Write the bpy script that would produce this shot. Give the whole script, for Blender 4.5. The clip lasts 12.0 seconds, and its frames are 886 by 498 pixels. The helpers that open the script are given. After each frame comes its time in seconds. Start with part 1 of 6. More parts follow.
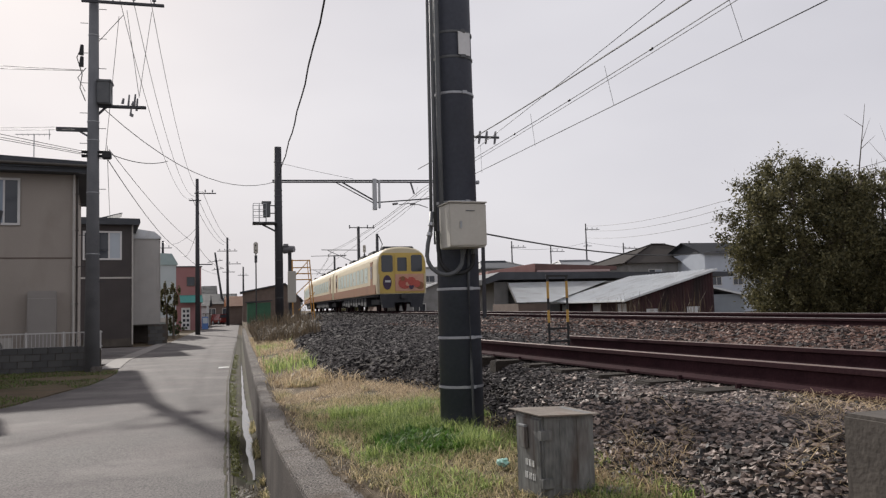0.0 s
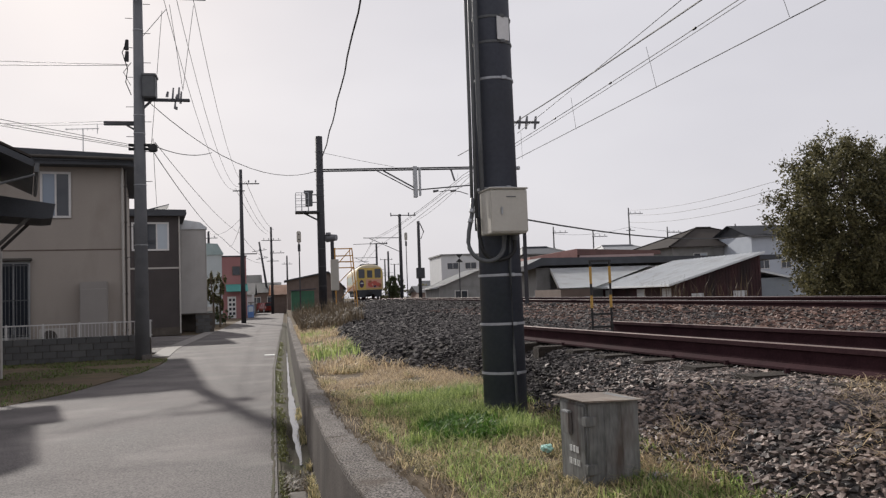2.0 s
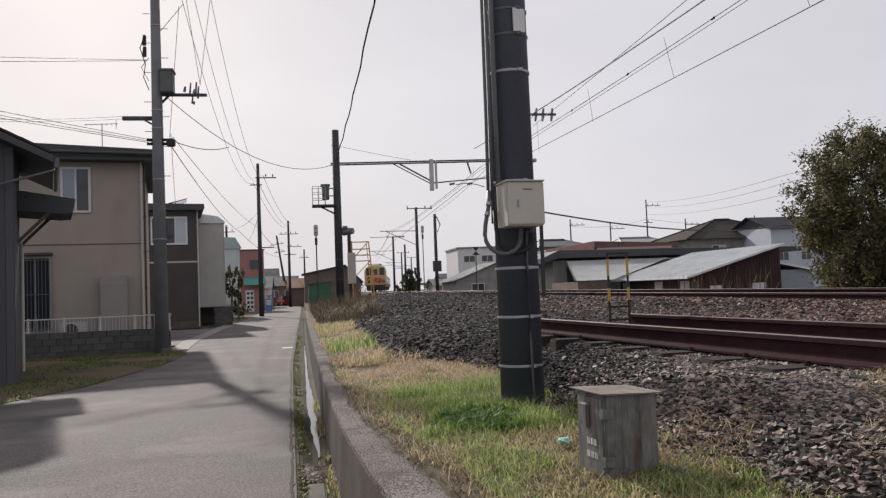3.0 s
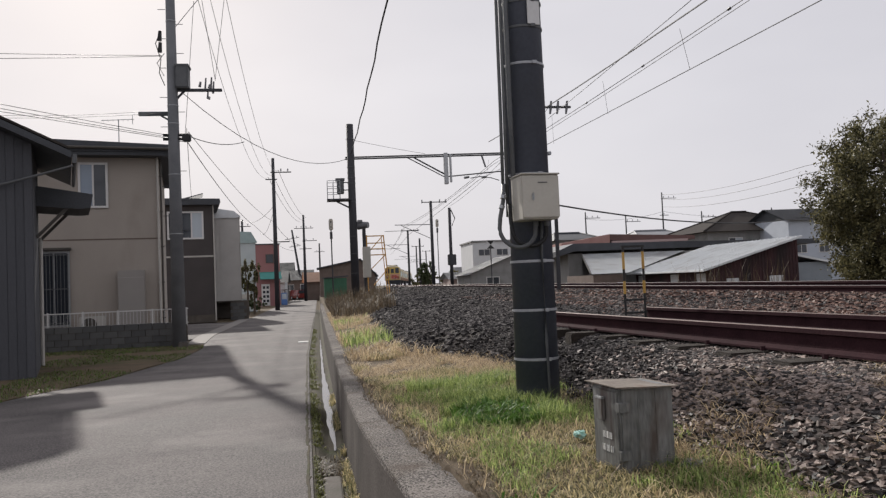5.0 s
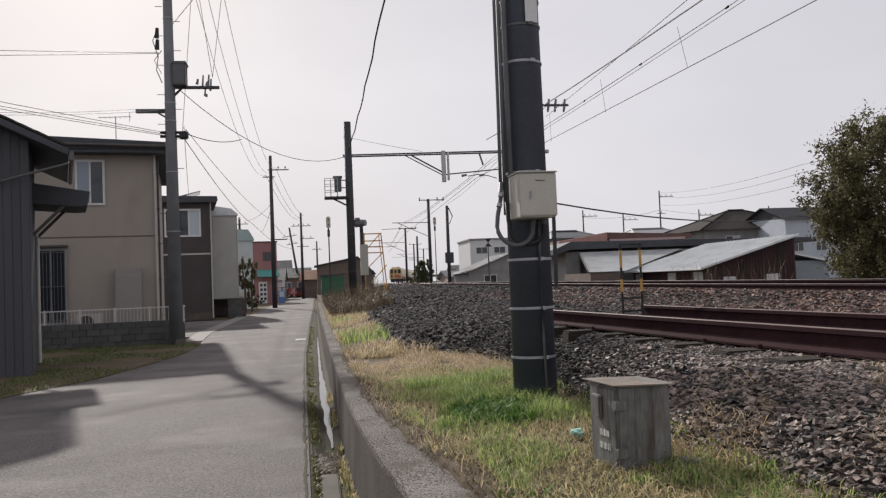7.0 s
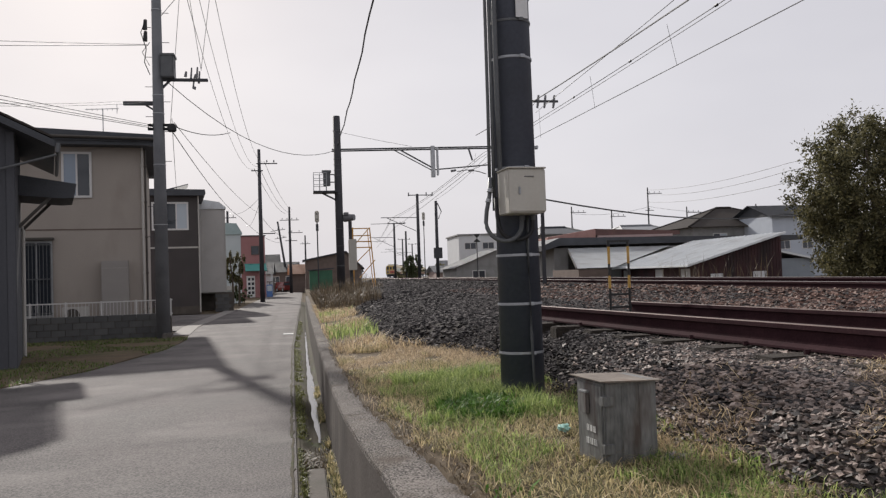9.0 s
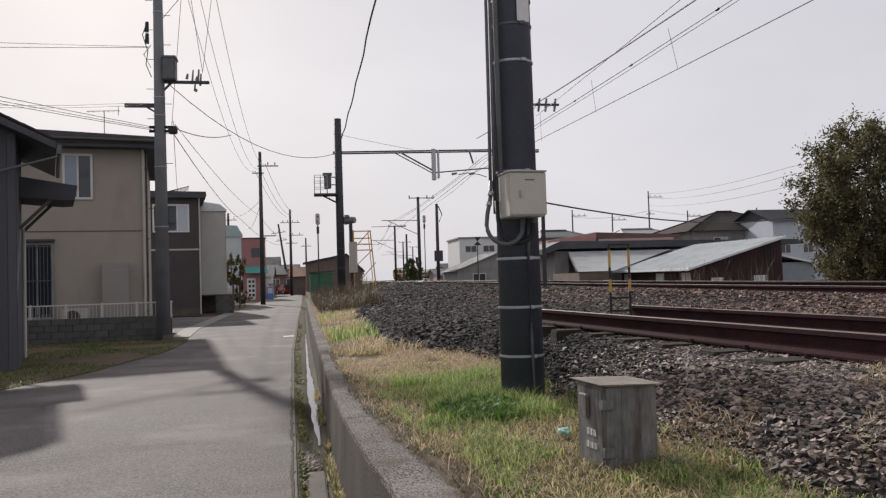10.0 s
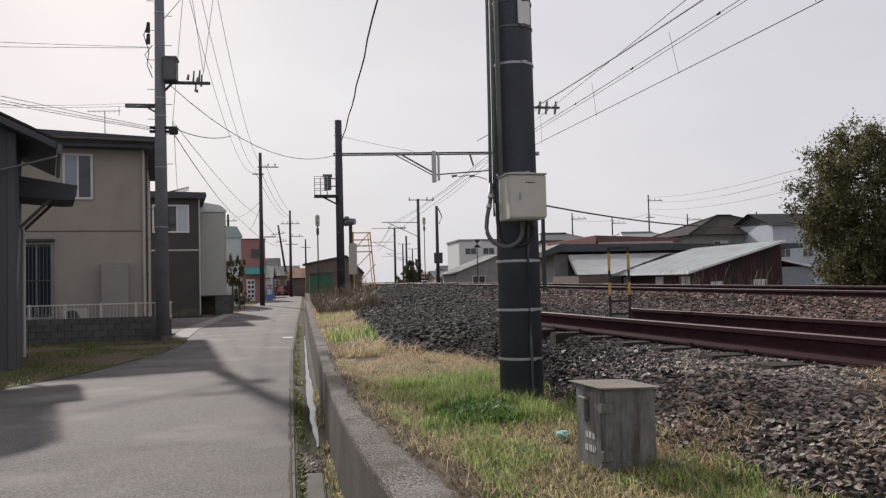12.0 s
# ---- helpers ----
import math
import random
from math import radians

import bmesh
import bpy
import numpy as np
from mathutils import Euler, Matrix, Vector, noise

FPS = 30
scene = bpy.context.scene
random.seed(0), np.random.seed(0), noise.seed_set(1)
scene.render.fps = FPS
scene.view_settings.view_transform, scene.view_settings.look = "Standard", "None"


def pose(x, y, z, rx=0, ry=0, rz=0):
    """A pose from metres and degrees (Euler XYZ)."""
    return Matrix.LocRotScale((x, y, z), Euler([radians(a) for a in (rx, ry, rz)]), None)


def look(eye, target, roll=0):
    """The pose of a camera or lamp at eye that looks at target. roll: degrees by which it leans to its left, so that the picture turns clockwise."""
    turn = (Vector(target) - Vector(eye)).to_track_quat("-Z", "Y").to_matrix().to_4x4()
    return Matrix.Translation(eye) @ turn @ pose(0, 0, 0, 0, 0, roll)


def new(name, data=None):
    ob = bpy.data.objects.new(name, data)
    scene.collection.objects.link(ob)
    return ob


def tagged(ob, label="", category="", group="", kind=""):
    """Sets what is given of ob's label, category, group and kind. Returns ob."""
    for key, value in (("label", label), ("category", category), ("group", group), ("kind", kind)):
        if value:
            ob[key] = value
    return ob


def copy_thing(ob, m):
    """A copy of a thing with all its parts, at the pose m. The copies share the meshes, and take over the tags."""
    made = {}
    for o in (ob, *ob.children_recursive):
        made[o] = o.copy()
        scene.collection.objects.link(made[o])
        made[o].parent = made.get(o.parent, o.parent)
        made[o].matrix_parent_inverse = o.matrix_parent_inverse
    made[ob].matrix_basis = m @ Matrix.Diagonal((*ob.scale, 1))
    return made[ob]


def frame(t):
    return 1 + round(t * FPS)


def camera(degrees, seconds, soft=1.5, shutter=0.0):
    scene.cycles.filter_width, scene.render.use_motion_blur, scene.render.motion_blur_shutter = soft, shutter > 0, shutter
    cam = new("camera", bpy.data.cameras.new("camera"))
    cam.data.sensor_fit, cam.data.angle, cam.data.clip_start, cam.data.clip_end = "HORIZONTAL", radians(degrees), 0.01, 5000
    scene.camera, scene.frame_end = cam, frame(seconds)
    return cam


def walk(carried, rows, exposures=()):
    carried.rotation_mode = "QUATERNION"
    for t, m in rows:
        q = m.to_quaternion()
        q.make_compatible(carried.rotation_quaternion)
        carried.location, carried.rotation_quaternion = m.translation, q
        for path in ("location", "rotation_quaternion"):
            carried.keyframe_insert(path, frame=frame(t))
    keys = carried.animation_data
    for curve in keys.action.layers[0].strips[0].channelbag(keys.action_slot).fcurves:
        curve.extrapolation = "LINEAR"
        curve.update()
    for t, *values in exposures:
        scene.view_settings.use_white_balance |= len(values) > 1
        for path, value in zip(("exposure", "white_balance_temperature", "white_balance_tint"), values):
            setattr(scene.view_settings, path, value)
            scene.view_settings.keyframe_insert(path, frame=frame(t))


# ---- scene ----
cam = camera(59.27, 12.0, soft=1.3)
walk(cam, [
    (0, pose(0, 0, 1.6, 94.236, 1.582, -14.572)),
    (0.5, pose(0, 0, 1.6, 93.945, 1.943, -13.409)),
    (1, pose(0, 0, 1.6, 93.818, 2.162, -12.553)),
    (1.5, pose(0, 0, 1.6, 93.644, 2.238, -12.000)),
    (2, pose(0, 0, 1.6, 93.360, 2.133, -11.490)),
    (2.5, pose(0, 0, 1.6, 93.074, 2.168, -10.869)),
    (3, pose(0, 0, 1.6, 92.890, 2.283, -10.260)),
    (5, pose(0, 0, 1.6, 92.466, 2.440, -9.164)),
    (5.5, pose(0, 0, 1.6, 92.306, 2.483, -9.157)),
    (6, pose(0, 0, 1.6, 92.108, 2.480, -9.152)),
    (6.5, pose(0, 0, 1.6, 92.137, 2.467, -9.176)),
    (7, pose(0, 0, 1.6, 92.305, 2.367, -9.353)),
    (9, pose(0, 0, 1.6, 91.924, 1.994, -10.201)),
    (9.5, pose(0, 0, 1.6, 92.016, 1.860, -10.234)),
    (10, pose(0, 0, 1.6, 92.143, 1.803, -10.165)),
    (10.5, pose(0, 0, 1.6, 92.302, 1.654, -10.125)),
    (11, pose(0, 0, 1.6, 92.378, 1.491, -10.014)),
    (11.5, pose(0, 0, 1.6, 92.428, 1.442, -10.067)),
    (12, pose(0, 0, 1.6, 92.300, 1.450, -10.200)),
])

# ---- light ----
SUN_AZ, SUN_EL = radians(-15.6), radians(29.0)      # sun ahead of the road, a little to its left
sun_way = Vector((math.sin(SUN_AZ) * math.cos(SUN_EL), math.cos(SUN_AZ) * math.cos(SUN_EL), math.sin(SUN_EL)))
sun = new("sun", bpy.data.lights.new("sun", "SUN"))
sun.data.energy, sun.data.angle, sun.data.color = 4.4, radians(1.2), (1.0, 0.945, 0.88)
sun.matrix_world = look(sun_way * 50, (0, 0, 0))

world = bpy.data.worlds.new("sky")
scene.world = world
world.use_nodes = True
wn, wl = world.node_tree.nodes, world.node_tree.links
wn.clear()
w_out, w_bg = wn.new("ShaderNodeOutputWorld"), wn.new("ShaderNodeBackground")
w_sky = wn.new("ShaderNodeTexSky")
w_sky.sky_type, w_sky.sun_disc = "NISHITA", False
w_sky.sun_elevation, w_sky.sun_rotation = SUN_EL, SUN_AZ
w_sky.air_density, w_sky.dust_density, w_sky.ozone_density = 1.0, 4.0, 1.0
w_gain = wn.new("ShaderNodeVectorMath")
w_gain.operation = "SCALE"
w_gain.inputs["Scale"].default_value = 0.06
w_map, w_tc = wn.new("ShaderNodeMapping"), wn.new("ShaderNodeTexCoord")
w_map.inputs["Scale"].default_value = (1.0, 1.0, 2.6)
w_noise = wn.new("ShaderNodeTexNoise")
w_noise.inputs["Scale"].default_value, w_noise.inputs["Detail"].default_value = 1.3, 4.0
w_ramp = wn.new("ShaderNodeValToRGB")
w_ramp.color_ramp.elements[0].position, w_ramp.color_ramp.elements[0].color = 0.3, (0.63, 0.62, 0.675, 1)
w_ramp.color_ramp.elements[1].position, w_ramp.color_ramp.elements[1].color = 0.7, (0.80, 0.785, 0.83, 1)
w_mix = wn.new("ShaderNodeMix")
w_mix.data_type = "RGBA"
w_mix.inputs[0].default_value = 0.90                  # high thin overcast veils the blue
wl.new(w_tc.outputs["Generated"], w_map.inputs["Vector"])
wl.new(w_map.outputs["Vector"], w_noise.inputs["Vector"])
wl.new(w_noise.outputs["Fac"], w_ramp.inputs["Fac"])
wl.new(w_sky.outputs["Color"], w_gain.inputs[0])
wl.new(w_gain.outputs["Vector"], w_mix.inputs[6])
wl.new(w_ramp.outputs["Color"], w_mix.inputs[7])
wl.new(w_mix.outputs[2], w_bg.inputs["Color"])
w_bg.inputs["Strength"].default_value = 1.0
wl.new(w_bg.outputs["Background"], w_out.inputs["Surface"])


# ---- materials ----
def surface(name, low, high, rough=0.8, scale=6.0, fine=60.0, bump=0.15, metal=0.0, spread=0.25, stain=None, stain_scale=1.2,
            stain_amount=0.5, per_piece=0.0, per_island=0.0, stretch=(1, 1, 1), spec=0.4, grain=0.4, stain_stretch=None, bias=0.0):
    """A mottled surface: two scales of variation between two colours, stains of a third, fine relief."""
    m = bpy.data.materials.new(name)
    m.use_nodes = True
    n, l = m.node_tree.nodes, m.node_tree.links
    b = n["Principled BSDF"]
    b.inputs["Metallic"].default_value = metal
    b.inputs["Specular IOR Level"].default_value = spec
    tc, mp = n.new("ShaderNodeTexCoord"), n.new("ShaderNodeMapping")
    mp.inputs["Scale"].default_value = stretch
    l.new(tc.outputs["Object"], mp.inputs["Vector"])

    def noisy(s, detail=3.0, lay=mp):
        t = n.new("ShaderNodeTexNoise")
        t.inputs["Scale"].default_value, t.inputs["Detail"].default_value = s, detail
        l.new(lay.outputs["Vector"], t.inputs["Vector"])
        return t.outputs["Fac"]

    def math_node(op, a, c):
        k = n.new("ShaderNodeMath")
        k.operation, k.use_clamp = op, op in ("ADD", "SUBTRACT")
        for i, v in enumerate((a, c)):
            if isinstance(v, (int, float)):
                k.inputs[i].default_value = v
            else:
                l.new(v, k.inputs[i])
        return k.outputs[0]

    big, small = noisy(scale), noisy(fine, 2.0)
    both = math_node("ADD", math_node("MULTIPLY", big, 1 - grain), math_node("MULTIPLY", small, grain))
    ramp = n.new("ShaderNodeValToRGB")
    ramp.color_ramp.elements[0].position, ramp.color_ramp.elements[0].color = 0.5 - spread + bias, (*low, 1)
    ramp.color_ramp.elements[1].position, ramp.color_ramp.elements[1].color = min(0.5 + spread + bias, 1.0), (*high, 1)
    fac = both
    if per_piece or per_island:
        if per_piece:
            src = n.new("ShaderNodeObjectInfo").outputs["Random"]
        else:
            src = n.new("ShaderNodeNewGeometry").outputs["Random Per Island"]
        amount = per_piece or per_island
        fac = math_node("ADD", math_node("MULTIPLY", both, 1 - amount), math_node("MULTIPLY", src, amount))
    l.new(fac, ramp.inputs["Fac"])
    colour = ramp.outputs["Color"]
    if stain:
        r2 = n.new("ShaderNodeValToRGB")
        r2.color_ramp.elements[0].position, r2.color_ramp.elements[1].position = 0.52, 0.72
        r2.color_ramp.elements[0].color, r2.color_ramp.elements[1].color = (0, 0, 0, 1), (1, 1, 1, 1)
        lay = mp
        if stain_stretch:
            lay = n.new("ShaderNodeMapping")
            lay.inputs["Scale"].default_value = stain_stretch
            l.new(tc.outputs["Object"], lay.inputs["Vector"])
        l.new(noisy(stain_scale, 5.0, lay), r2.inputs["Fac"])
        mix = n.new("ShaderNodeMix")
        mix.data_type = "RGBA"
        l.new(math_node("MULTIPLY", r2.outputs["Color"], stain_amount), mix.inputs[0])
        l.new(colour, mix.inputs[6])
        mix.inputs[7].default_value = (*stain, 1)
        colour = mix.outputs[2]
    l.new(colour, b.inputs["Base Color"])
    l.new(math_node("ADD", rough - 0.12, math_node("MULTIPLY", big, 0.24)), b.inputs["Roughness"])
    if bump:
        bp = n.new("ShaderNodeBump")
        bp.inputs["Strength"].default_value, bp.inputs["Distance"].default_value = bump, 0.02
        l.new(both, bp.inputs["Height"])
        l.new(bp.outputs["Normal"], b.inputs["Normal"])
    return m


def leafy(name, low, high, through_light=0.35):
    """Leaves and blades: colour varies from piece to piece, and some light passes through."""
    m = bpy.data.materials.new(name)
    m.use_nodes = True
    n, l = m.node_tree.nodes, m.node_tree.links
    b, out = n["Principled BSDF"], n["Material Output"]
    b.inputs["Roughness"].default_value = 0.55
    b.inputs["Specular IOR Level"].default_value = 0.25
    geo, ramp = n.new("ShaderNodeNewGeometry"), n.new("ShaderNodeValToRGB")
    ramp.color_ramp.elements[0].color, ramp.color_ramp.elements[1].color = (*low, 1), (*high, 1)
    l.new(geo.outputs["Random Per Island"], ramp.inputs["Fac"])
    l.new(ramp.outputs["Color"], b.inputs["Base Color"])
    tr, mx = n.new("ShaderNodeBsdfTranslucent"), n.new("ShaderNodeMixShader")
    l.new(ramp.outputs["Color"], tr.inputs["Color"])
    mx.inputs["Fac"].default_value = through_light
    l.new(b.outputs["BSDF"], mx.inputs[1])
    l.new(tr.outputs["BSDF"], mx.inputs[2])
    l.new(mx.outputs["Shader"], out.inputs["Surface"])
    return m


def pane_material(name, colour, rough=0.06):
    m = bpy.data.materials.new(name)
    m.use_nodes = True
    b = m.node_tree.nodes["Principled BSDF"]
    b.inputs["Base Color"].default_value = (*colour, 1)
    b.inputs["Roughness"].default_value = rough
    b.inputs["Specular IOR Level"].default_value = 0.6
    return m


ASPHALT = surface("asphalt", (0.037, 0.034, 0.034), (0.186, 0.168, 0.161), 0.85, 0.7, 55, 0.9, stain=(0.27, 0.245, 0.23), stain_scale=0.7, stain_amount=0.42, spec=0.25, spread=0.14, grain=0.62, stain_stretch=(0.7, 1.1, 1))
PATCH = surface("old_concrete_strip", (0.17, 0.16, 0.15), (0.27, 0.25, 0.235), 0.85, 1.4, 70, 0.4, spec=0.25)
CONCRETE = surface("exposed_aggregate_concrete", (0.035, 0.032, 0.030), (0.27, 0.245, 0.225), 0.92, 2.2, 85, 1.0, stain=(0.085, 0.066, 0.05), stain_scale=3.4, stain_amount=0.7, spec=0.15, spread=0.10, grain=0.78)
# upright wall face: darker than the coping, with dark upright streaks
FACE_CONCRETE = surface("dark_formed_concrete", (0.050, 0.042, 0.037), (0.13, 0.112, 0.10), 0.9, 1.6, 50, 0.5, stain=(0.035, 0.03, 0.026), stain_scale=2.2, stain_amount=0.8, spec=0.2, stain_stretch=(1, 1, 0.25))
CONCRETE_DARK = surface("damp_concrete", (0.06, 0.052, 0.046), (0.13, 0.115, 0.10), 0.85, 3, 40, 0.5, stain=(0.03, 0.035, 0.02), spec=0.25)
BLOCK = surface("concrete_block", (0.075, 0.075, 0.077), (0.13, 0.13, 0.128), 0.9, 3, 50, 0.4, per_piece=0.3)
SOIL = surface("dry_soil", (0.06, 0.047, 0.033), (0.17, 0.13, 0.088), 0.95, 1.5, 40, 0.6, stain=(0.06, 0.075, 0.03), stain_scale=0.9, spec=0.1)
MOSS = surface("mossy_silt", (0.03, 0.028, 0.02), (0.10, 0.085, 0.058), 0.9, 4, 40, 0.7, stain=(0.05, 0.08, 0.02), stain_scale=3, spec=0.15)
BED = surface("ballast_bed", (0.02, 0.018, 0.017), (0.085, 0.075, 0.068), 0.95, 2.0, 45, 0.9, spec=0.15)
STONE = surface("ballast_stone", (0.012, 0.011, 0.012), (0.155, 0.140, 0.135), 0.8, 5, 60, 0.4, per_island=0.85, spread=0.38, bias=0.14, spec=0.12)
STONE_BROWN = surface("rusty_ballast_stone", (0.016, 0.009, 0.008), (0.21, 0.115, 0.084), 0.7, 5, 60, 0.4, per_island=0.85, spread=0.38, bias=0.12)
# near stones: browner, and their stronger light is painted in as paler colour
STONE_NEAR_LIT = surface("lit_earthy_stone", (0.014, 0.011, 0.011), (0.40, 0.315, 0.27), 0.65, 5, 60, 0.4, per_island=0.85, spread=0.38, bias=0.14, spec=0.5)
RAIL = surface("rusty_rail", (0.020, 0.009, 0.012), (0.055, 0.026, 0.030), 0.8, 6, 60, 0.3, spec=0.06)
RAIL_TOP = surface("polished_rail_head", (0.35, 0.31, 0.29), (0.5, 0.46, 0.43), 0.32, 6, 50, 0.05, metal=0.9)
RAIL_DULL = surface("dull_rail_head", (0.10, 0.065, 0.055), (0.17, 0.12, 0.10), 0.5, 6, 50, 0.1, metal=0.4)
SLEEPER = surface("old_sleeper", (0.012, 0.010, 0.009), (0.055, 0.043, 0.034), 0.95, 3, 50, 0.8, stretch=(1, 6, 6))
POLE = surface("dark_coated_pole", (0.045, 0.051, 0.069), (0.080, 0.089, 0.115), 0.55, 1.5, 30, 0.15, stain=(0.05, 0.055, 0.06), stain_scale=1.4, stain_amount=0.35)
# tarred black, with distance haze painted in as a lighter tone
POLE_FAR = surface("hazy_tarred_pole", (0.026, 0.026, 0.030), (0.055, 0.055, 0.062), 0.7, 2, 30, 0.2)
POLE_CONC = surface("concrete_pole", (0.11, 0.115, 0.125), (0.20, 0.205, 0.215), 0.85, 2, 40, 0.2, stain=(0.08, 0.085, 0.09), stain_amount=0.5)
STEEL = surface("galvanised_steel", (0.30, 0.31, 0.32), (0.48, 0.49, 0.50), 0.45, 5, 50, 0.1, metal=0.6)
STEEL_DARK = surface("dark_steel", (0.035, 0.036, 0.04), (0.08, 0.082, 0.09), 0.55, 5, 50, 0.15, metal=0.4)
BAND = surface("steel_band", (0.26, 0.27, 0.29), (0.44, 0.45, 0.47), 0.5, 8, 60, 0.05, metal=0.5)
BOX_PAINT = surface("cream_box_paint", (0.44, 0.42, 0.37), (0.52, 0.50, 0.45), 0.5, 3, 40, 0.05, stain=(0.36, 0.33, 0.28), stain_scale=3, stain_amount=0.4)
WHITE_PLATE = surface("white_plate", (0.55, 0.55, 0.55), (0.68, 0.68, 0.68), 0.5, 4, 40, 0.05)
CONDUIT = surface("grey_conduit", (0.07, 0.075, 0.08), (0.13, 0.135, 0.14), 0.55, 6, 50, 0.1)
CABLE = surface("black_cable", (0.012, 0.012, 0.013), (0.03, 0.03, 0.032), 0.6, 6, 50, 0.1)
INSULATOR = surface("porcelain", (0.10, 0.10, 0.11), (0.2, 0.2, 0.21), 0.35, 6, 50, 0.0)
GALV = surface("weathered_zinc", (0.085, 0.088, 0.085), (0.27, 0.27, 0.265), 0.6, 7, 60, 0.25, metal=0.25, stain=(0.075, 0.045, 0.032), stain_scale=9, stain_amount=0.75, stretch=(1, 1, 0.22), spread=0.16)
GALV_RUST = surface("rusted_lid", (0.09, 0.065, 0.05), (0.28, 0.25, 0.21), 0.7, 6, 40, 0.3, metal=0.2, stain=(0.13, 0.06, 0.035), stain_scale=5, stain_amount=0.8)
CHALK = surface("white_paint_marks", (0.55, 0.55, 0.53), (0.7, 0.7, 0.68), 0.8, 20, 80, 0.1)
YELLOW = surface("yellow_paint", (0.40, 0.23, 0.05), (0.55, 0.34, 0.09), 0.55, 5, 40, 0.1, stain=(0.22, 0.10, 0.04), stain_scale=4, stain_amount=0.5)
ORANGE_STEEL = surface("orange_steel_paint", (0.45, 0.22, 0.04), (0.60, 0.32, 0.07), 0.55, 5, 40, 0.1, stain=(0.2, 0.08, 0.03), stain_scale=4, stain_amount=0.5)
BLACK = surface("black_paint", (0.012, 0.012, 0.012), (0.03, 0.028, 0.028), 0.55, 5, 40, 0.1)
GRASS = leafy("green_blades", (0.06, 0.12, 0.026), (0.52, 0.60, 0.22), 0.5)
TURF = leafy("mixed_turf", (0.07, 0.09, 0.03), (0.72, 0.60, 0.35), 0.5)
VERGE_GREEN = leafy("verge_blades", (0.045, 0.06, 0.018), (0.17, 0.20, 0.065), 0.35)
GUTTER_GREEN = leafy("gutter_moss", (0.035, 0.042, 0.014), (0.24, 0.25, 0.08), 0.35)
GRASS_DARK = leafy("broad_green_leaves", (0.045, 0.11, 0.018), (0.14, 0.27, 0.05), 0.4)
STRAW = leafy("dry_straw", (0.26, 0.185, 0.105), (0.82, 0.66, 0.43), 0.4)
SCRUB = leafy("brown_scrub", (0.045, 0.036, 0.025), (0.18, 0.135, 0.085), 0.25)
LEAF = leafy("evergreen_leaves", (0.028, 0.031, 0.016), (0.21, 0.19, 0.095), 0.35)
LEAF_FAR = leafy("far_leaves", (0.04, 0.055, 0.025), (0.11, 0.13, 0.06), 0.2)
BARK = surface("bark", (0.05, 0.04, 0.03), (0.13, 0.105, 0.08), 0.9, 6, 50, 0.5, stretch=(1, 1, 0.3))
WATER = pane_material("gutter_water", (0.03, 0.03, 0.028), 0.03)


# ---- mesh helpers ----
def box(bm, lo, hi, bevel=0.0):
    """A box from corner to corner, its edges rounded by bevel."""
    (x0, y0, z0), (x1, y1, z1) = lo, hi
    made = bmesh.ops.create_cube(bm, size=1.0)["verts"]
    for v in made:
        v.co = Vector(((x0 + x1) / 2 + v.co.x * (x1 - x0), (y0 + y1) / 2 + v.co.y * (y1 - y0), (z0 + z1) / 2 + v.co.z * (z1 - z0)))
    if bevel:
        edges = list({e for v in made for e in v.link_edges})
        bmesh.ops.bevel(bm, geom=edges, offset=bevel, segments=2, affect="EDGES")
    return bm


def rod(bm, a, b, r0, r1=None, n=8):
    """A round bar from a to b, tapering from r0 to r1."""
    a, b = Vector(a), Vector(b)
    r1 = r0 if r1 is None else r1
    q = (b - a).to_track_quat("Z", "Y").to_matrix().to_4x4()
    m = Matrix.Translation((a + b) / 2) @ q
    bmesh.ops.create_cone(bm, cap_ends=True, segments=n, radius1=r0, radius2=r1, depth=(b - a).length, matrix=m)
    return bm


def beam(bm, a, b, w, h):
    """A square bar from a to b."""
    a, b = Vector(a), Vector(b)
    q = (b - a).to_track_quat("Z", "Y").to_matrix().to_4x4()
    m = Matrix.Translation((a + b) / 2) @ q @ Matrix.Diagonal((w, h, (b - a).length, 1))
    bmesh.ops.create_cube(bm, size=1.0, matrix=m)
    return bm


def tube(bm, points, r, n=6):
    """A bent tube through the points."""
    pts = [Vector(p) for p in points]
    rings = []
    for i, p in enumerate(pts):
        d = (pts[min(i + 1, len(pts) - 1)] - pts[max(i - 1, 0)]).normalized()
        side = d.cross(Vector((0, 0, 1)))
        side = side.normalized() if side.length > 1e-4 else Vector((1, 0, 0))
        up = side.cross(d)
        rings.append([bm.verts.new(p + (side * math.cos(k * math.tau / n) + up * math.sin(k * math.tau / n)) * r) for k in range(n)])
    for r0, r1 in zip(rings, rings[1:]):
        for k in range(n):
            bm.faces.new((r0[k], r0[(k + 1) % n], r1[(k + 1) % n], r1[k]))
    bm.faces.new(rings[0][::-1]), bm.faces.new(rings[-1])
    return bm


def prism(bm, outline, y0, y1):
    """An outline in x and z, drawn out from y0 to y1."""
    a = [bm.verts.new((x, y0, z)) for x, z in outline]
    b = [bm.verts.new((x, y1, z)) for x, z in outline]
    bm.faces.new(a), bm.faces.new(b[::-1])
    for i in range(len(a)):
        j = (i + 1) % len(a)
        bm.faces.new((a[j], a[i], b[i], b[j]))
    bmesh.ops.recalc_face_normals(bm, faces=bm.faces[:])
    return bm


def mesh_of(name, bm, material, smooth=False):
    me = bpy.data.meshes.new(name)
    bm.to_mesh(me)
    bm.free()
    me.materials.append(material)
    if smooth:
        me.polygons.foreach_set("use_smooth", [True] * len(me.polygons))
    return me


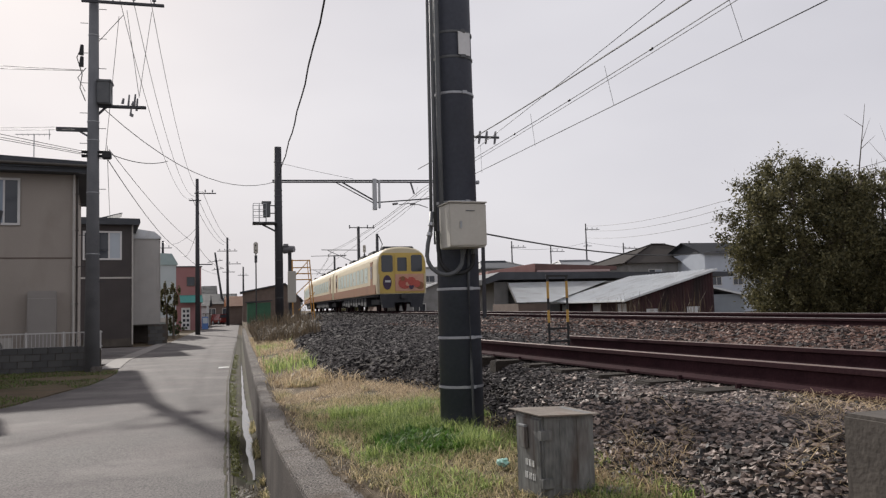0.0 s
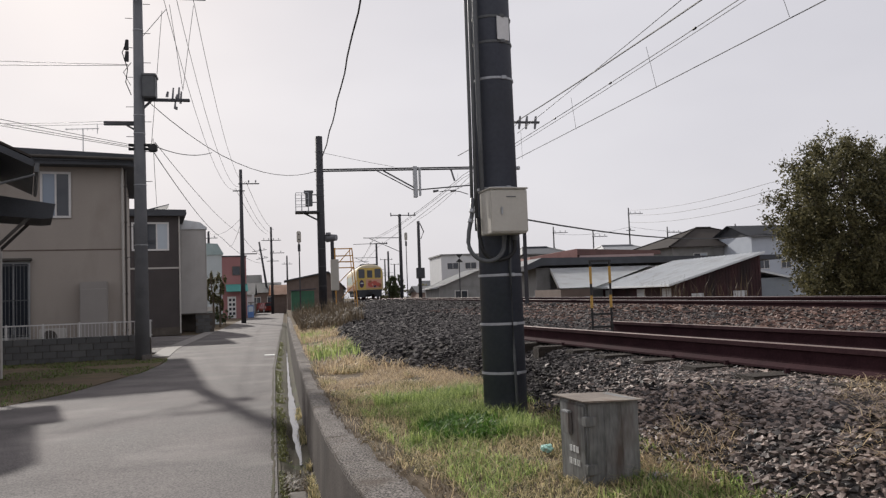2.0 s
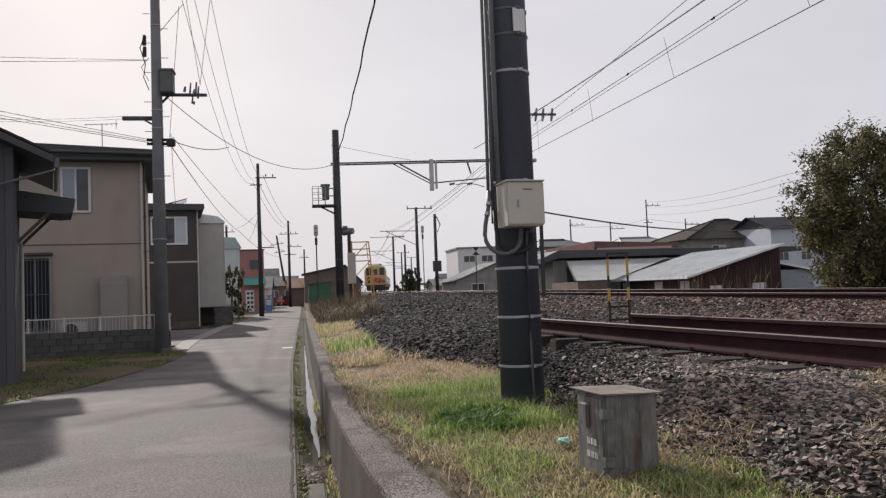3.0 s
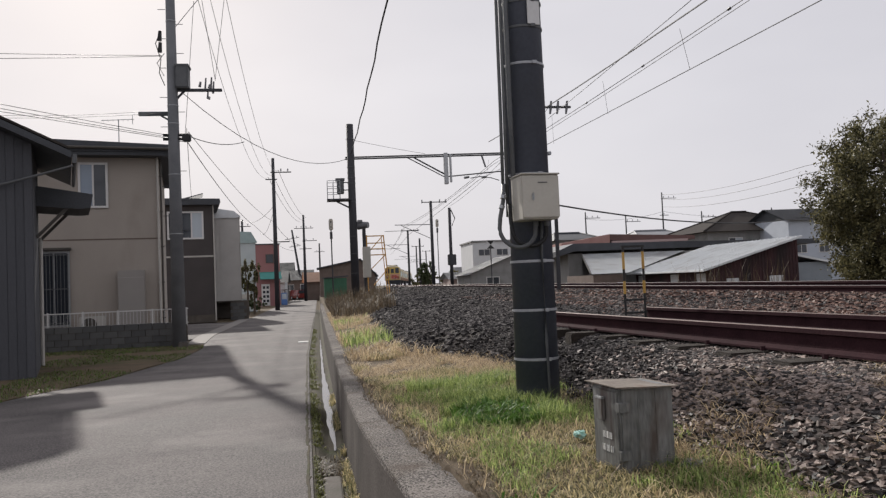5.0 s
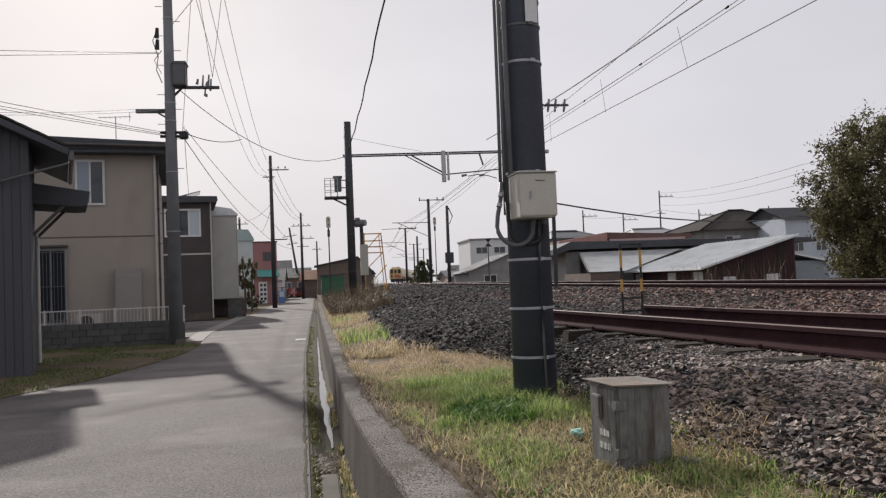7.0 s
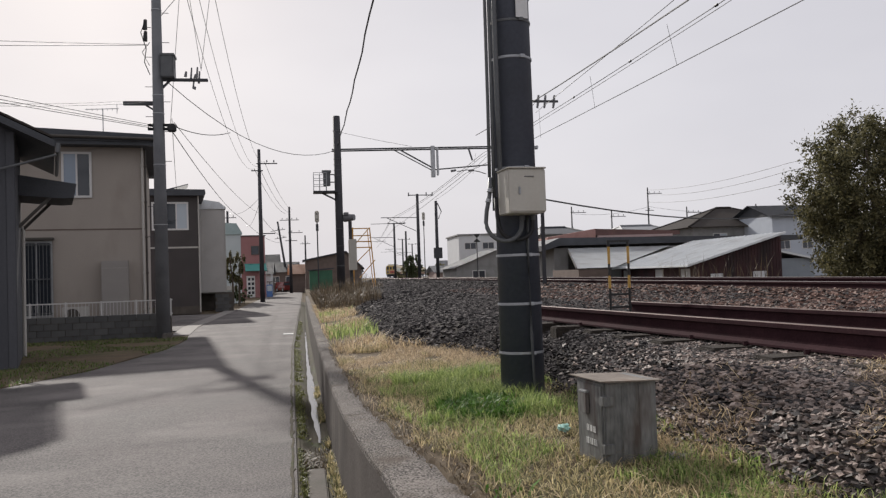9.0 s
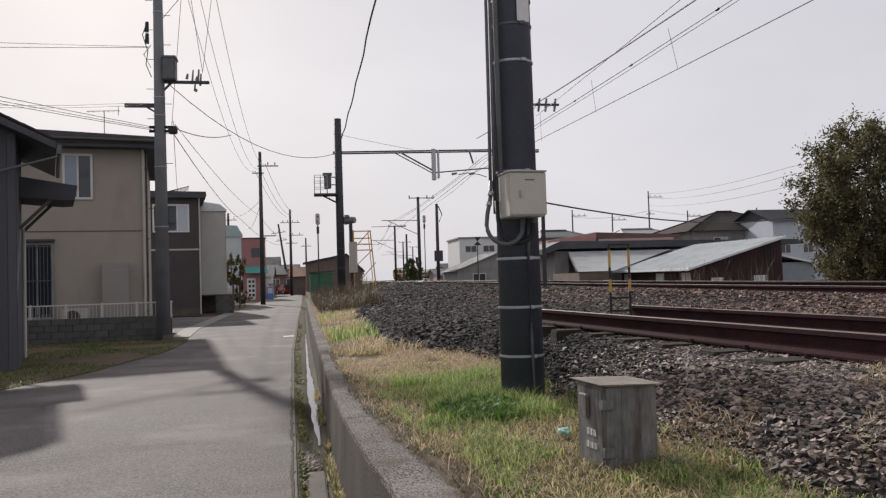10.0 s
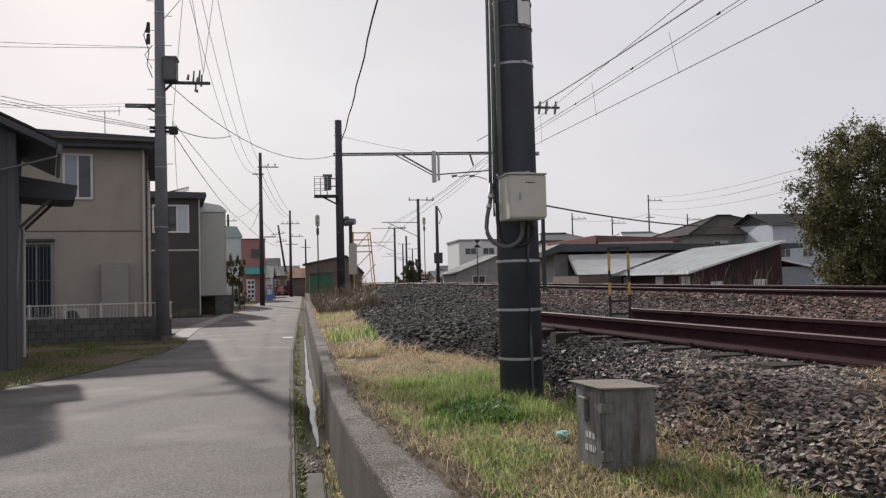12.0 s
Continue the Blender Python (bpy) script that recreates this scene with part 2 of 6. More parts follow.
def part(name, bm, material, parent=None, label="", smooth=False):
    ob = new(name, mesh_of(name, bm, material, smooth))
    ob.parent = parent
    return tagged(ob, label)


def B():
    return bmesh.new()


def thing(name, m, label, category, group="", kind=""):
    ob = new(name)
    ob.empty_display_size = 0.2
    ob.matrix_basis = m
    return tagged(ob, label, category, group, kind)


def raw(name, verts, faces, material, smooth=False):
    me = bpy.data.meshes.new(name)
    me.from_pydata(verts, [], faces)
    me.update()
    me.materials.append(material)
    if smooth:
        me.polygons.foreach_set("use_smooth", [True] * len(me.polygons))
    return new(name, me)


def sag(a, b, drop, n=14):
    a, b = Vector(a), Vector(b)
    return [a.lerp(b, i / n) - Vector((0, 0, drop * 4 * (i / n) * (1 - i / n))) for i in range(n + 1)]


# ---- lie of the land ----
CURVE = [(40, 8.77), (70, 8.77), (85, 8.87), (102, 9.55), (140, 13.5), (167, 17.0), (192, 20.4), (225, 26.0), (260, 34.5), (300, 46), (360, 64), (460, 94), (560, 124)]


def track_x(y):
    """The middle of the main track: straight along the road, then a curve to the right."""
    k = min(max((y - 8) / 40, 0), 1)
    if y < 70:
        return 8.05 + 0.72 * k * k * (3 - 2 * k)
    i = max(j for j in range(len(CURVE)) if CURVE[j][0] <= y or j == 1)
    i = min(i, len(CURVE) - 3)
    (ya, xa), (yb, xb), (yc, xc), (yd, xd) = CURVE[i - 1:i + 3]
    u = (y - yb) / (yc - yb)
    m0, m1 = (xc - xa) / (yc - ya) * (yc - yb), (xd - xb) / (yd - yb) * (yc - yb)
    return (2 * u ** 3 - 3 * u * u + 1) * xb + (u ** 3 - 2 * u * u + u) * m0 + (3 * u * u - 2 * u ** 3) * xc + (u ** 3 - u * u) * m1


def track_z(y):
    """Top of the rail."""
    return 1.31 + 0.0022 * min(max(y - 9, -20), 50)


def lerp_at(x, knots):
    return float(np.interp(x, [k[0] for k in knots], [k[1] for k in knots]))


def ballast_edge(y):
    return lerp_at(y, [(-30, 2.1), (2.3, 2.1), (2.9, 1.95), (6.5, 1.95), (8.6, 2.15), (9.8, 1.95), (11.4, 1.15), (17, 1.25), (28, 1.5), (60, 2.2), (90, 3.5)]) + max(track_x(y) - 8.75, 0)


def soil_edge(y):
    """Where the soil of the bank begins to cover the coping."""
    return lerp_at(y, [(2.5, 0.86), (3.8, 0.73), (5, 0.58), (6, 0.49), (7.3, 0.42), (10, 0.38), (20, 0.33), (45, 0.30)]) + 0.02 * noise.noise(Vector((0, y * 2.3, 4)))


def land(x, y):
    """Height of the ground."""
    if x < -0.28:
        return -0.04
    w = wall_left(y) + 0.1
    if x < w:
        return lerp_at(x, [(-0.28, -0.035), (road_right(y) + 0.03, -0.03), (0.0, -0.07), (0.05, -0.10), (0.13, -0.10), (0.19, -0.065)]) + 0.012 * noise.noise(Vector((x * 9, y * 2.5, 3)))
    edge = soil_edge(y)
    if x < edge:
        return 0.5
    e, c, lift = ballast_edge(y), track_x(y), track_z(y) - 1.31
    siding = min(max((12.0 - y) / 3.0, 0), 1)
    k = [(edge, 0.562), (edge + 0.1, 0.572), (max(e - 0.1, edge + 0.2), 0.625), (max(e, edge + 0.3), 0.64)]
    k += [(e + 0.25, 0.74 + 0.14 * siding), (e + 0.5, 0.84 + 0.175 * siding), (e + 1.1, 0.95 + 0.10 * siding), (max(c - 3.3, e + 1.8), 1.07), (c - 1.75, 1.13), (c - 1.3, 1.20 + lift), (c + 1.3, 1.20 + lift), (c + 2.9, 0.45), (c + 4.5, 0.25)]
    return lerp_at(x, k)


# ---- ground, road, gutter, wall ----
def road_right(y):
    return lerp_at(y, [(0, -0.05), (6, -0.08), (11.5, -0.17), (19, -0.26), (40, -0.2), (105, -0.1)])


def road_left(y):
    return lerp_at(y, [(-12, -7.5), (8, -6.4), (13.9, -4.9), (15.8, -4.1), (20, -3.4), (22.7, -3.3), (26, -3.6), (30, -3.85), (57, -3.85), (85, -3.8), (110, -3.6)])


def wall_left(y):
    return lerp_at(y, [(-3, 0.66), (2.5, 0.55), (3.9, 0.43), (4.8, 0.36), (6, 0.295), (7.4, 0.26), (10, 0.235), (15, 0.205), (23, 0.175), (45, 0.15)])


def build_ground():
    xs = sorted({*np.r_[-600, -250, -120, -60, -30, -15, -8, -5, -3, -1, -0.281, -0.279, -0.22, -0.16, -0.1, -0.05, 0.0, 0.03, 0.06, 0.1, 0.14, 0.19], *np.arange(0.22, 1.0, 0.035).tolist(), *np.arange(1.0, 4.8, 0.09).tolist(), *np.arange(4.8, 14, 0.3).tolist(), *np.arange(14, 40, 2.0).tolist(), *np.r_[40:120:8].tolist(), 160, 300, 700})
    ys = sorted({*np.r_[-60, -30, -15], *np.arange(-8, 2, 0.6).tolist(), *np.arange(2, 12.5, 0.22).tolist(), *np.arange(12.6, 30, 0.6).tolist(), *np.arange(30, 120, 3).tolist(), *np.arange(120, 420, 12).tolist(), 500, 700, 1100, 1800, 3000})
    verts = [(float(x), float(y), land(x, y) if y < 430 else 0.0) for y in ys for x in xs]
    w = len(xs)
    faces = [(j * w + i, j * w + i + 1, (j + 1) * w + i + 1, (j + 1) * w + i) for j in range(len(ys) - 1) for i in range(w - 1)]
    ob = raw("ground", verts, faces, SOIL)
    ob.data.materials.append(MOSS)
    ob.data.materials.append(BED)
    for p in ob.data.polygons:
        x, y, _ = p.center
        if -0.28 < x < wall_left(y) + 0.1 and y < 60:
            p.material_index = 1
        elif ballast_edge(y) < x < track_x(y) + 2.8 and y < 420:
            p.material_index = 2
    tagged(ob, "dry soil, silty gutter bed and ballast bed beside a lane", "ground", kind="structure")


def strip(name, ys, left, right, top, bottom, material, label, category, cols=2):
    """A slab between two lines in plan, with a top, sides and ends."""
    bm = B()
    rows = []
    for y in ys:
        l, r = left(y), right(y)
        rows.append([bm.verts.new((l + (r - l) * i / cols, y, top(l + (r - l) * i / cols, y))) for i in range(cols + 1)]
                    + [bm.verts.new((r, y, bottom(r, y))), bm.verts.new((l, y, bottom(l, y)))])
    n = cols + 3
    for a, b in zip(rows, rows[1:]):
        for i in range(n):
            bm.faces.new((a[i], a[(i + 1) % n], b[(i + 1) % n], b[i]))
    bm.faces.new(rows[0][::-1]), bm.faces.new(rows[-1])
    bmesh.ops.recalc_face_normals(bm, faces=bm.faces[:])
    return tagged(part(name, bm, material), label, category, kind="structure")


def build_road():
    ys = [*np.arange(-12, 30, 1.0), *np.arange(30, 131, 4.0)]
    strip("road", ys, road_left, road_right, lambda x, y: 0.0 + 0.01 * math.sin(x * 0.9) * math.sin(y * 0.23), lambda x, y: -0.22, ASPHALT, "worn grey asphalt lane with pale streaks", "road", cols=6)
    # pale concrete edge where the lane meets the yards
    strip("road_edge_strip", np.arange(25.5, 47, 1.5), lambda y: road_left(y) - 0.55, lambda y: road_left(y) + 0.02, lambda x, y: 0.018, lambda x, y: -0.05, PATCH, "pale concrete strip along the lane edge", "pavement")
    strip("yard_pavement", np.arange(28, 44, 2.0), lambda y: -9.0, lambda y: road_left(y) - 0.56, lambda x, y: 0.012, lambda x, y: -0.05, ASPHALT, "dark asphalt yard between two houses", "pavement")
    # verge of the houses
    strip("verge", np.arange(9, 25.4, 0.8), lambda y: -12.0, lambda y: road_left(y) - 0.01, lambda x, y: 0.015 + 0.03 * noise.noise(Vector((x * 0.8, y * 0.8, 0))), lambda x, y: -0.1, SOIL, "bare earth verge with tufts of grass", "ground", cols=10)
    # dark irregular band along the edge of the asphalt, coloured like the gutter bed
    strip("road_dirt", np.arange(3.0, 45, 0.1), lambda y: road_right(y) - 0.05 + 0.035 * noise.noise(Vector((0, y * 1.7, 1))) + 0.02 * noise.noise(Vector((0, y * 6, 2))), lambda y: road_right(y) + 0.035, lambda x, y: 0.005 if x < road_right(y) - 0.012 else -0.02, lambda x, y: -0.05, MOSS, "dark mossy band along the asphalt edge", "ground", cols=4)
    # painted mark
    bm = B()
    box(bm, (-0.62, 23.6, 0.0), (-0.32, 24.0, 0.016), 0.004)
    tagged(part("road_mark", bm, CHALK), "small white painted mark on the asphalt", "road mark")


def build_wall():
    root = thing("retaining_wall", pose(0, 0, 0), "low weathered concrete retaining wall along a gutter", "wall", kind="structure")
    cuts = [-3.0, -0.55, 2.75, 6.05, 9.35, 12.65, 15.95, 19.25, 22.55, 25.85, 29.15, 32.45, 35.75, 41.0, 46.0, 52.0]
    for a, b in zip(cuts, cuts[1:]):
        ys = np.linspace(a + 0.006, b - 0.006, 8)
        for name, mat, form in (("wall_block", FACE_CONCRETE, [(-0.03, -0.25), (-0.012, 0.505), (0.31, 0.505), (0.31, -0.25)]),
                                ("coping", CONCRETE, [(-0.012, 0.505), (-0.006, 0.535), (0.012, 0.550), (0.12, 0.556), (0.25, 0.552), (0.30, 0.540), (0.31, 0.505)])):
            bm = B()
            rows = []
            for y in ys:
                l = wall_left(y)
                rows.append([bm.verts.new((l + x + 0.008 * noise.noise(Vector((y * 2.1, x * 9, z * 4))), y, z + (0.006 * noise.noise(Vector((y * 3, x * 11, 2))) if z > 0.51 else 0))) for x, z in form])
            n = len(form)
            for r, s in zip(rows, rows[1:]):
                for i in range(n):
                    bm.faces.new((r[i], r[(i + 1) % n], s[(i + 1) % n], s[i]))
            bm.faces.new(rows[0][::-1]), bm.faces.new(rows[-1])
            bmesh.ops.recalc_face_normals(bm, faces=bm.faces[:])
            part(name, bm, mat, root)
    # wet thread in the gutter
    random.seed(11)
    bm = B()
    left, right = [], []
    for y in np.arange(8.2, 30, 0.3):
        l = lerp_at(y, [(8.1, 0.115), (9.7, 0.07), (12.2, 0.02), (16, 0.015), (23.5, -0.01), (30, -0.03)])
        r = lerp_at(y, [(8.1, 0.14), (9.7, 0.14), (12.2, 0.135), (16, 0.075), (23.5, 0.05), (30, 0.0)])
        left.append(bm.verts.new((l + random.uniform(-0.012, 0.012), y, -0.082))), right.append(bm.verts.new((r + random.uniform(-0.012, 0.012), y, -0.082)))
    for i in range(len(left) - 1):
        bm.faces.new((left[i], right[i], right[i + 1], left[i + 1]))
    tagged(part("gutter_water", bm, WATER), "thin shining thread of water in the gutter", "water", kind="structure")
    bm = B()
    box(bm, (-0.005, 5.0, -0.22), (0.15, 6.95, -0.045), 0.012)
    tagged(part("gutter_slab", bm, CONCRETE_DARK), "damp concrete ledge in the gutter", "gutter", kind="structure")


# ---- scattered stuff ----
def stones(name, pts, sizes, material, label):
    n = len(pts)
    cube = np.array([(x, y, z) for x in (-1, 1) for y in (-1, 1) for z in (-1, 1)], float)
    quads = np.array([(0, 1, 3, 2), (4, 6, 7, 5), (0, 4, 5, 1), (2, 3, 7, 6), (0, 2, 6, 4), (1, 5, 7, 3)])
    rng = np.random.default_rng(3)
    v = cube[None] * rng.uniform(0.45, 1.15, (n, 8, 1)) * rng.uniform(0.6, 1.3, (n, 1, 3)) * np.array([1.1, 1.1, 0.72])
    v += rng.uniform(-0.25, 0.25, (n, 8, 3))
    q = rng.normal(size=(n, 4))
    q /= np.linalg.norm(q, axis=1, keepdims=True)
    w, x, y, z = q.T
    rot = np.array([[1 - 2 * (y * y + z * z), 2 * (x * y - z * w), 2 * (x * z + y * w)], [2 * (x * y + z * w), 1 - 2 * (x * x + z * z), 2 * (y * z - x * w)], [2 * (x * z - y * w), 2 * (y * z + x * w), 1 - 2 * (x * x + y * y)]]).transpose(2, 0, 1)
    v = np.einsum("nij,nkj->nki", rot, v) * np.array([1.15, 1.1, 0.62]) * np.asarray(sizes)[:, None, None] + np.asarray(pts)[:, None]
    f = (quads[None] + 8 * np.arange(n)[:, None, None]).reshape(-1, 4)
    ob = raw(name, v.reshape(-1, 3).tolist(), f.tolist(), material)
    return tagged(ob, label, "ballast", kind="stuff")


def scatter(n, x0, x1, y0, y1, keep, seed):
    rng = np.random.default_rng(seed)
    p = np.c_[rng.uniform(x0, x1, n), rng.uniform(y0, y1, n)]
    return np.array([(x, y, land(x, y)) for x, y in p if keep(x, y)])


def build_ballast():
    sets = ((38000, 1.7, 4.4, 2.2, 6.2, 0.008, 0.0185, 1), (24000, 1.1, 4.6, 6.2, 10.2, 0.011, 0.022, 9), (20000, 1.0, 6.5, 10, 19, 0.016, 0.029, 2), (13000, 1.2, 8.0, 19, 48, 0.028, 0.05, 3), (3500, 2.0, 9.0, 48, 90, 0.05, 0.09, 4), (5000, 2.3, 5.0, -5, 2.3, 0.02, 0.036, 7))
    pts, size = [], []
    for n, x0, x1, y0, y1, s0, s1, seed in sets:
        p = scatter(n, x0, x1, y0, y1, lambda x, y: x > ballast_edge(y) + 0.12 * noise.noise(Vector((x * 2, y * 2, 1))) and (x < y * 1.4 or y < 2.3), seed)
        p[:, 2] += 0.004
        pts.append(p), size.append(np.random.default_rng(seed + 50).uniform(s0, s1, len(p)))
    pts, size = np.concatenate(pts), np.concatenate(size)
    rng = np.random.default_rng(77)
    # stones this side of the line get the paler, lit colour
    near = (pts[:, 1] + rng.normal(size=len(pts)) * 0.7 < 5.2 + 0.55 * (pts[:, 0] - 2.0))
    stones("ballast_gravel", pts[~near], size[~near], STONE, "dark grey crushed stone ballast on the bank")
    stones("earthy_ballast_gravel", pts[near], size[near], STONE_NEAR_LIT, "earthy brown and grey stone beside the siding, its light painted in")
    pts, size = [], []
    for n, x0, x1, y0, y1, s0, s1, seed in ((17000, 4.0, 9.4, 4, 12, 0.019, 0.034, 5), (9000, 4.6, 9.6, 12, 26, 0.026, 0.045, 6), (5000, 4.6, 9.6, -5, 4, 0.03, 0.05, 8)):
        p = scatter(n, x0, x1, y0, y1, lambda x, y: (x < y * 1.15 or y < 4) and (x > 4.7 or random.random() < (x - 4.0)), seed)
        pts.append(p), size.append(np.random.default_rng(seed + 50).uniform(s0, s1, len(p)))
    stones("rusty_ballast_gravel", np.concatenate(pts), np.concatenate(size), STONE_BROWN, "rust-brown crushed stone ballast between two tracks")


def blades(name, pts, tall, wide, lean, material, label, category="grass", seed=0):
    """Bent blades, each of two faces that taper to a tip."""
    rng = np.random.default_rng(seed)
    n = len(pts)
    a, h = rng.uniform(0, math.tau, n), rng.uniform(*tall, n)
    d = np.c_[np.cos(a), np.sin(a), np.zeros(n)]
    s = np.c_[-np.sin(a), np.cos(a), np.zeros(n)] * (rng.uniform(*wide, n) / 2)[:, None]
    k = rng.uniform(*lean, n)[:, None] * h[:, None]
    up = np.c_[np.zeros(n), np.zeros(n), h]
    p = np.asarray(pts)
    mid, tip = p + d * k * 0.3 + up * 0.6, p + d * k + up * rng.uniform(0.75, 1.0, (n, 1))
    v = np.stack([p - s, p + s, mid + s * 0.8, mid - s * 0.8, tip], 1)
    base = 5 * np.arange(n)
    faces = [(b, b + 1, b + 2, b + 3) for b in base.tolist()] + [(b + 3, b + 2, b + 4) for b in base.tolist()]
    return tagged(raw(name, v.reshape(-1, 3).tolist(), faces, material), label, category, kind="stuff")


def patchy(x, y, s, cut):
    return noise.noise(Vector((x * s, y * s, 7.3))) > cut


def build_grass():
    def bank(x, y):
        return soil_edge(y) + 0.02 + 0.05 * noise.noise(Vector((y * 2, 0, 0))) < x < ballast_edge(y) + 0.06
    g = scatter(60000, 0.4, 3.2, 2.1, 8.7, lambda x, y: bank(x, y) and x > soil_edge(y) + 0.10 + 0.05 * math.sin(y * 5) and patchy(x, y, 3.5, -0.42), 20)
    blades("mixed_turf", g, (0.015, 0.055), (0.0035, 0.008), (0.5, 2.2), TURF, "short olive and straw-coloured turf on the bank", seed=12)
    g = scatter(38000, 0.45, 3.0, 2.1, 8.4, lambda x, y: bank(x, y) and x > soil_edge(y) + 0.16 + 0.08 * noise.noise(Vector((y * 3, 1, 1))) and patchy(x, y, 1.6, 0.02 if y < 5.0 else -0.3) and y < 7.7 - 0.7 * noise.noise(Vector((x * 3, 0, 5))), 21)
    blades("green_grass", g, (0.025, 0.095), (0.003, 0.007), (0.3, 1.7), GRASS, "fresh green grass on the bank", seed=1)
    g = scatter(10000, 0.8, 1.75, 5.2, 7.6, lambda x, y: bank(x, y) and patchy(x, y, 2.1, 0.0), 33)
    blades("tall_green_grass", g, (0.06, 0.16), (0.003, 0.007), (0.25, 1.2), GRASS, "taller bright green grass on the bank", seed=13)
    g = scatter(1500, 0.95, 1.62, 5.1, 6.3, lambda x, y: bank(x, y) and (x - 1.28) ** 2 / 0.1 + (y - 5.7) ** 2 / 0.3 < 1 + 0.5 * noise.noise(Vector((x * 6, y * 6, 0))), 22)
    blades("broad_weeds", g, (0.03, 0.11), (0.010, 0.028), (0.4, 1.3), GRASS_DARK, "broad-leaved dark green weeds in the grass", seed=2)
    s = scatter(24000, 0.4, 2.4, 7.0, 11.6, lambda x, y: bank(x, y) and y > 7.5 + 0.4 * math.sin(x * 4) and patchy(x, y, 2.4, -0.28 if x > 1.0 else -0.05), 23)
    blades("dry_grass", s, (0.015, 0.06), (0.003, 0.007), (1.0, 4.0), STRAW, "bleached straw-dry grass on the bank", seed=3)
    g = scatter(7000, 0.4, 1.5, 7.4, 12.5, lambda x, y: bank(x, y) and patchy(x, y, 1.3, 0.0), 51)
    blades("mixed_turf", g, (0.03, 0.11), (0.004, 0.010), (0.4, 1.8), TURF, "olive tufts among dry grass on the bank", seed=22)
    g = scatter(1400, 0.75, 3.0, 2.2, 4.9, lambda x, y: bank(x, y) and patchy(x, y, 2.0, 0.18), 52)
    blades("broad_weeds", g, (0.02, 0.07), (0.008, 0.022), (0.6, 2.0), GRASS_DARK, "low broad-leaved green weeds in the grass", seed=23)
    s = scatter(5000, 0.45, 3.0, 2.1, 8.2, lambda x, y: bank(x, y) and (x < 0.9 or patchy(x, y, 2.2, 0.1) or (x > 1.2 and y < 4.9 and random.random() < 0.5)), 34)
    blades("dry_grass", s, (0.02, 0.10), (0.003, 0.006), (0.6, 2.6), STRAW, "dry straw lying in the grass", seed=14)
    s = scatter(11000, 0.33, 2.0, 10.5, 30, lambda x, y: bank(x, y) and patchy(x, y, 0.8, -0.2), 24)
    blades("dry_grass", s, (0.04, 0.19), (0.006, 0.014), (0.5, 2.2), STRAW, "straw-dry grass along the wall top", seed=4)
    s = scatter(2200, 0.4, 1.6, 12, 24, lambda x, y: bank(x, y) and patchy(x, y, 0.6, 0.1), 26)
    blades("green_grass", s, (0.08, 0.25), (0.010, 0.02), (0.2, 0.9), GRASS, "patch of green grass by the wall", seed=5)
    s = scatter(1100, 1.5, 2.6, 2.5, 4.4, lambda x, y: patchy(x, y, 2.5, 0.0), 27)
    blades("dry_straw", s, (0.012, 0.04), (0.003, 0.006), (2.0, 5.0), STRAW, "loose dry straw lying on stones", seed=6)
    s = scatter(9000, 0.46, 2.4, 24, 50, lambda x, y: patchy(x, y, 0.9, -0.3), 25)
    blades("brown_scrub", s, (0.12, 0.62), (0.008, 0.022), (0.2, 1.2), SCRUB, "brown withered scrub on the embankment", "scrub", seed=7)
    s = scatter(2500, 2.0, 4.5, 44, 75, lambda x, y: patchy(x, y, 0.5, -0.1), 29)
    blades("brown_scrub", s, (0.2, 0.5), (0.012, 0.03), (0.1, 0.6), SCRUB, "brown withered scrub beside the track", "scrub", seed=8)
    s = scatter(60, 1.0, 2.6, 2.5, 4.6, lambda x, y: True, 37)
    blades("dry_stalks", s, (0.06, 0.13), (0.004, 0.007), (2.0, 4.5), STRAW, "long pale dry stalks lying over the grass", seed=15)
    s = scatter(2600, 0.5, 2.6, 30, 46, lambda x, y: patchy(x, y, 0.7, 0.0), 38)
    blades("tall_scrub", s, (0.4, 1.15), (0.008, 0.02), (0.05, 0.5), SCRUB, "taller withered scrub beside the embankment", "scrub", seed=17)
    s = scatter(4200, 1.75, 3.3, 2.2, 3.7, lambda x, y: patchy(x, y, 2.2, -0.1), 53)
    s[:, 2] += 0.026
    blades("dry_straw", s, (0.010, 0.034), (0.002, 0.005), (2.0, 6.0), STRAW, "bleached straw strewn over stones near the cabinet", seed=24)
    s = scatter(900, 1.78, 2.35, 3.2, 4.3, lambda x, y: (x - 1.95) ** 2 / 0.05 + (y - 3.75) ** 2 / 0.16 < 1 + noise.noise(Vector((x * 5, y * 5, 2))), 41)
    s[:, 2] += 0.01
    blades("dry_grass", s, (0.03, 0.09), (0.003, 0.006), (1.2, 3.6), STRAW, "tuft of dry straw beside the cabinet", seed=18)
    s = scatter(2600, 1.4, 2.3, 2.6, 3.55, lambda x, y: x < ballast_edge(y) + 0.05 and patchy(x, y, 2.6, -0.15), 42)
    blades("green_grass", s, (0.03, 0.09), (0.004, 0.009), (0.1, 0.9), GRASS, "fresh green grass before the cabinet", seed=19)
    s = scatter(9000, 0.33, 0.95, 2.2, 11.5, lambda x, y: -0.03 < x - soil_edge(y) < 0.20 and patchy(x, y, 5.0, -0.2), 43)
    s[:, 2] = np.maximum(s[:, 2], 0.56)
    blades("dry_litter", s, (0.012, 0.045), (0.003, 0.007), (1.0, 3.2), SCRUB, "brown withered grass litter along the wall top", "grass", seed=20)
    # gutter weeds
    rng = np.random.default_rng(28)
    ys = [y for y in rng.uniform(4.5, 32, 9000) if patchy(0, y, 1.3, -0.35)]
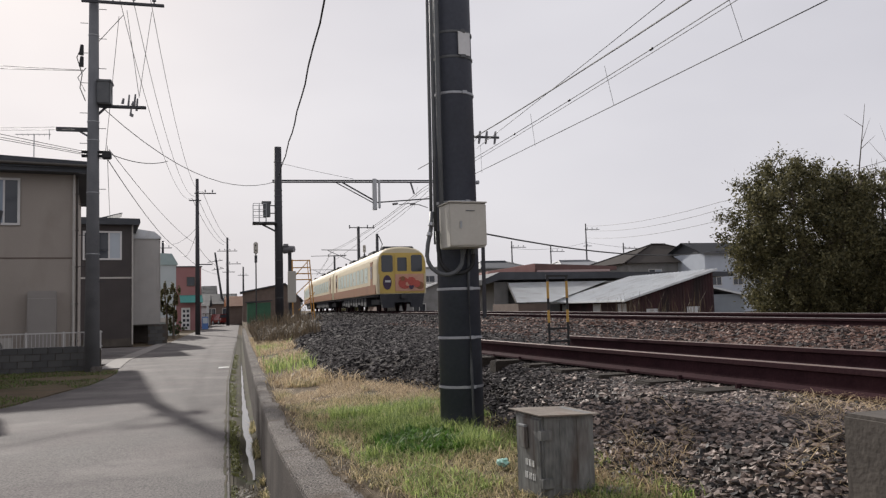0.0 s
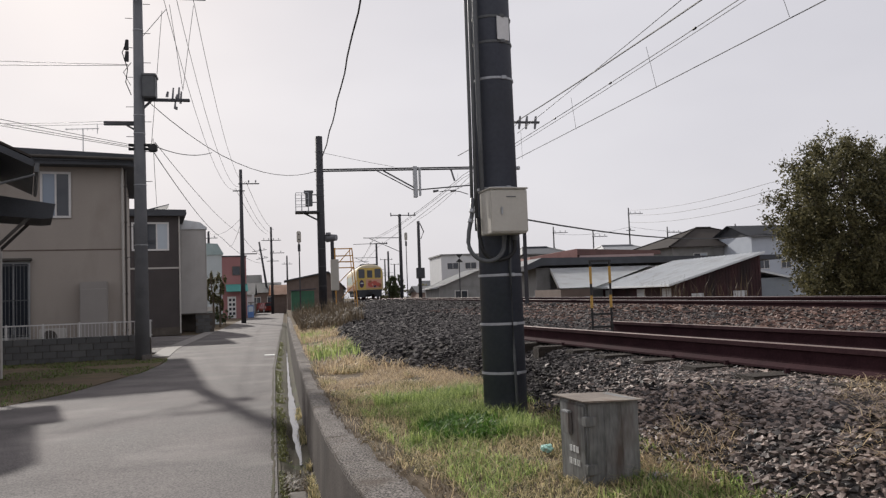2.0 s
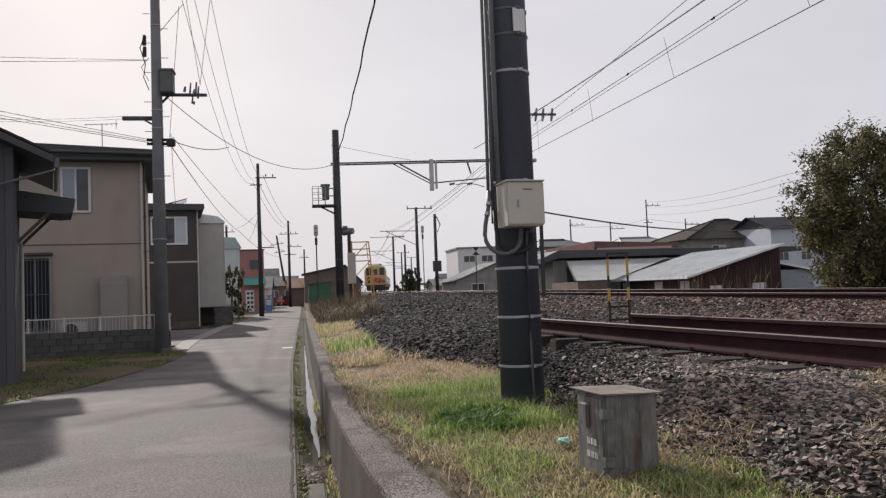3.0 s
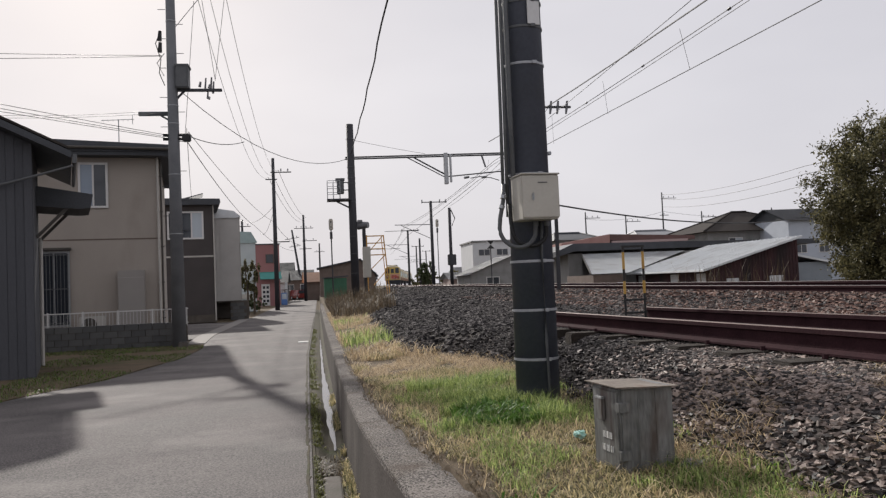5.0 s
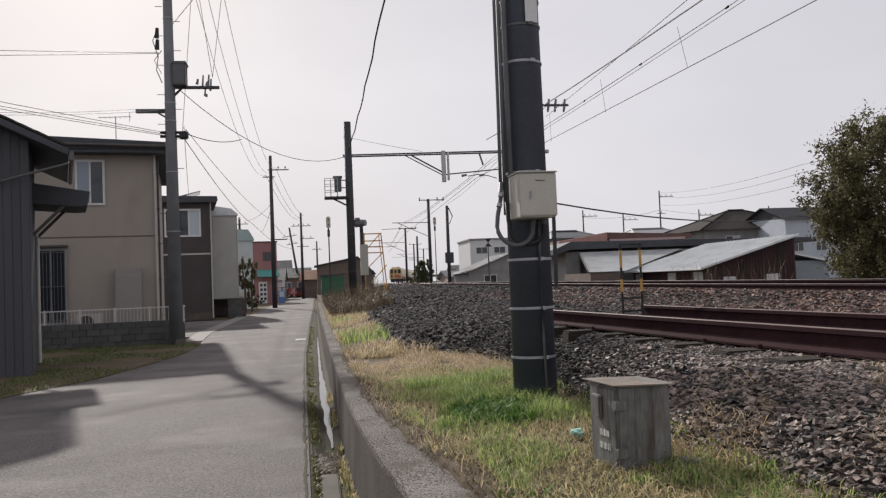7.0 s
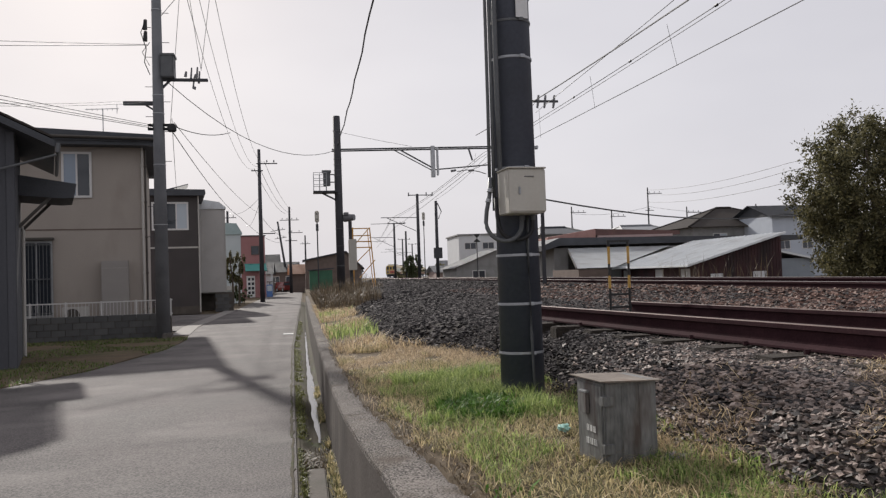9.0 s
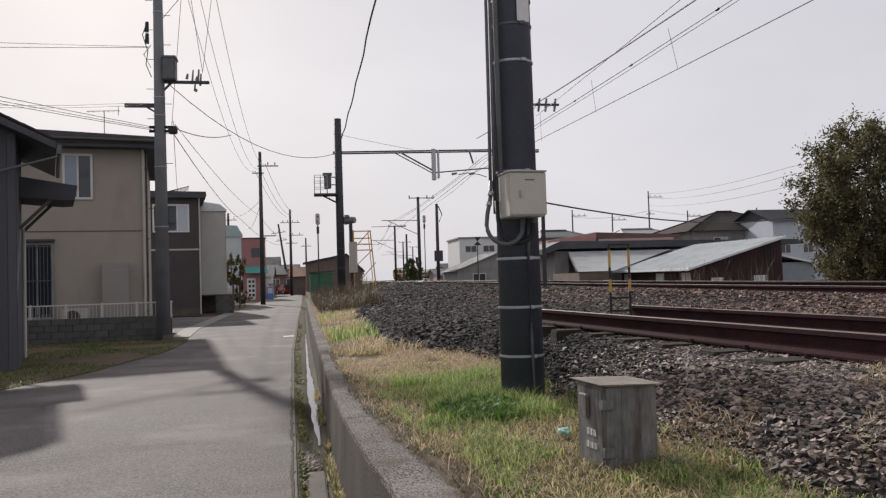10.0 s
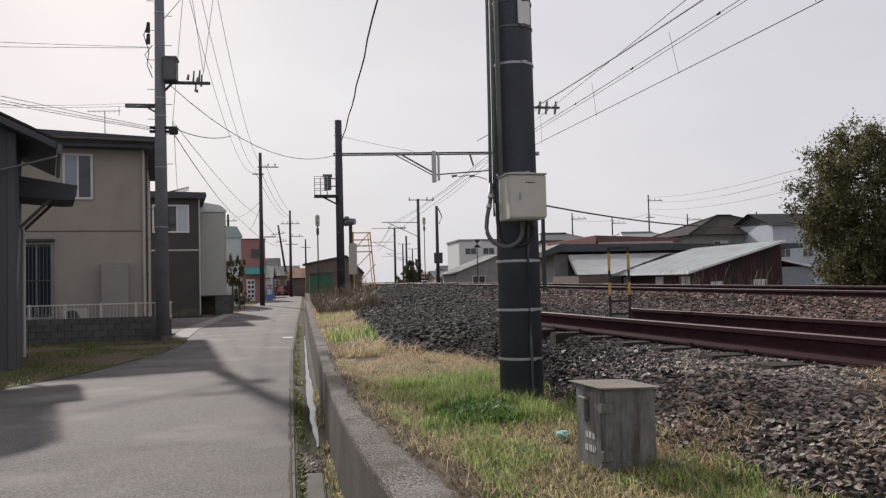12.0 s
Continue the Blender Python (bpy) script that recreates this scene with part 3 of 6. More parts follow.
    p = np.array([(x, y, land(x, y)) for x, y in ((road_right(y) + 0.02 + abs(rng.normal()) * 0.055, y) for y in ys)])
    blades("gutter_weeds", p, (0.012, 0.045), (0.006, 0.016), (0.3, 1.4), GUTTER_GREEN, "small olive weeds and moss in the gutter", "weeds", seed=9)
    p = np.array([(x, y, land(x, y)) for x, y in ((wall_left(y) - 0.035 - abs(rng.normal()) * 0.03, y) for y in rng.uniform(3.5, 13, 3600)) if patchy(3, y, 1.1, -0.2 if y < 8 else 0.1)])
    blades("gutter_weeds", p, (0.03, 0.10), (0.005, 0.012), (0.2, 1.2), TURF, "green weeds at the foot of the wall", "weeds", seed=10)
    p = np.array([(x, y, land(x, y)) for x, y in zip(rng.uniform(-0.05, 0.2, 900), rng.normal(7.25, 0.25, 900))])
    blades("gutter_litter", p, (0.015, 0.06), (0.004, 0.012), (0.6, 2.4), SCRUB, "dead brown leaves and stalks caught in the gutter", "litter", seed=21)
    # verge of the houses
    p = np.array([(x, y, 0.0) for x, y in zip(rng.uniform(-9, -3.3, 26000), rng.uniform(13, 25, 26000)) if x < road_left(y) + 0.05 and patchy(x, y, 0.45, -0.05 - 0.25 * (y > 19)) and not (x < -5.9 and y < 19.5)])
    half = len(p) * 2 // 3
    blades("verge_grass", p[:half], (0.02, 0.09), (0.008, 0.018), (0.3, 1.4), VERGE_GREEN, "olive green grass tufts on the verge", seed=11)
    blades("verge_grass", p[half:], (0.02, 0.08), (0.006, 0.014), (0.3, 1.4), GRASS_DARK, "dark green grass tufts on the verge", seed=16)


# ---- tracks ----
RAIL_FORM = [(-0.064, 0), (0.064, 0), (0.064, 0.014), (0.010, 0.034), (0.010, 0.112), (0.034, 0.122), (0.034, 0.150), (-0.034, 0.150), (-0.034, 0.122), (-0.010, 0.112), (-0.010, 0.034), (-0.064, 0.014)]


def sweep(bm, form, path):
    """A closed form in x and z, carried along the points of a path."""
    rows = []
    for i, p in enumerate(path):
        d = Vector(path[min(i + 1, len(path) - 1)]) - Vector(path[max(i - 1, 0)])
        side = Vector((d.y, -d.x, 0)).normalized()
        rows.append([bm.verts.new(Vector(p) + side * a + Vector((0, 0, b))) for a, b in form])
    n = len(form)
    for r, s in zip(rows, rows[1:]):
        for i in range(n):
            bm.faces.new((r[i], r[(i + 1) % n], s[(i + 1) % n], s[i]))
    bm.faces.new(rows[0][::-1]), bm.faces.new(rows[-1])
    bmesh.ops.recalc_face_normals(bm, faces=bm.faces[:])


def lay_track(label, centre, top, ys, head, cant, sleeper_from, sleeper_to, ends=(-0.78, 0.86), sink=0.0):
    root = thing("railway_track", pose(0, 0, 0), label, "railway track", kind="structure")
    for side, up in ((-0.567, 0.0), (0.567, cant)):
        bm, cap = B(), B()
        path = [(centre(y) + side, y, top(y) + up - 0.15) for y in ys]
        sweep(bm, RAIL_FORM, path)
        rail = part("rail", bm, RAIL, root)
        sweep(cap, [(-0.027, 0.150), (0.027, 0.150), (0.022, 0.153), (-0.022, 0.153)], path)
        part("rail_head", cap, head, rail, "worn bright running surface")
    bm = B()
    box(bm, (ends[0], -0.1, -0.13), (ends[1], 0.1, 0.0), 0.012)
    me = mesh_of("sleeper", bm, SLEEPER)
    fb = B()
    for s in (-1, 1):
        for o in (-0.085, 0.085):
            rod(fb, (s * 0.567 + o, -0.04, 0), (s * 0.567 + o, -0.04, 0.03), 0.018, n=6)
    fe = mesh_of("rail_spike", fb, RAIL)
    y = sleeper_from
    while y < sleeper_to:
        s = new("sleeper", me)
        s.parent = root
        s.location = (centre(y) + (random.uniform(-0.16, 0.16) if sink else 0), y, top(y) - 0.152 - sink * random.uniform(0.3, 1.4))
        s.rotation_euler = (0, -math.atan2(cant, 1.13), random.uniform(-0.012, 0.012))
        if y < 14:
            k = new("rail_spike", fe)
            k.parent = s
        y += 0.62


def siding_x(y):
    return 3.446 - 0.10 * (y - 5.6)


def build_tracks():
    lay_track("rusty disused siding that ends in the ballast", siding_x, lambda y: 1.22, np.linspace(-8, 8.5, 15), RAIL_DULL, 0.0, -2.0, 8.4, (-0.92, 1.0), 0.008)
    lay_track("main railway track with bright worn rails", track_x, track_z, [*np.arange(-20, 90, 4.0), *np.arange(90, 430, 6.0)], RAIL_TOP, 0.03, -4.0, 64)


build_ground()
build_road()
build_wall()
build_tracks()
build_ballast()
build_grass()


# ---- paint and cladding of the buildings ----
PLASTER = surface("beige_plaster", (0.31, 0.275, 0.245), (0.385, 0.345, 0.305), 0.9, 0.8, 45, 0.25, stain=(0.2, 0.17, 0.14), stain_scale=0.9, stain_amount=0.4, stretch=(1, 1, 0.5))
# dark boards and brown siding: the lift of lens flare is in their colour
DARK_BOARD = surface("dark_boards_with_flare", (0.042, 0.044, 0.051), (0.085, 0.087, 0.098), 0.8, 2, 40, 0.3, per_piece=0.35, stretch=(1, 1, 0.2))
BROWN_SIDING = surface("brown_siding", (0.050, 0.043, 0.043), (0.088, 0.077, 0.075), 0.7, 1, 40, 0.15)
CREAM_SIDING = surface("cream_siding", (0.46, 0.44, 0.42), (0.56, 0.54, 0.51), 0.75, 1, 40, 0.1, stain=(0.38, 0.36, 0.33), stain_amount=0.35)
PALE_SIDING = surface("pale_siding", (0.40, 0.45, 0.46), (0.52, 0.56, 0.57), 0.75, 1, 40, 0.1)
PINK_WALL = surface("pink_wall", (0.27, 0.125, 0.125), (0.34, 0.17, 0.165), 0.85, 1, 40, 0.1)
TEAL = surface("teal_sheet", (0.05, 0.22, 0.20), (0.09, 0.30, 0.27), 0.5, 2, 40, 0.1)
ROOF_DARK = surface("dark_roof", (0.032, 0.035, 0.041), (0.072, 0.077, 0.088), 0.6, 2, 30, 0.3)
TILE = surface("roof_tile", (0.022, 0.019, 0.018), (0.055, 0.048, 0.044), 0.85, 3, 30, 0.3, spec=0.1, per_piece=0.3)
TILE_GREY = surface("grey_roof_tile", (0.16, 0.165, 0.175), (0.28, 0.285, 0.30), 0.55, 3, 30, 0.3)
TIN = surface("pale_tin_roof", (0.55, 0.57, 0.58), (0.72, 0.74, 0.75), 0.5, 1.5, 30, 0.15, metal=0.15, stain=(0.36, 0.34, 0.32), stain_scale=1.0, stain_amount=0.5)
RUST_WALL = surface("rusty_tin_wall", (0.020, 0.012, 0.014), (0.075, 0.029, 0.032), 0.8, 1.4, 20, 0.3, stain=(0.02, 0.017, 0.017), stain_scale=0.9, stain_amount=0.8, stretch=(1, 1, 0.3))
GREY_WALL = surface("grey_wall", (0.20, 0.20, 0.20), (0.30, 0.30, 0.295), 0.85, 1, 30, 0.15, stain=(0.13, 0.13, 0.12))
WHITE_WALL = surface("white_wall", (0.52, 0.53, 0.54), (0.62, 0.63, 0.64), 0.8, 1, 30, 0.1)
PINK_ROOF = surface("faded_red_sheet", (0.30, 0.15, 0.13), (0.45, 0.27, 0.24), 0.6, 2, 30, 0.1)
ORANGE_ROOF = surface("faded_orange_roof", (0.42, 0.25, 0.17), (0.58, 0.38, 0.28), 0.6, 2, 30, 0.15)
BROWN_WALL = surface("brown_board_wall", (0.10, 0.075, 0.062), (0.19, 0.145, 0.125), 0.85, 2, 30, 0.2)
GREEN_SHEET = surface("green_sheet_wall", (0.03, 0.10, 0.06), (0.06, 0.17, 0.10), 0.6, 2, 30, 0.15)
FRAME_WHITE = surface("white_frame", (0.55, 0.54, 0.53), (0.66, 0.65, 0.64), 0.5, 4, 40, 0.05)
FRAME_DARK = surface("bronze_frame", (0.05, 0.045, 0.04), (0.09, 0.08, 0.07), 0.5, 4, 40, 0.05)
PIPE = surface("pale_pipe", (0.40, 0.38, 0.35), (0.5, 0.48, 0.45), 0.55, 4, 40, 0.05)
GLASS_DARK = pane_material("dark_pane", (0.03, 0.035, 0.045))
GLASS_BLUE = pane_material("curtained_pane", (0.22, 0.27, 0.34), 0.12)
GLASS_PALE = pane_material("frosted_pane", (0.42, 0.47, 0.52), 0.2)
BLUE_PLASTIC = surface("blue_plastic", (0.06, 0.13, 0.33), (0.10, 0.19, 0.42), 0.45, 4, 40, 0.05)
CAR_RED = surface("dark_red_car_paint", (0.12, 0.015, 0.015), (0.17, 0.025, 0.022), 0.25, 4, 40, 0.0)
MINT_BAG = surface("mint_plastic", (0.25, 0.50, 0.42), (0.42, 0.66, 0.58), 0.4, 8, 40, 0.2)


def window(parent, u, z, w, h, panes, frame_mat=FRAME_WHITE, bar=0.07, proud=0.05):
    """A sliding window on the face y = 0 of a house, its sill at z; panes: one material a leaf."""
    bm = B()
    rings = []
    for d, y in ((0, 0.02), (0, -proud), (bar, -proud), (bar, 0.02)):
        rings.append([bm.verts.new(p) for p in ((u + d, y, z + d), (u + w - d, y, z + d), (u + w - d, y, z + h - d), (u + d, y, z + h - d))])
    for a, b in zip(rings, rings[1:] + rings[:1]):
        for i in range(4):
            bm.faces.new((a[i], a[(i + 1) % 4], b[(i + 1) % 4], b[i]))
    bmesh.ops.recalc_face_normals(bm, faces=bm.faces[:])
    win = part("window", bm, frame_mat, parent, "sliding window with a slim frame")
    n = len(panes)
    for i in range(1, n):
        x = u + w * i / n
        bm = B()
        box(bm, (x - bar * 0.4, -proud * 0.8, z + bar), (x + bar * 0.4, 0.0, z + h - bar), 0.004)
        part("mullion", bm, frame_mat, win)
    for i, m in enumerate(panes):
        bm = B()
        d = 0.006 * (i % 2)
        box(bm, (u + bar + (w - 2 * bar) * i / n, -0.022 - d, z + bar), (u + bar + (w - 2 * bar) * (i + 1) / n, -0.012 - d, z + h - bar))
        part("pane", bm, m, win)
    return win


def downpipe(parent, x, y, z0, z1, mat=PIPE, r=0.035):
    bm = B()
    rod(bm, (x, y, z0), (x, y, z1), r, n=8)
    for z in np.arange(z0 + 0.6, z1, 1.2):
        box(bm, (x - r * 1.4, y - r * 1.2, z), (x + r * 1.4, y + r * 1.8, z + 0.04))
    part("downpipe", bm, mat, parent)


def hull(bm, lo, hi, t=0.14):
    """Four walls with thickness, open above and below."""
    (x0, y0, z0), (x1, y1, z1) = lo, hi
    rings = []
    for d, z in ((0, z0), (0, z1), (t, z1), (t, z0)):
        rings.append([bm.verts.new(p) for p in ((x0 + d, y0 + d, z), (x1 - d, y0 + d, z), (x1 - d, y1 - d, z), (x0 + d, y1 - d, z))])
    made = []
    for a, b in zip(rings, rings[1:] + rings[:1]):
        for i in range(4):
            j = (i + 1) % 4
            made.append(bm.faces.new((a[i], a[j], b[j], b[i])))
    bmesh.ops.recalc_face_normals(bm, faces=made)
    return bm


def ribbed(bm, u0, u1, z0, z1, pitch=0.16, depth=0.018):
    """Upright ribs on a wall face."""
    u = u0
    while u < u1 - pitch * 0.4:
        box(bm, (u, -depth, z0), (u + pitch * 0.45, 0.004, z1))
        u += pitch
    return bm


# ---- houses along the lane ----
def beige_house():
    t = thing("house", pose(-5.15, 27.3, 0, 0, 0, 9), "beige plastered two-storey house with a dark flat roof", "house")
    bm = B()
    hull(bm, (-5.6, 0, 0), (0, 7.5, 6.2))
    wall = part("wall", bm, PLASTER, t)
    bm = B()
    box(bm, (-5.62, -0.012, 3.475), (0.012, 0.002, 3.515), 0.004)
    part("band", bm, BROWN_WALL, wall, "thin dark joint between storeys")
    bm = B()
    box(bm, (-6.0, -0.55, 6.2), (0.42, 8.0, 6.32))
    roof = part("roof", bm, ROOF_DARK, t, "dark metal roof with deep eaves")
    bm = B()
    prism(bm, [(-6.05, 6.32), (0.46, 6.32), (0.47, 6.48), (0.40, 6.56), (-6.0, 6.80), (-6.05, 6.6)], -0.6, 8.05)
    part("fascia", bm, ROOF_DARK, roof)
    bm = B()
    tube(bm, [(-6.0, -0.66, 6.46), (-2, -0.66, 6.43), (0.45, -0.66, 6.40)], 0.05, 8)
    part("gutter_pipe", bm, FRAME_DARK, roof)
    window(t, -2.48, 4.53, 0.9, 1.5, (GLASS_BLUE, GLASS_DARK))
    w = window(t, -3.72, 0.69, 0.94, 2.45, (GLASS_DARK, GLASS_DARK), STEEL)
    bm = B()
    for k in range(9):
        rod(bm, (-3.67 + k * 0.105, -0.11, 0.75), (-3.67 + k * 0.105, -0.11, 3.05), 0.011, n=6)
    for z in (0.8, 1.9, 3.0):
        box(bm, (-3.70, -0.125, z), (-2.80, -0.095, z + 0.03))
    part("bars", bm, CONDUIT, w, "upright grey window bars")
    bm = B()
    box(bm, (-3.8, -0.22, 3.16), (-2.72, 0.0, 3.24), 0.01)
    part("hood", bm, FRAME_DARK, w)
    downpipe(t, -0.04, -0.06, 0.2, 6.2)
    downpipe(t, 0.05, 0.3, 0.2, 6.2, FRAME_DARK)
    bm = B()
    box(bm, (-3.15, -0.16, 5.72), (-2.95, 0.0, 5.9), 0.01)
    part("vent_hood", bm, PIPE, t)
    tank = thing("heater_cabinet", pose(-5.98, 26.75, 0.0, 0, 0, 9), "tall grey-beige water heater cabinet by a house wall", "heater")
    bm = B()
    box(bm, (-0.42, -0.02, 0.1), (0.4, 0.42, 2.44), 0.02)
    body = part("body", bm, surface("heater_paint", (0.27, 0.25, 0.235), (0.32, 0.30, 0.28), 0.6, 2, 40, 0.05), tank)
    for z in (0.55, 2.2):
        bm = B()
        box(bm, (-0.40, -0.024, z), (0.38, -0.018, z + 0.006))
        part("panel_seam", bm, PIPE, body)
    for x in (-0.36, 0.3):
        for y in (0.02, 0.32):
            bm = B()
            box(bm, (x, y, -0.02), (x + 0.06, y + 0.06, 0.1))
            part("leg", bm, STEEL_DARK, tank)
    ac = thing("outdoor_unit", pose(-7.1, 26.3, 0.0, 0, 0, 9), "small air conditioner outdoor unit behind a fence", "air conditioner")
    bm = B()
    box(bm, (-0.38, 0, 0.45), (0.38, 0.28, 1.0), 0.02)
    part("body", bm, PIPE, ac)
    bm = B()
    bmesh.ops.create_cone(bm, cap_ends=True, segments=20, radius1=0.22, radius2=0.22, depth=0.02, matrix=pose(-0.08, -0.008, 0.73, 90, 0, 0))
    part("fan_grille", bm, FRAME_DARK, ac)
    bm = B()
    box(bm, (-0.36, 0.02, 0), (0.36, 0.26, 0.45), 0.01)
    part("stand", bm, BLOCK, ac)
    antenna(t, -1.28, 1.0, 6.6, 1.1, 0)


def antenna(t, x, y, z, h, turn):
    bm = B()
    rod(bm, (x, y, z - 0.1), (x, y, z + h), 0.018, n=6)
    c, s = math.cos(turn), math.sin(turn)
    rod(bm, (x - 0.55 * c, y - 0.55 * s, z + h - 0.05), (x + 0.5 * c, y + 0.5 * s, z + h + 0.02), 0.012, n=5)
    for k in range(7):
        u = -0.5 + k * 0.16
        rod(bm, (x + u * c, y + u * s - 0.16, z + h - 0.03 + u * 0.05), (x + u * c, y + u * s + 0.16, z + h - 0.03 + u * 0.05), 0.008, n=4)
    rod(bm, (x + 0.45 * c, y, z + h - 0.16), (x + 0.45 * c, y, z + h + 0.18), 0.010, n=4)
    part("antenna", bm, STEEL, t, "roof television antenna")


def garden_fence():
    t = thing("garden_wall", pose(0, 0, 0), "low grey block wall with a white railing on top", "fence")
    bm = B()
    box(bm, (-9.2, 24.93, -0.05), (-3.98, 25.05, 0.66))
    core = part("mortar", bm, CONCRETE_DARK, t)
    bm = B()
    box(bm, (-0.192, -0.075, -0.092), (0.192, 0.075, 0.092), 0.008)
    me = mesh_of("block", bm, BLOCK)
    for row in range(4):
        for k in range(14):
            x = -9.0 + k * 0.4 + (0.2 if row % 2 else 0)
            if x < -4.1:
                b = new("block", me)
                b.parent = t
                b.location = (x, 24.985, 0.06 + row * 0.195)
    for z in (0.72, 1.14):
        bm = B()
        box(bm, (-9.2, 24.97, z - 0.018), (-3.95, 25.01, z + 0.018), 0.004)
        part("rail", bm, FRAME_WHITE, t)
    bm = B()
    box(bm, (-0.0045, -0.0045, 0.72), (0.0045, 0.0045, 1.13))
    me = mesh_of("baluster", bm, FRAME_WHITE)
    for k in range(52):
        b = new("baluster", me)
        b.parent = t
        b.location = (-9.15 + k * 0.1, 24.99, 0)
    bm = B()
    box(bm, (-0.022, -0.022, 0.6), (0.022, 0.022, 1.18), 0.004)
    me = mesh_of("post", bm, FRAME_WHITE)
    for x in (-9.0, -8.0, -7.0, -6.0, -5.0, -4.0):
        b = new("post", me)
        b.parent = t
        b.location = (x, 24.99, 0)
    stake = thing("wooden_stake", pose(-4.35, 24.6, 0.0), "thin reddish wooden stake against a block wall", "stake")
    bm = B()
    beam(bm, (0, 0, -0.02), (0.06, 0.28, 1.9), 0.045, 0.045)
    part("shaft", bm, surface("red_wood", (0.28, 0.13, 0.09), (0.42, 0.22, 0.16), 0.8, 4, 40, 0.1), stake)


def dark_house():
    t = thing("house", pose(-5.68, 17.0, 0, 0, 0, 16.6), "old dark-boarded house with a tiled gable roof", "house")
    gable = [(-7.0, 0), (0, 0), (0, 4.8), (-3.5, 6.42), (-7.0, 4.8)]
    bm = B()
    prism(bm, gable, 0, 0.12)
    prism(bm, gable, 3.28, 3.4)
    box(bm, (-0.12, 0.12, 0), (0, 3.28, 4.8))
    box(bm, (-7.0, 0.12, 0), (-6.88, 3.28, 4.8))
    part("wall", bm, DARK_BOARD, t)
    for k in range(44):
        u = -0.085 - k * 0.158
        bm = B()
        box(bm, (u - 0.076, -0.022, 0.02), (u + 0.076, 0.002, 4.76 + min(-u, 7 + u) * 0.46), 0.003)
        part("board", bm, DARK_BOARD, t)
    for s in (1, -1):
        bm = B()
        x_out = 0.73 if s == 1 else -7.73
        prism(bm, [(-3.5, 6.45), (x_out, 4.46), (x_out, 4.60), (-3.5, 6.60)], -0.45, 3.9)
        slope = part("roof", bm, ROOF_DARK, t, "dark tiled roof slope")
        if s == 1:
            bm = B()
            prism(bm, [(0, 0), (0.27, -0.127), (0.27, -0.08), (0.13, -0.01), (0, 0.055)], -0.125, 0.125)
            me = mesh_of("tile", bm, TILE)
            for i in range(15):
                for j in range(16):
                    b = new("tile", me)
                    b.parent, b.location = slope, (-3.3 + i * 0.265, -0.32 + j * 0.268, 6.53 - i * 0.1253)
    bm = B()
    rod(bm, (0.79, -0.5, 4.5), (0.79, 3.9, 4.46), 0.045, n=8)
    box(bm, (0.74, -0.53, 4.34), (0.82, -0.45, 4.5), 0.01)
    part("gutter_pipe", bm, CONDUIT, t)
    bm = B()
    tube(bm, [(0.75, -0.46, 4.30), (0.55, -0.42, 4.24), (-0.4, -0.12, 3.98), (-2.2, -0.07, 3.55)], 0.026, 8)
    part("downpipe", bm, CONDUIT, t)
    bm = B()
    rod(bm, (0.04, 3.3, 0.0), (0.04, 3.3, 3.1), 0.045, n=8)
    part("corner_pipe", bm, PIPE, t)
    bm = B()
    prism(bm, [(0, 4.16), (1.18, 3.98), (1.12, 3.66), (0.9, 3.64), (0, 3.70)], 1.7, 3.4)
    hood = part("canopy", bm, ROOF_DARK, t, "small dark canopy roof on a side wall")
    for y in (1.8, 3.3):
        bm = B()
        beam(bm, (0.0, y, 3.0), (0.7, y, 3.74), 0.07, 0.07)
        part("bracket", bm, FRAME_DARK, hood)


def brown_house():
    t = thing("house", pose(-5.4, 43.4, 0, 0, 0, 9), "dark brown corrugated two-storey house with a flat roof", "house")
    bm = B()
    hull(bm, (-6.5, 0, 0), (0, 6.5, 6.3))
    wall = part("wall", bm, BROWN_SIDING, t)
    bm = B()
    ribbed(bm, -6.4, 0, 0.45, 3.5)
    ribbed(bm, -6.4, 0, 3.62, 6.3)
    part("siding_ribs", bm, BROWN_SIDING, wall)
    bm = B()
    box(bm, (-6.5, -0.03, 3.51), (0.02, 0.002, 3.60), 0.005)
    part("band", bm, PIPE, wall, "pale joint between storeys")
    bm = B()
    box(bm, (-6.6, -0.06, 0), (0.04, 0.0, 0.42), 0.01)
    part("plinth", bm, CONCRETE_DARK, wall)
    bm = B()
    prism(bm, [(-6.8, 6.3), (0.3, 6.3), (0.36, 6.42), (0.33, 6.62), (-6.8, 6.70)], -0.4, 6.9)
    roof = part("roof", bm, ROOF_DARK, t, "dark flat roof edge")
    window(t, -2.38, 4.48, 1.85, 1.5, (GLASS_DARK, GLASS_DARK, GLASS_PALE), bar=0.09)
    downpipe(t, -0.02, -0.07, 0.1, 6.3)
    bm = B()
    prism(bm, [(-1.6, 6.66), (-0.5, 6.98), (-0.5, 7.02), (-1.6, 6.72)], 0.4, 2.2)
    part("roof_panel", bm, GLASS_DARK, roof, "tilted dark solar panel")


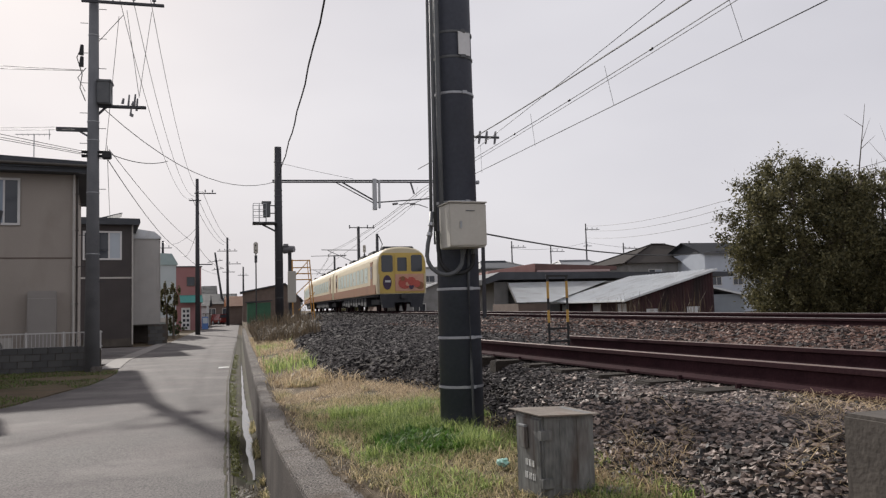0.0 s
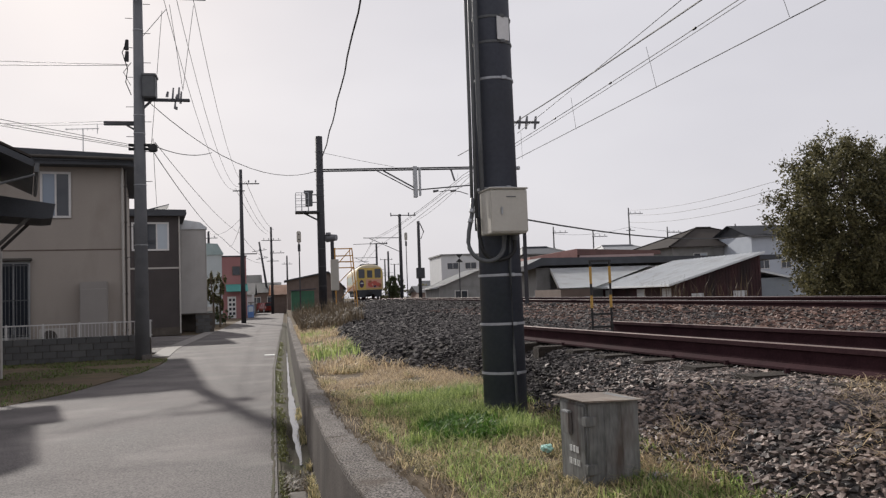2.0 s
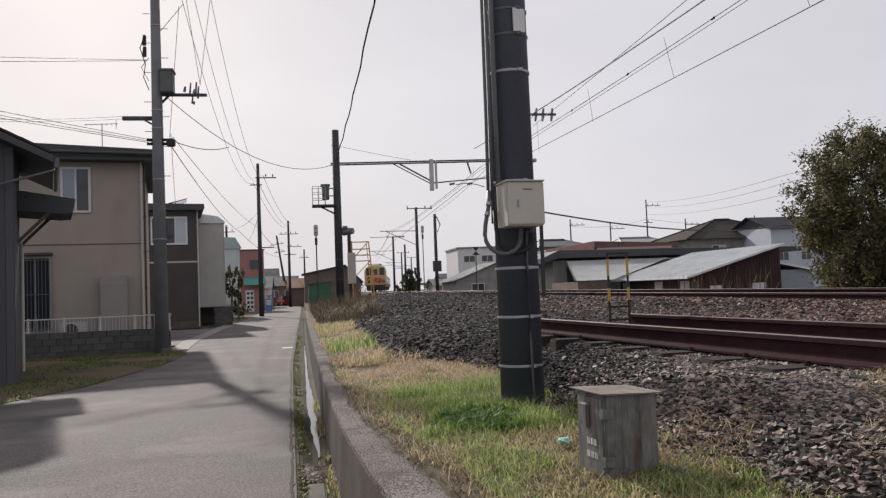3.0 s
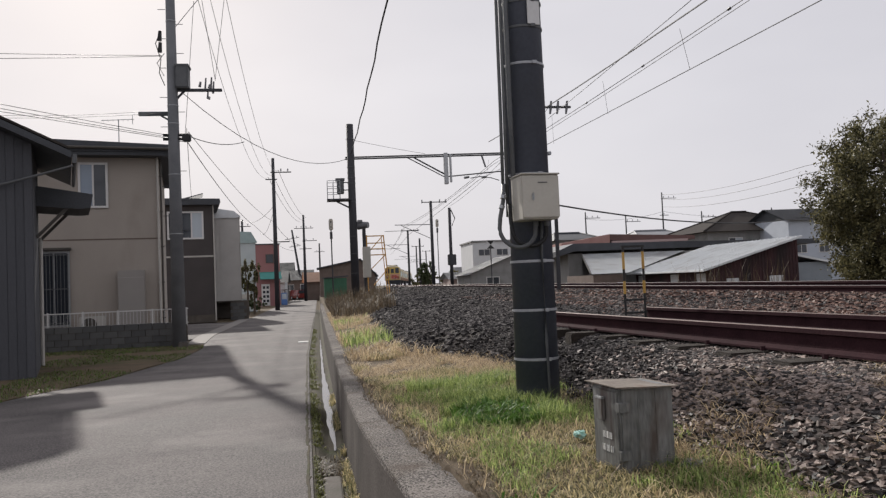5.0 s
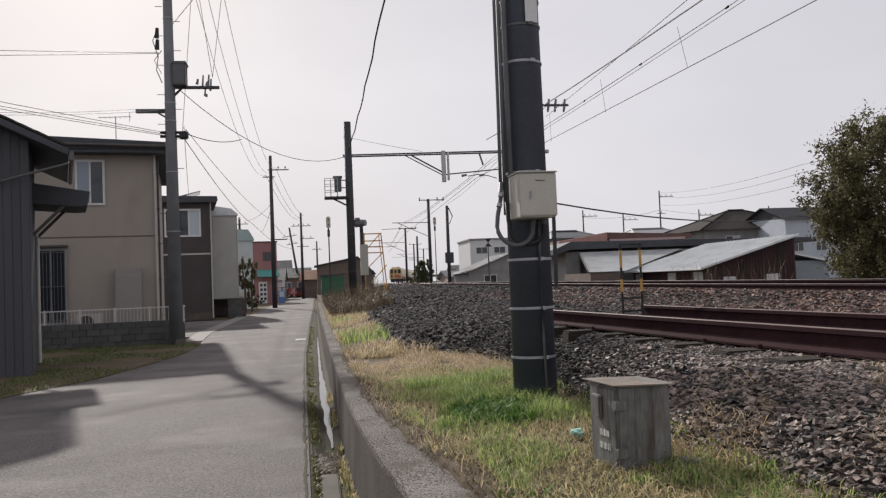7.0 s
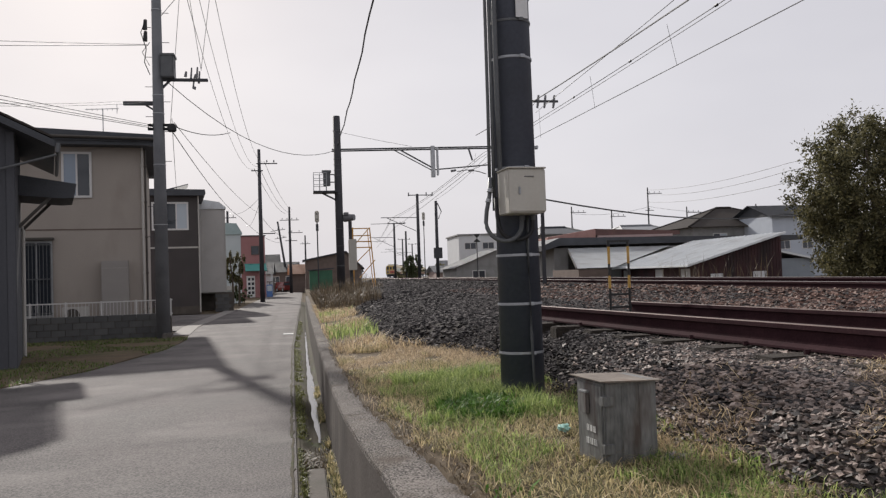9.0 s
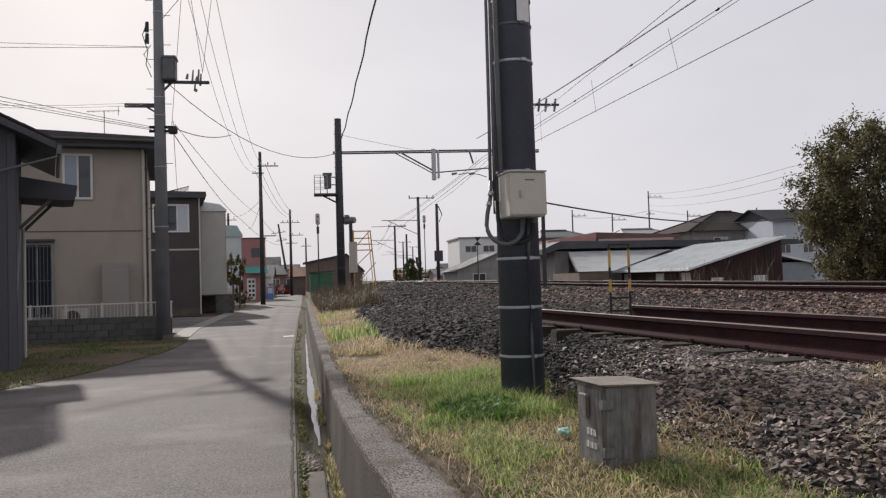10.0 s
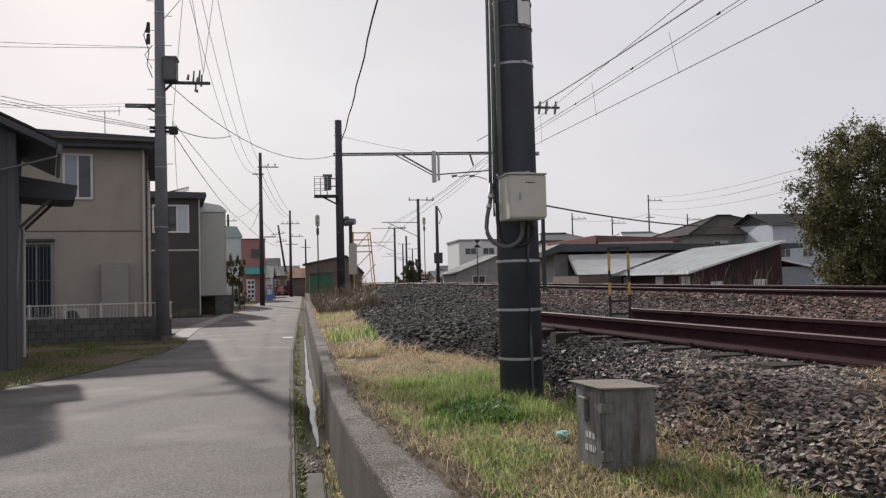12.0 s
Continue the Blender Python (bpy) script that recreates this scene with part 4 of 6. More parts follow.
def cream_house():
    t = thing("house", pose(-4.5, 48, 0, 0, 0, 9), "cream box-shaped house raised on a grey block base", "house")
    bm = B()
    hull(bm, (-4.5, 0, 1.06), (0, 3.4, 6.0))
    wall = part("wall", bm, CREAM_SIDING, t)
    bm = B()
    ribbed(bm, -4.5, 0.0, 1.06, 5.95, 0.24, 0.012)
    part("siding_ribs", bm, CREAM_SIDING, wall)
    bm = B()
    box(bm, (-4.5, 0.0, 0.98), (0, 3.4, 1.06))
    box(bm, (-4.4, 0.9, 0), (-0.1, 3.4, 0.98))
    part("base", bm, CONCRETE_DARK, t)
    bm = B()
    prism(bm, [(-4.6, 6.0), (0.08, 6.0), (0.08, 6.1), (-0.3, 6.42), (-1.6, 6.62), (-4.6, 6.62)], -0.08, 3.5)
    part("roof", bm, TIN, t, "pale low roof")
    bm = B()
    box(bm, (-0.01, -0.03, 1.06), (0.03, 0.03, 6.0))
    part("corner_trim", bm, PIPE, t)
    g = thing("garden_wall", pose(-3.9, 45.5, 0, 0, 0, 9), "grey concrete block wall at the lane side", "wall")
    bm = B()
    box(bm, (-0.95, 0, -0.05), (0.0, 0.15, 1.06))
    box(bm, (-0.15, 0.15, -0.05), (0.0, 2.6, 1.06))
    part("core", bm, CONCRETE_DARK, g)
    bm = B()
    box(bm, (-0.185, -0.022, -0.09), (0.185, 0.0, 0.09), 0.006)
    me = mesh_of("block", bm, BLOCK)
    for r in range(5):
        for k in range(3):
            x = -0.78 + k * 0.385 + (0.12 if r % 2 else 0)
            if x < -0.1:
                b = new("block", me)
                b.parent, b.location = g, (x - 0.02, 0, 0.09 + r * 0.195)
        for k in range(6):
            b = new("block", me)
            b.parent, b.location, b.rotation_euler = g, (0.0, 0.25 + k * 0.39 + (0.15 if r % 2 else 0), 0.09 + r * 0.195), (0, 0, radians(90))


def pale_house():
    t = thing("house", pose(-4.65, 62, 0, 0, 0, 9), "pale blue-white house with a hipped teal-grey roof", "house")
    bm = B()
    hull(bm, (-5, 0, 0), (0, 6, 5.3))
    wall = part("wall", bm, PALE_SIDING, t)
    bm = B()
    for z in np.arange(0.5, 5.2, 0.3):
        box(bm, (-5, -0.012, z), (0.01, 0.004, z + 0.03))
    part("siding_laps", bm, PALE_SIDING, wall)
    bm = B()
    prism(bm, [(-5.1, 5.3), (0.12, 5.3), (0.12, 5.4), (-0.3, 6.15), (-1.2, 6.2), (-5.1, 6.2)], -0.12, 6.1)
    part("roof", bm, surface("teal_grey_roof", (0.25, 0.33, 0.33), (0.36, 0.44, 0.44), 0.6, 2, 30, 0.2), t)
    bm = B()
    box(bm, (-1.2, -0.1, 1.0), (-0.3, 0.0, 1.35), 0.01)
    part("window_hood", bm, PIPE, t)


def pink_house():
    t = thing("house", pose(-3.75, 82, 0, 0, 0, 9), "faded pink two-storey shop with a teal awning", "house")
    bm = B()
    hull(bm, (-5, 0, -0.1), (0, 7, 6.25))
    part("wall", bm, PINK_WALL, t)
    bm = B()
    box(bm, (-5.1, -0.1, 6.25), (0.1, 7.1, 6.36), 0.02)
    part("roof", bm, ROOF_DARK, t)
    window(t, -1.4, 4.35, 0.8, 0.92, (GLASS_DARK,), FRAME_DARK)
    bm = B()
    prism(bm, [(-2.1, 3.45), (0.05, 3.45), (0.05, 3.38), (-2.1, 3.38)], 0, -0.1)
    bmesh.ops.create_cube(bm, size=1.0, matrix=Matrix.Translation((-1.0, -0.45, 3.05)) @ pose(0, 0, 0, 38, 0, 0) @ Matrix.Diagonal((2.15, 1.15, 0.06, 1)))
    part("awning", bm, TEAL, t, "sloping teal awning")
    bm = B()
    box(bm, (-1.92, -0.06, 0.0), (-1.08, 0.0, 2.2), 0.01)
    door = part("door", bm, FRAME_WHITE, t, "white door with small square panes")
    for i in range(2):
        for j in range(4):
            bm = B()
            box(bm, (-1.78 + i * 0.36, -0.07, 0.35 + j * 0.46), (-1.54 + i * 0.36, -0.055, 0.62 + j * 0.46))
            part("pane", bm, GLASS_DARK, door)
    v = thing("vending_machine", pose(-3.35, 81.2, 0, 0, 0, 6), "blue drinks machine beside the lane", "vending machine")
    bm = B()
    box(bm, (-0.3, 0, 0), (0.3, 0.5, 1.25), 0.03)
    part("body", bm, BLUE_PLASTIC, v)
    bm = B()
    box(bm, (-0.24, -0.02, 0.6), (0.24, 0.005, 1.15), 0.01)
    part("display_front", bm, GLASS_PALE, v)


def gable_house(x, y, w, d, eave, ridge, wall_mat, roof_mat, label, turn=0, base=0.0, wins=0, category="house", over=0.4, along=True):
    """A plain house with a gabled roof, its windows to the camera; ridge along x, or along y."""
    t = thing("house", pose(x, y, base, 0, 0, turn), label, category)
    bm = B()
    hull(bm, (0, 0, 0), (w, d, eave))
    if not along:
        for yy in (0.0, d - 0.14):
            prism(bm, [(0, eave), (w, eave), (w / 2, ridge - 0.05)], yy, yy + 0.14)
    part("wall", bm, wall_mat, t)
    bm = B()
    if along:
        h = d / 2 + over
        k = (ridge - eave) / (d / 2)
        for s in (-1, 1):
            v = [bm.verts.new(p) for p in ((-over, d / 2, ridge), (w + over, d / 2, ridge), (w + over, d / 2 + s * h, ridge - k * h), (-over, d / 2 + s * h, ridge - k * h))]
            f = bm.faces.new(v)
        bmesh.ops.solidify(bm, geom=bm.faces[:], thickness=0.12)
        for s in (0, w - 0.14):
            pv = [bm.verts.new(p) for p in ((s, 0, eave), (s, d, eave), (s, d / 2, ridge - 0.06))]
            bm.faces.new(pv)
    else:
        h, k = w / 2 + over, (ridge - eave) / (w / 2)
        for s in (-1, 1):
            v = [bm.verts.new(p) for p in ((w / 2, -over, ridge), (w / 2, d + over, ridge), (w / 2 + s * h, d + over, ridge - k * h), (w / 2 + s * h, -over, ridge - k * h))]
            bm.faces.new(v)
        bmesh.ops.solidify(bm, geom=bm.faces[:], thickness=0.12)
    bmesh.ops.recalc_face_normals(bm, faces=bm.faces[:])
    part("roof", bm, roof_mat, t)
    for i in range(wins):
        u = w * (i + 0.5) / wins - 0.6
        window(t, u, eave * 0.45, 1.2, 0.9, (GLASS_DARK, GLASS_DARK), bar=0.06)
    return t


def far_lane():
    gable_house(-1.35, 105, 2.6, 5, 2.6, 3.75, BROWN_WALL, ORANGE_ROOF, "small brown shed with a faded orange roof", turn=4, category="shed")
    gable_house(-5.0, 116, 4.2, 8, 3.0, 4.4, BROWN_WALL, ROOF_DARK, "low brown house with a dark roof", wins=2)
    gable_house(-8.5, 98, 4.6, 8, 2.6, 4.0, WHITE_WALL, ROOF_DARK, "low pale-walled house under a dark tiled roof", wins=2)
    gable_house(-14, 128, 10, 8, 4.2, 6.0, BROWN_WALL, ROOF_DARK, "far brown house with a dark roof", wins=3)
    gable_house(-2, 150, 9, 8, 3.0, 4.6, GREY_WALL, TILE_GREY, "far grey house with a tiled roof", wins=3)
    # barn with its broad slope toward the track
    t = thing("barn", pose(0.3, 85, 0.2), "large grey-brown barn with a sloping roof line", "barn")
    bm = B()
    prism(bm, [(0, 0), (6.0, 0), (6.0, 2.6), (4.4, 4.25), (0, 3.45)], 0, 6)
    part("wall", bm, BROWN_WALL, t)
    bm = B()
    prism(bm, [(-0.3, 3.42), (4.4, 4.28), (4.4, 4.40), (-0.3, 3.54)], -0.3, 6.3)
    prism(bm, [(4.4, 4.28), (6.3, 2.35), (6.3, 2.47), (4.4, 4.40)], -0.3, 6.3)
    part("roof", bm, ROOF_DARK, t)
    t = thing("shed", pose(0.6, 70, 0.4), "small green sheet-metal shed by the lane", "shed")
    bm = B()
    hull(bm, (0, 0, 0), (2.0, 2.4, 2.0))
    part("wall", bm, GREEN_SHEET, t)
    bm = B()
    ribbed(bm, 0, 2.0, 0, 2.0, 0.18, 0.02)
    part("sheet_ribs", bm, GREEN_SHEET, t)
    bm = B()
    prism(bm, [(-0.15, 2.0), (2.15, 2.12), (2.15, 2.2), (-0.15, 2.08)], -0.15, 2.5)
    part("roof", bm, ROOF_DARK, t)
    # low walls and gates further along
    for k, (x, y) in enumerate(((-3.75, 88.5), (-3.7, 92.0), (-3.6, 95.5), (-3.5, 99))):
        t = thing("garden_wall", pose(x, y, 0, 0, 0, 2), "pale low garden wall along the lane", "wall", group="far garden walls")
        bm = B()
        box(bm, (-0.16, 0, -0.05), (0.0, 3.3, 1.5), 0.02)
        part("body", bm, WHITE_WALL if k % 2 == 0 else GREY_WALL, t)
        bm = B()
        box(bm, (-0.2, -0.03, 1.5), (0.04, 3.33, 1.58), 0.01)
        part("coping", bm, CONCRETE, t)
    car(-1.9, 113)


def car(x, y):
    t = thing("car", pose(x, y, 0, 0, 0, 25), "dark red small car parked at the end of the lane", "car")
    bm = B()
    prism(bm, [(-0.75, 0.28), (0.75, 0.28), (0.80, 0.6), (0.76, 0.9), (0.62, 1.42), (-0.62, 1.42), (-0.76, 0.9), (-0.80, 0.6)], 0.5, 3.2)
    prism(bm, [(-0.75, 0.28), (0.75, 0.28), (0.78, 0.6), (0.70, 0.88), (-0.70, 0.88), (-0.78, 0.6)], 0.0, 0.5)
    part("body", bm, CAR_RED, t)
    bm = B()
    box(bm, (-0.6, 0.47, 0.92), (0.6, 0.5, 1.34), 0.01)
    part("rear_window", bm, GLASS_DARK, t)
    for s in (-0.72, 0.72):
        for yy in (0.6, 2.6):
            bm = B()
            rod(bm, (s - 0.08, yy, 0.29), (s + 0.08, yy, 0.29), 0.29, n=16)
            w = part("wheel", bm, BLACK, t)
            bm = B()
            rod(bm, (s - 0.09, yy, 0.29), (s + 0.09, yy, 0.29), 0.17, n=12)
            part("rim", bm, STEEL, w)
        bm = B()
        box(bm, (s * 0.85 - 0.1, -0.02, 0.6), (s * 0.85 + 0.1, 0.02, 0.78), 0.01)
        part("tail_light", bm, CAR_RED, t)


# ---- across the tracks ----
def sheds():
    t = thing("shed", pose(18.2, 34, 0.25), "rusty tin-walled shed with a pale tin roof", "shed")
    bm = B()
    prism(bm, [(0, -0.3), (4.5, -0.3), (4.5, 2.72), (0, 1.46)], 0, 0.1)
    box(bm, (0, 0.1, -0.3), (0.1, 8.7, 1.46))
    box(bm, (4.4, 0.1, -0.3), (4.5, 8.7, 2.70))
    box(bm, (0.1, 8.6, -0.3), (4.4, 8.7, 1.46))
    wall = part("wall", bm, RUST_WALL, t, "rust-stained corrugated wall")
    bm = B()
    u = 0.05
    while u < 4.4:
        box(bm, (u, -0.02, -0.2), (u + 0.07, 0.004, 1.45 + u * 0.28))
        u += 0.16
    part("wall_ribs", bm, RUST_WALL, wall)
    bm = B()
    prism(bm, [(-0.5, 1.34), (4.62, 2.78), (4.62, 2.86), (-0.5, 1.42)], -0.25, 8.9)
    roof = part("roof", bm, TIN, t, "pale weathered tin roof")
    bm = B()
    for k in range(24):
        y = -0.2 + k * 0.38
        beam(bm, (-0.5, y, 1.44), (4.6, y, 2.875), 0.03, 0.03)
    part("roof_seam", bm, TIN, roof)
    for u, z, w, h in ((0.75, 0.55, 0.62, 0.42), (2.95, 0.62, 0.7, 0.40)):
        bm = B()
        box(bm, (u, -0.05, z), (u + w, 0.0, z + h), 0.01)
        part("pale_panel", bm, WHITE_WALL, wall)
    for y in (0.5, 3.3, 7.4):
        bm = B()
        box(bm, (-0.03, y, 0.45), (0.0, y + 0.9, 1.25), 0.01)
        part("pale_panel", bm, WHITE_WALL, wall)
    # open store behind, with a long dark roof on posts
    t = thing("shed", pose(15.6, 47, 0.25), "open-fronted store with a long dark flat roof", "shed")
    bm = B()
    prism(bm, [(-0.9, 2.62), (0.2, 2.93), (17, 2.90), (17, 3.20), (0.2, 3.42), (-0.9, 2.95)], -0.6, 6)
    part("roof", bm, ROOF_DARK, t)
    bm = B()
    box(bm, (0.0, 0, -0.3), (0.9, 0.12, 2.8))
    box(bm, (0, 0.12, -0.3), (0.12, 6, 2.8))
    box(bm, (0.12, 5.88, -0.3), (16.8, 6, 2.8))
    part("wall", bm, GREY_WALL, t)
    for x in (2.2, 6, 10, 14):
        bm = B()
        box(bm, (x, 0, -0.3), (x + 0.14, 0.14, 2.8), 0.01)
        part("post", bm, FRAME_DARK, t)
    # low shed in front of the store
    t = thing("shed", pose(14.7, 40.5, 0.25), "low brown shed whose pale tin roof falls towards the track", "shed")
    bm = B()
    hull(bm, (0.15, 0.1, -0.3), (2.0, 4.6, 1.40), 0.08)
    wall = part("wall", bm, BROWN_WALL, t)
    for x in (0.35, 1.5):
        bm = B()
        box(bm, (x, 0.06, 0.3), (x + 0.4, 0.1, 0.95), 0.01)
        part("pale_panel", bm, WHITE_WALL, wall)
    bm = B()
    for y0, x0, x1, z0, y1, x2, x3, z1 in ((0, 0.0, 2.15, 1.46, 5.8, 1.55, 8.4, 2.74),):
        v = [bm.verts.new(p) for p in ((x0, y0, z0), (x1, y0, z0), (x3, y1, z1), (x2, y1, z1))]
        bm.faces.new(v)
    bmesh.ops.solidify(bm, geom=bm.faces[:], thickness=0.05)
    bmesh.ops.recalc_face_normals(bm, faces=bm.faces[:])
    roof = part("roof", bm, TIN, t, "pale weathered tin roof sheets")
    bm = B()
    beam(bm, (-0.02, -0.02, 1.47), (1.53, 5.8, 2.75), 0.05, 0.09)
    part("fascia", bm, FRAME_DARK, roof)
    # long store behind, under a low red-brown roof
    t = thing("store", pose(17.8, 55, 0.25), "long store under a faded red-brown roof", "shed")
    bm = B()
    hull(bm, (0.3, 0.4, -0.3), (10.2, 5.4, 3.75))
    part("wall", bm, GREY_WALL, t)
    bm = B()
    prism(bm, [(0, 3.50), (3.75, 3.72), (3.75, 4.40), (0, 3.85)], 0, 5.6)
    slope = part("roof", bm, PINK_ROOF, t, "faded pink sheet roof rising to a flat ridge")
    bm = B()
    prism(bm, [(3.76, 3.95), (10.6, 3.85), (10.6, 4.14), (3.76, 4.42)], 0.2, 5.6)
    ridge = part("roof", bm, surface("red_brown_sheet", (0.10, 0.055, 0.05), (0.17, 0.095, 0.085), 0.7, 2, 30, 0.15), t, "dark red-brown sheet roof")
    bm = B()
    box(bm, (3.9, -0.06, 3.72), (9.9, 0.2, 3.90), 0.01)
    part("eave_board", bm, surface("dusty_pink_board", (0.38, 0.27, 0.26), (0.48, 0.36, 0.34), 0.8, 2, 30, 0.1), ridge, "pale dusty pink eave board")
    # small pale wall past the shed
    t = thing("shed", pose(23.2, 36.5, 0.25), "small pale shed with a grey roof beside a tree", "shed")
    bm = B()
    hull(bm, (0, 0, -0.3), (3, 3, 1.6))
    part("wall", bm, surface("blue_grey_wall", (0.22, 0.25, 0.28), (0.3, 0.33, 0.36), 0.8, 2, 30, 0.1), t)
    bm = B()
    prism(bm, [(-0.2, 2.2), (3.2, 1.45), (3.2, 1.55), (-0.2, 2.3)], -0.2, 3.2)
    part("roof", bm, TIN, t)


def hip_house(x, y, w, d, eave, ridge, wall_mat, roof_mat, label, wins=2, over=0.6, inset=None):
    t = thing("house", pose(x, y, 0.2), label, "house")
    bm = B()
    hull(bm, (0, 0, 0), (w, d, eave))
    part("wall", bm, wall_mat, t)
    bm = B()
    i = d / 2 if inset is None else inset
    low = [bm.verts.new(p) for p in ((-over, -over, eave - 0.15), (w + over, -over, eave - 0.15), (w + over, d + over, eave - 0.15), (-over, d + over, eave - 0.15))]
    up = [bm.verts.new(p) for p in ((i, d / 2, ridge), (w - i, d / 2, ridge))]
    bm.faces.new((low[0], low[1], up[1], up[0])), bm.faces.new((low[2], low[3], up[0], up[1]))
    bm.faces.new((low[1], low[2], up[1])), bm.faces.new((low[3], low[0], up[0])), bm.faces.new(low[::-1])
    bmesh.ops.recalc_face_normals(bm, faces=bm.faces[:])
    roof = part("roof", bm, roof_mat, t)
    bm = B()
    tube(bm, [(i, d / 2, ridge + 0.05), (w - i, d / 2, ridge + 0.05)], 0.14, 6)
    for a, b in ((0, 0), (3, 0), (1, 1), (2, 1)):
        p = ((-over, -over), (w + over, -over), (w + over, d + over), (-over, d + over))[a]
        tube(bm, [(p[0], p[1], eave - 0.1), ((i, w - i)[b], d / 2, ridge + 0.03)], 0.09, 6)
    part("ridge_tiles", bm, roof_mat, roof)
    for k in range(wins):
        window(t, w * (k + 0.5) / wins - 0.8, eave - 1.9, 1.6, 1.1, (GLASS_DARK, GLASS_PALE), bar=0.07)
    return t


def far_right():
    hip_house(40.0, 75, 12.4, 9, 5.6, 7.75, GREY_WALL, TILE, "two-storey house with a dark hipped tile roof", inset=5.3, over=0.8)
    gable_house(45.9, 70, 7.5, 7, 6.2, 7.45, surface("blue_white_wall", (0.40, 0.44, 0.50), (0.50, 0.54, 0.60), 0.8, 1, 30, 0.1), ROOF_DARK, "blue-white two-storey house with a dark roof", wins=3, base=0.2, over=0.5)
    hip_house(26.2, 82, 4.6, 8, 5.6, 6.4, GREY_WALL, ROOF_DARK, "far grey house with a dark low roof", wins=2, inset=0.8)
    hip_house(36.8, 84, 5.6, 8, 5.6, 6.5, WHITE_WALL, TILE_GREY, "far pale house with a low grey tile roof", wins=3, inset=0.8)
    gable_house(58, 62, 8, 8, 5.2, 7.2, GREY_WALL, TILE, "grey house with dark roof beyond the trees", wins=2)
    gable_house(13.5, 68, 8.0, 7, 2.3, 3.85, GREY_WALL, TILE_GREY, "low house with a grey tiled roof beside the track", wins=2, along=False)
    gable_house(14.5, 84, 5.0, 6, 2.0, 2.7, surface("dusty_pink_wall", (0.28, 0.21, 0.19), (0.36, 0.28, 0.26), 0.85, 2, 30, 0.1), TILE_GREY, "low dusty pink hut with a pale roof", wins=2)
    t = thing("office_building", pose(24.3, 120, 0.0), "far white two-storey flat-roofed building", "building")
    bm = B()
    hull(bm, (0, 0, 0), (12, 10, 7.7))
    wall = part("wall", bm, WHITE_WALL, t)
    bm = B()
    box(bm, (-0.2, -0.2, 7.7), (12.2, 10.2, 7.95), 0.03)
    part("roof", bm, GREY_WALL, t)
    for z in (2.2, 5.5):
        for k in range(4):
            window(t, 0.9 + k * 2.9, z, 1.9, 1.1, (GLASS_DARK, GLASS_DARK), bar=0.08)
    for k, (x, y, w) in enumerate(((4, 200, 11), (40, 225, 12), (40, 190, 14), (62, 180, 16), (85, 160, 14), (-22, 170, 14), (-40, 150, 16), (110, 130, 15))):
        gable_house(x, y, w, 9, 3.2 + (k % 3) * 0.9, 5.0 + (k % 3) * 1.0, (GREY_WALL, WHITE_WALL, BROWN_WALL)[k % 3], (ROOF_DARK, TILE_GREY, TILE)[k % 3], "distant low house near the horizon", wins=3)


# ---- poles and wires ----
def banded(bm, x, y, z, r):
    bmesh.ops.create_cone(bm, cap_ends=False, segments=24, radius1=r, radius2=r, depth=0.022, matrix=pose(x, y, z))
    bmesh.ops.create_cone(bm, cap_ends=False, segments=24, radius1=r + 0.004, radius2=r + 0.004, depth=0.016, matrix=pose(x, y, z))


